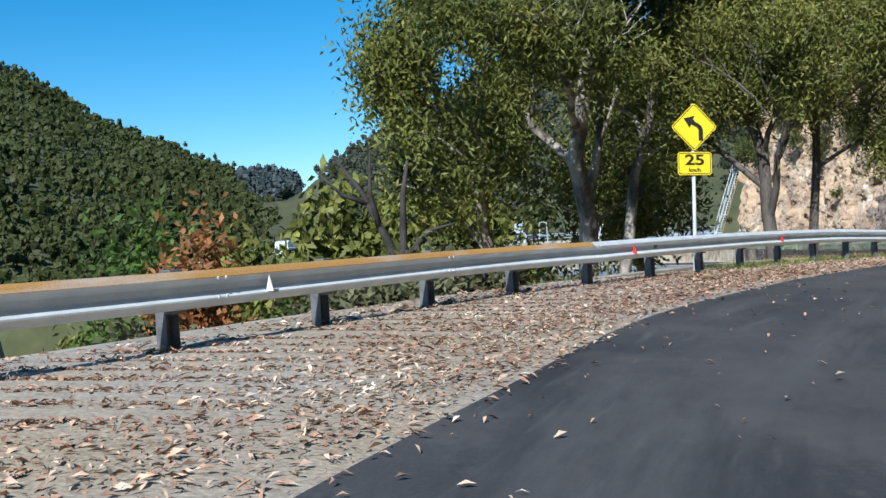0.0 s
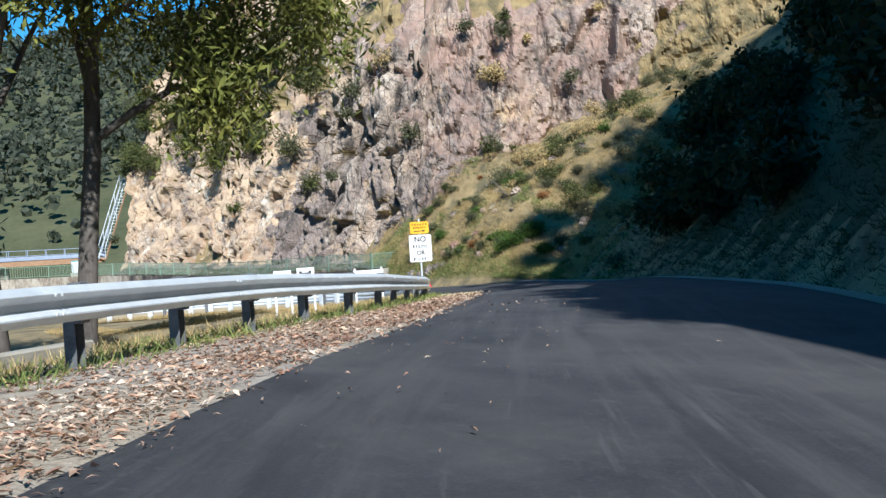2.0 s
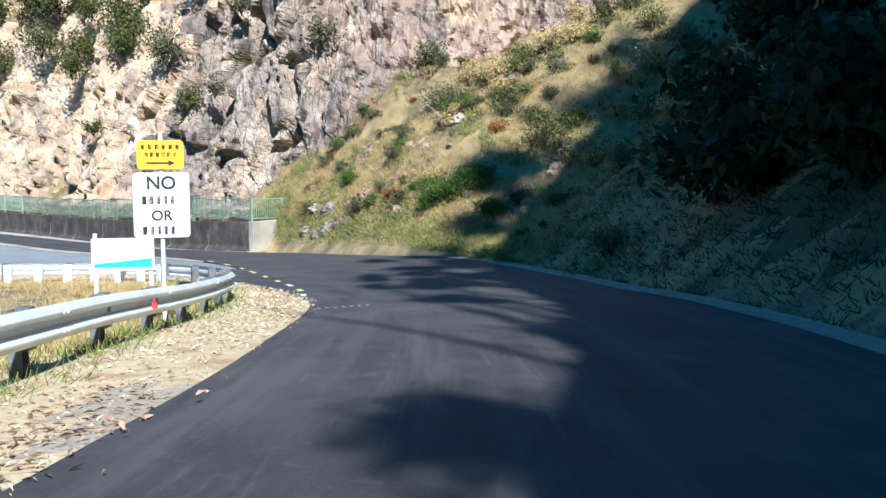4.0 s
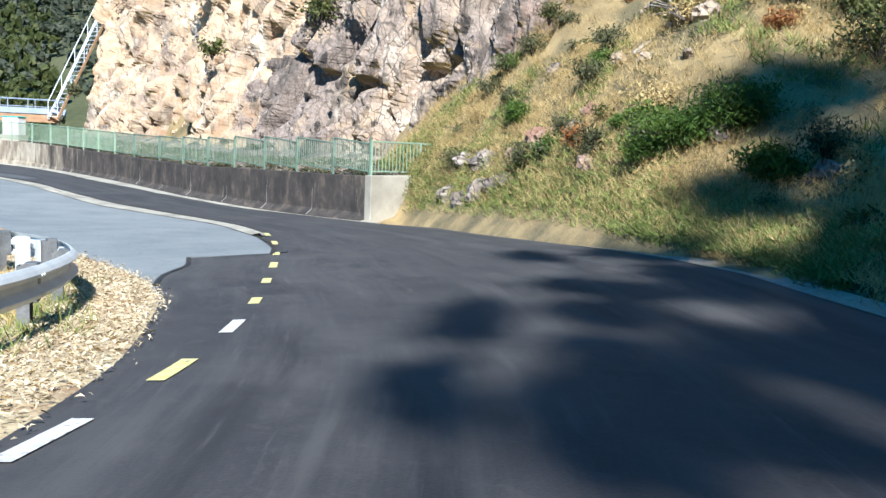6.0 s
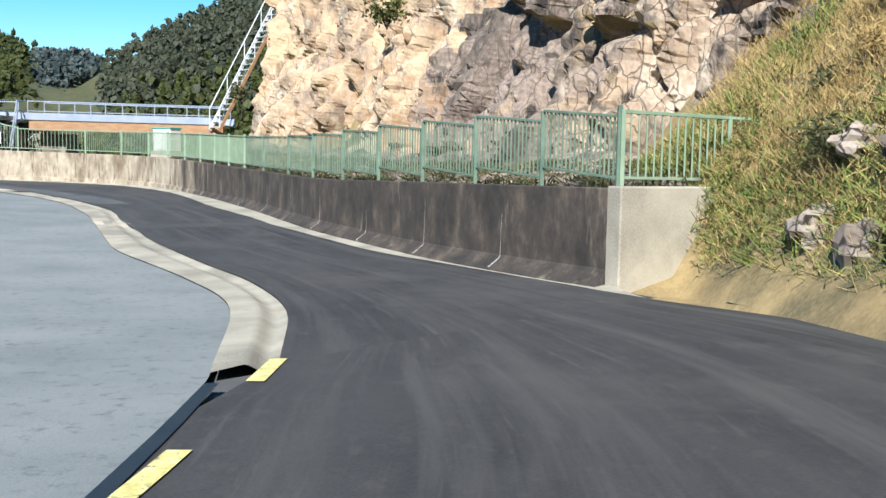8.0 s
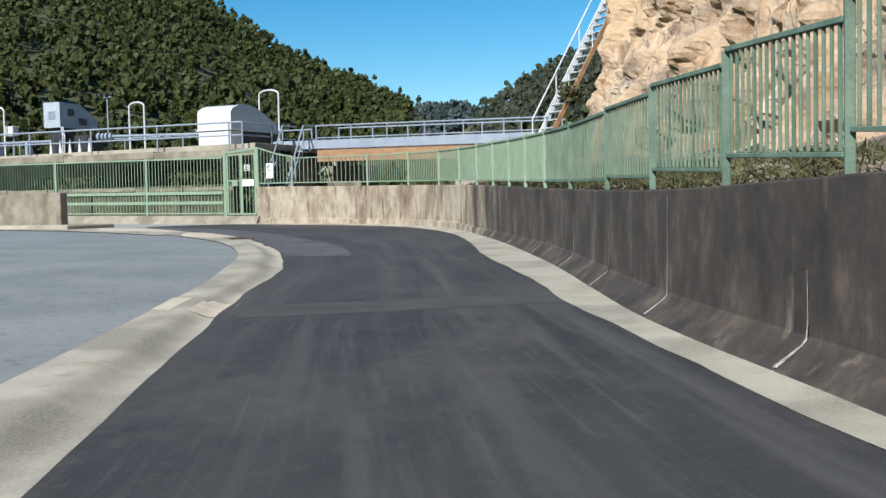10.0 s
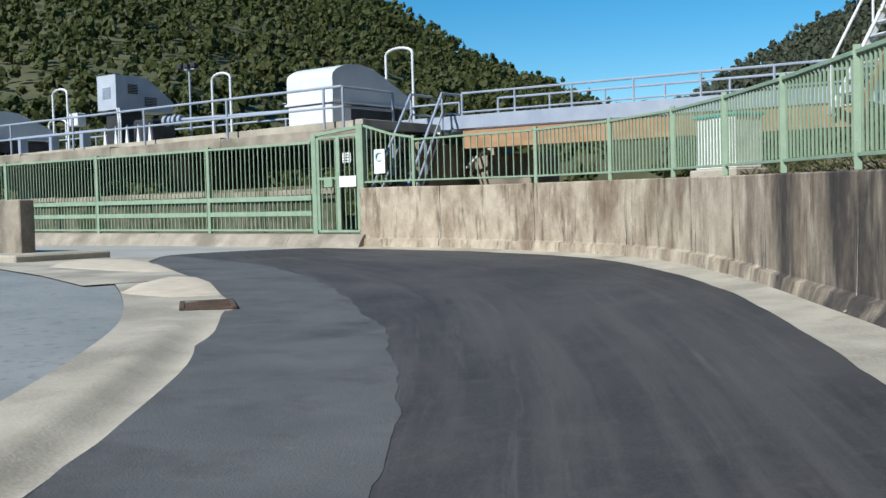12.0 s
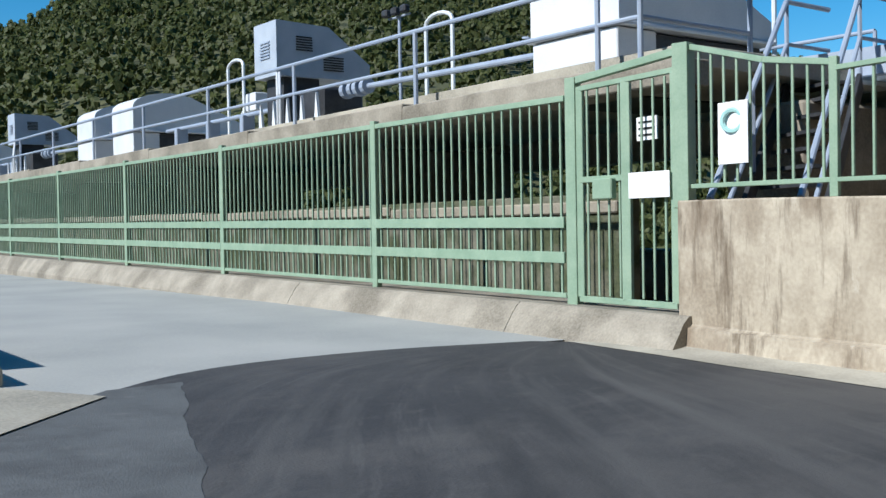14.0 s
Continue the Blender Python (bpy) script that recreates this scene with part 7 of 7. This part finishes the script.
tufts("dry_grass", np.c_[g_[:, 0], g_[:, 1], np.minimum(g_[:, 2], terrain(g_[:, 0], g_[:, 1]))], "yellowing grass behind the guardrail", STRAW, 0.24, 9, 0.014)
i = rng.integers(120, len(RAIL) - 50, 900)
x, y = RAIL[i, 0] - 0.1 + rng.normal(size=900) * 0.25, RAIL[i, 1] + rng.normal(size=900) * 0.25
tufts("green_grass", np.c_[x, y, ground(x, y)], "green grass tufts round the guardrail posts", GRASSG, 0.2, 10, 0.015)
m = 7000
y = 62 - rng.uniform(0, 1, m) ** 1.3 * 24
i = np.array([int(np.argmin(np.abs(VERGE_EDGE[:100, 1] - b))) for b in y])
x = VERGE_EDGE[i, 0] - 0.15 - rng.uniform(0, 1, m) ** 1.2 * np.interp(y, [38, 50, 62], [2.0, 2.0, 1.6])
tufts("dry_grass", np.c_[x, y, ground(x, y) + 0.02], "short dry grass on the verge nose", STRAW, 0.17, 6, 0.016, 1.1)
# grass ledge behind the parapet
i = rng.integers(0, int(np.argmax(WALL[:, 1] > 100.5)), 1500)
dn = rng.uniform(0.4, 2.6, 1500)
x, y = WALL[i, 0] + dn * 0.92, WALL[i, 1] + dn * 0.35
tufts("dry_grass", np.c_[x, y, WALL[i, 2] - 0.25 + 0.25 * dn], "dry grass on the ledge behind the parapet", SCRUB, 0.16, 8, 0.03, 0.9)
ledge = []
for k in range(0, int(np.argmax(WALL[:, 1] > 101.5)), 4):
    p = WALL[k]
    ledge.append([(p[0] + o * 0.93, p[1] + o * 0.35, p[2] - 0.3 + 0.24 * o + 0.1 * math.sin(k * 0.7 + o * 3)) for o in (0.25, 0.8, 1.4, 2.0, 2.8, 3.8)])
structure("ground_ledge", Shape().sheet(ledge), ROCK, "rubble and grass ledge between parapet and cliff", True)

# leaf litter on the verge and scattered over the road
def litter(name, x, y, size, label, lift=0.02, material=LITTER):
    n = len(x)
    r = np.random.default_rng(n)
    c = np.c_[x, y, ground(x, y) + lift + np.abs(r.normal(size=n)) * 0.02]
    a = r.uniform(0, 6.28, n)
    L = size * r.uniform(0.5, 1.6, n)
    W = L * r.uniform(0.12, 0.4, n)
    d = np.c_[np.cos(a), np.sin(a), r.normal(size=n) * 0.22] * (L / 2)[:, None]
    w = np.c_[-np.sin(a), np.cos(a), r.normal(size=n) * 0.35] * (W / 2)[:, None]
    ob = quads(name, np.stack([c - d, c - w + (0, 0, 0.012), c + d, c + w + (0, 0, 0.012)], 1), material)
    return tagged(ob, label, "leaf litter", "", "stuff")


m = 56000
i = np.minimum((rng.beta(1.2, 1.5, m) * 112 + 6).astype(int), len(VERGE_EDGE) - 2)
u = rng.beta(1.3, 1.8, m) * 1.3
j = np.array([int(np.argmin(np.abs(RAIL[:240, 1] - q))) for q in VERGE_EDGE[:, 1]])
ex, ey = VERGE_EDGE[i, 0] + rng.normal(size=m) * 0.12, VERGE_EDGE[i, 1] + rng.uniform(-0.3, 0.3, m)
x, y = ex + (RAIL[j[i], 0] - ex) * u, ey + (RAIL[j[i], 1] - ey) * u
litter("leaf_litter", x, y, 0.068, "fallen russet gum leaves and bark strips on the verge")
m = 17000
ty = 63 - rng.beta(1.0, 1.6, m) * 27
i = np.array([int(np.argmin(np.abs(VERGE_EDGE[:190, 1] - q))) for q in ty])
k = np.array([int(np.argmin(np.abs(RAIL[:330, 1] - q))) for q in ty])
u = rng.beta(1.1, 1.4, m)
x, y = VERGE_EDGE[i, 0] + (RAIL[k, 0] - VERGE_EDGE[i, 0]) * u + rng.normal(size=m) * 0.08, ty
litter("leaf_litter", x, y, 0.055, "pale straw, bark chips and dry leaves on the verge nose", 0.03, CHIPS)
m = 420
i = rng.integers(8, 105, m)
x = VERGE_EDGE[i, 0] + np.abs(rng.normal(size=m)) * 1.5
litter("leaf_litter", x, VERGE_EDGE[i, 1] + rng.normal(size=m), 0.06, "stray leaves and grit on the asphalt", 0.022)


# ---- wooded hills ----
def crown(r, n, size, lumps):
    """One far crown: small shaded lobes inside ragged leaf masses that lean every way."""
    lobes = r.normal(size=(lumps, 3)) * (0.27, 0.27, 0.19) + (0, 0, 0.60)
    rad = r.uniform(0.10, 0.19, lumps)
    out_q = []
    for c, q in zip(lobes, rad):
        turn = np.linalg.qr(r.normal(size=(3, 3)))[0] * q
        v = {s: c + (np.array(s) * r.uniform(0.45, 0.75)) @ turn for s in itertools.product((-1, 1), repeat=3)}
        for i, j, k in ((0, 1, 2), (1, 2, 0), (2, 0, 1)):
            for e in (-1, 1):
                face = []
                for a, b in ((-1, -1), (1, -1), (1, 1), (-1, 1)):
                    p = [0, 0, 0]
                    p[i], p[j], p[k] = a, b, e
                    face.append(v[tuple(p)])
                out_q.append(face)
    k = r.integers(0, lumps, n)
    out = r.normal(size=(n, 3)) + (0, 0, 0.3)
    out /= np.linalg.norm(out, axis=1)[:, None]
    c = lobes[k] + out * (rad[k] * r.uniform(0.7, 1.3, n))[:, None]
    out += r.normal(size=(n, 3)) * 0.28 + (-0.1, -0.25, 0.25)
    a = np.cross(out, r.normal(size=(n, 3)))
    a /= np.linalg.norm(a, axis=1)[:, None]
    w = np.cross(out, a)
    w /= np.linalg.norm(w, axis=1)[:, None]
    s = (size * r.uniform(0.4, 1.2, n) / 2)[:, None]
    ends = [p * s * r.uniform(0.5, 1.2, (n, 1)) for p in (a, w, a, w)]
    return np.concatenate([np.array(out_q), np.stack([c - ends[0], c - ends[1], c + ends[2], c + ends[3]], 1)])


templ = [crown(np.random.default_rng(900 + k), 76, 0.15, 6) for k in range(9)]
templ_far = [crown(np.random.default_rng(950 + k), 40, 0.19, 4) for k in range(9)]
templ_coarse = [crown(np.random.default_rng(980 + k), 18, 0.25, 3) for k in range(9)]


def forest(name, x, y, size, material, label):
    r = np.random.default_rng(len(x))
    z = terrain(x, y)
    out = []
    for k in range(len(x)):
        a, s = r.uniform(0, 6.28), size[k]
        t = (templ_coarse if material is not FOREST or x[k] < -150 else templ if math.hypot(x[k] - 25, y[k] - 70) < 190 else templ_coarse if math.hypot(x[k] - 25, y[k] - 70) > 520 else templ_far)[k % 9]
        ca, sa = math.cos(a), math.sin(a)
        q = np.stack([t[..., 0] * ca - t[..., 1] * sa, t[..., 0] * sa + t[..., 1] * ca, t[..., 2] * r.uniform(0.95, 1.35)], -1) * s
        out.append(q + (x[k], y[k], z[k] - 0.15 * s))
    ob = quads(name, np.concatenate(out), material)
    return tagged(ob, label, "forest", "", "stuff")


def scatter(n, r0, r1, y0, y1, power=0.5):
    r = rng.uniform(0, 1, n) ** power * (r1 - r0) + r0
    a = np.radians(rng.uniform(y0, y1, n))
    return 25 - r * np.sin(a), 70 + r * np.cos(a)


x, y = scatter(7400, 100, 870, 15.9, 78, 0.66)
forest("hill_forest", x, y, np.interp(np.hypot(x - 25, y - 70), [100, 400, 850], [6.0, 9.5, 14.0]) * rng.uniform(0.6, 1.15, len(x)), FOREST, "dense dark green eucalypt forest on the hillside")
x, y = scatter(1300, 96, 270, 15.9, 80, 0.7)
forest("hill_forest", x, y, rng.uniform(4.0, 8.0, len(x)), FOREST, "green eucalypts on the lower hillside")
x, y = scatter(750, 95, 330, 1, 17, 0.7)
forest("hill_forest", x, y, rng.uniform(5.0, 9.0, len(x)), FOREST, "green eucalypts in the mouth of the valley")
x, y = scatter(2600, 190, 575, -22, 11.6)
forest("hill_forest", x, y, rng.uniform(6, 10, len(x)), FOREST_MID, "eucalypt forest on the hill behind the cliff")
x, y = scatter(1400, 60, 330, 30, 110, 0.8)
keep = (y < 96) & ((x < -14) | (y < 50)) & (y < 200) & ((x < -12))
forest("valley_forest", x[keep], y[keep], rng.uniform(5, 9, keep.sum()), FOREST, "green eucalypt forest in the valley below the road")
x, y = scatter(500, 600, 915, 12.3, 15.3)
forest("far_forest", x, y, rng.uniform(10, 18, len(x)), FOREST_FAR, "forest on the far ridge, haze painted into its green")
x, y = scatter(500, 62, 120, -8, 75)
keep = (y > 138 - 0.2 * (x - 11))
forest("lake_forest", x[keep], y[keep], rng.uniform(3, 6, keep.sum()), FOREST, "bushes and small trees beyond the dam")

# gum trees on the slope between the guardrail and the dam
first_gum = gum_tree("gum_tree", -6.0, 50.0, float(terrain(-6.0, 50.0)) - 0.3, 8.5, 3.4, 77, "rounded green gum tree on the slope below the road", 2300, (0, 0), BARK_DARK, first=0.15, trunk_r=0.14, deep=2, leaf=(0.58, 0.27), clump=0.6, group="gum trees on the slope below the road")
base_inv = first_gum.matrix_basis.inverted()
for k in range(30):
    x, y = (rng.uniform(-14, 3), rng.uniform(44, 60)) if k < 17 else (rng.uniform(-44, -10), rng.uniform(40, 66))
    m = Matrix.Translation((x, y, float(terrain(x, y)) - 0.3)) @ Matrix.Rotation(rng.uniform(0, 6.28), 4, "Z") @ Matrix.Scale(rng.uniform(0.75, 1.15), 4)
    copy_thing(first_gum, m)
for x, y, s in ((-8.6, 47.0, 1.2), (-6.8, 49.5, 1.3), (-5.0, 46.5, 1.2), (-10.4, 50.5, 1.3), (-3.4, 52.0, 1.25), (-12.2, 47.0, 1.2), (-7.6, 54.0, 1.35)):
    copy_thing(first_gum, Matrix.Translation((x, y, float(terrain(x, y)) - 0.3)) @ Matrix.Rotation(x * 3, 4, "Z") @ Matrix.Scale(s, 4))
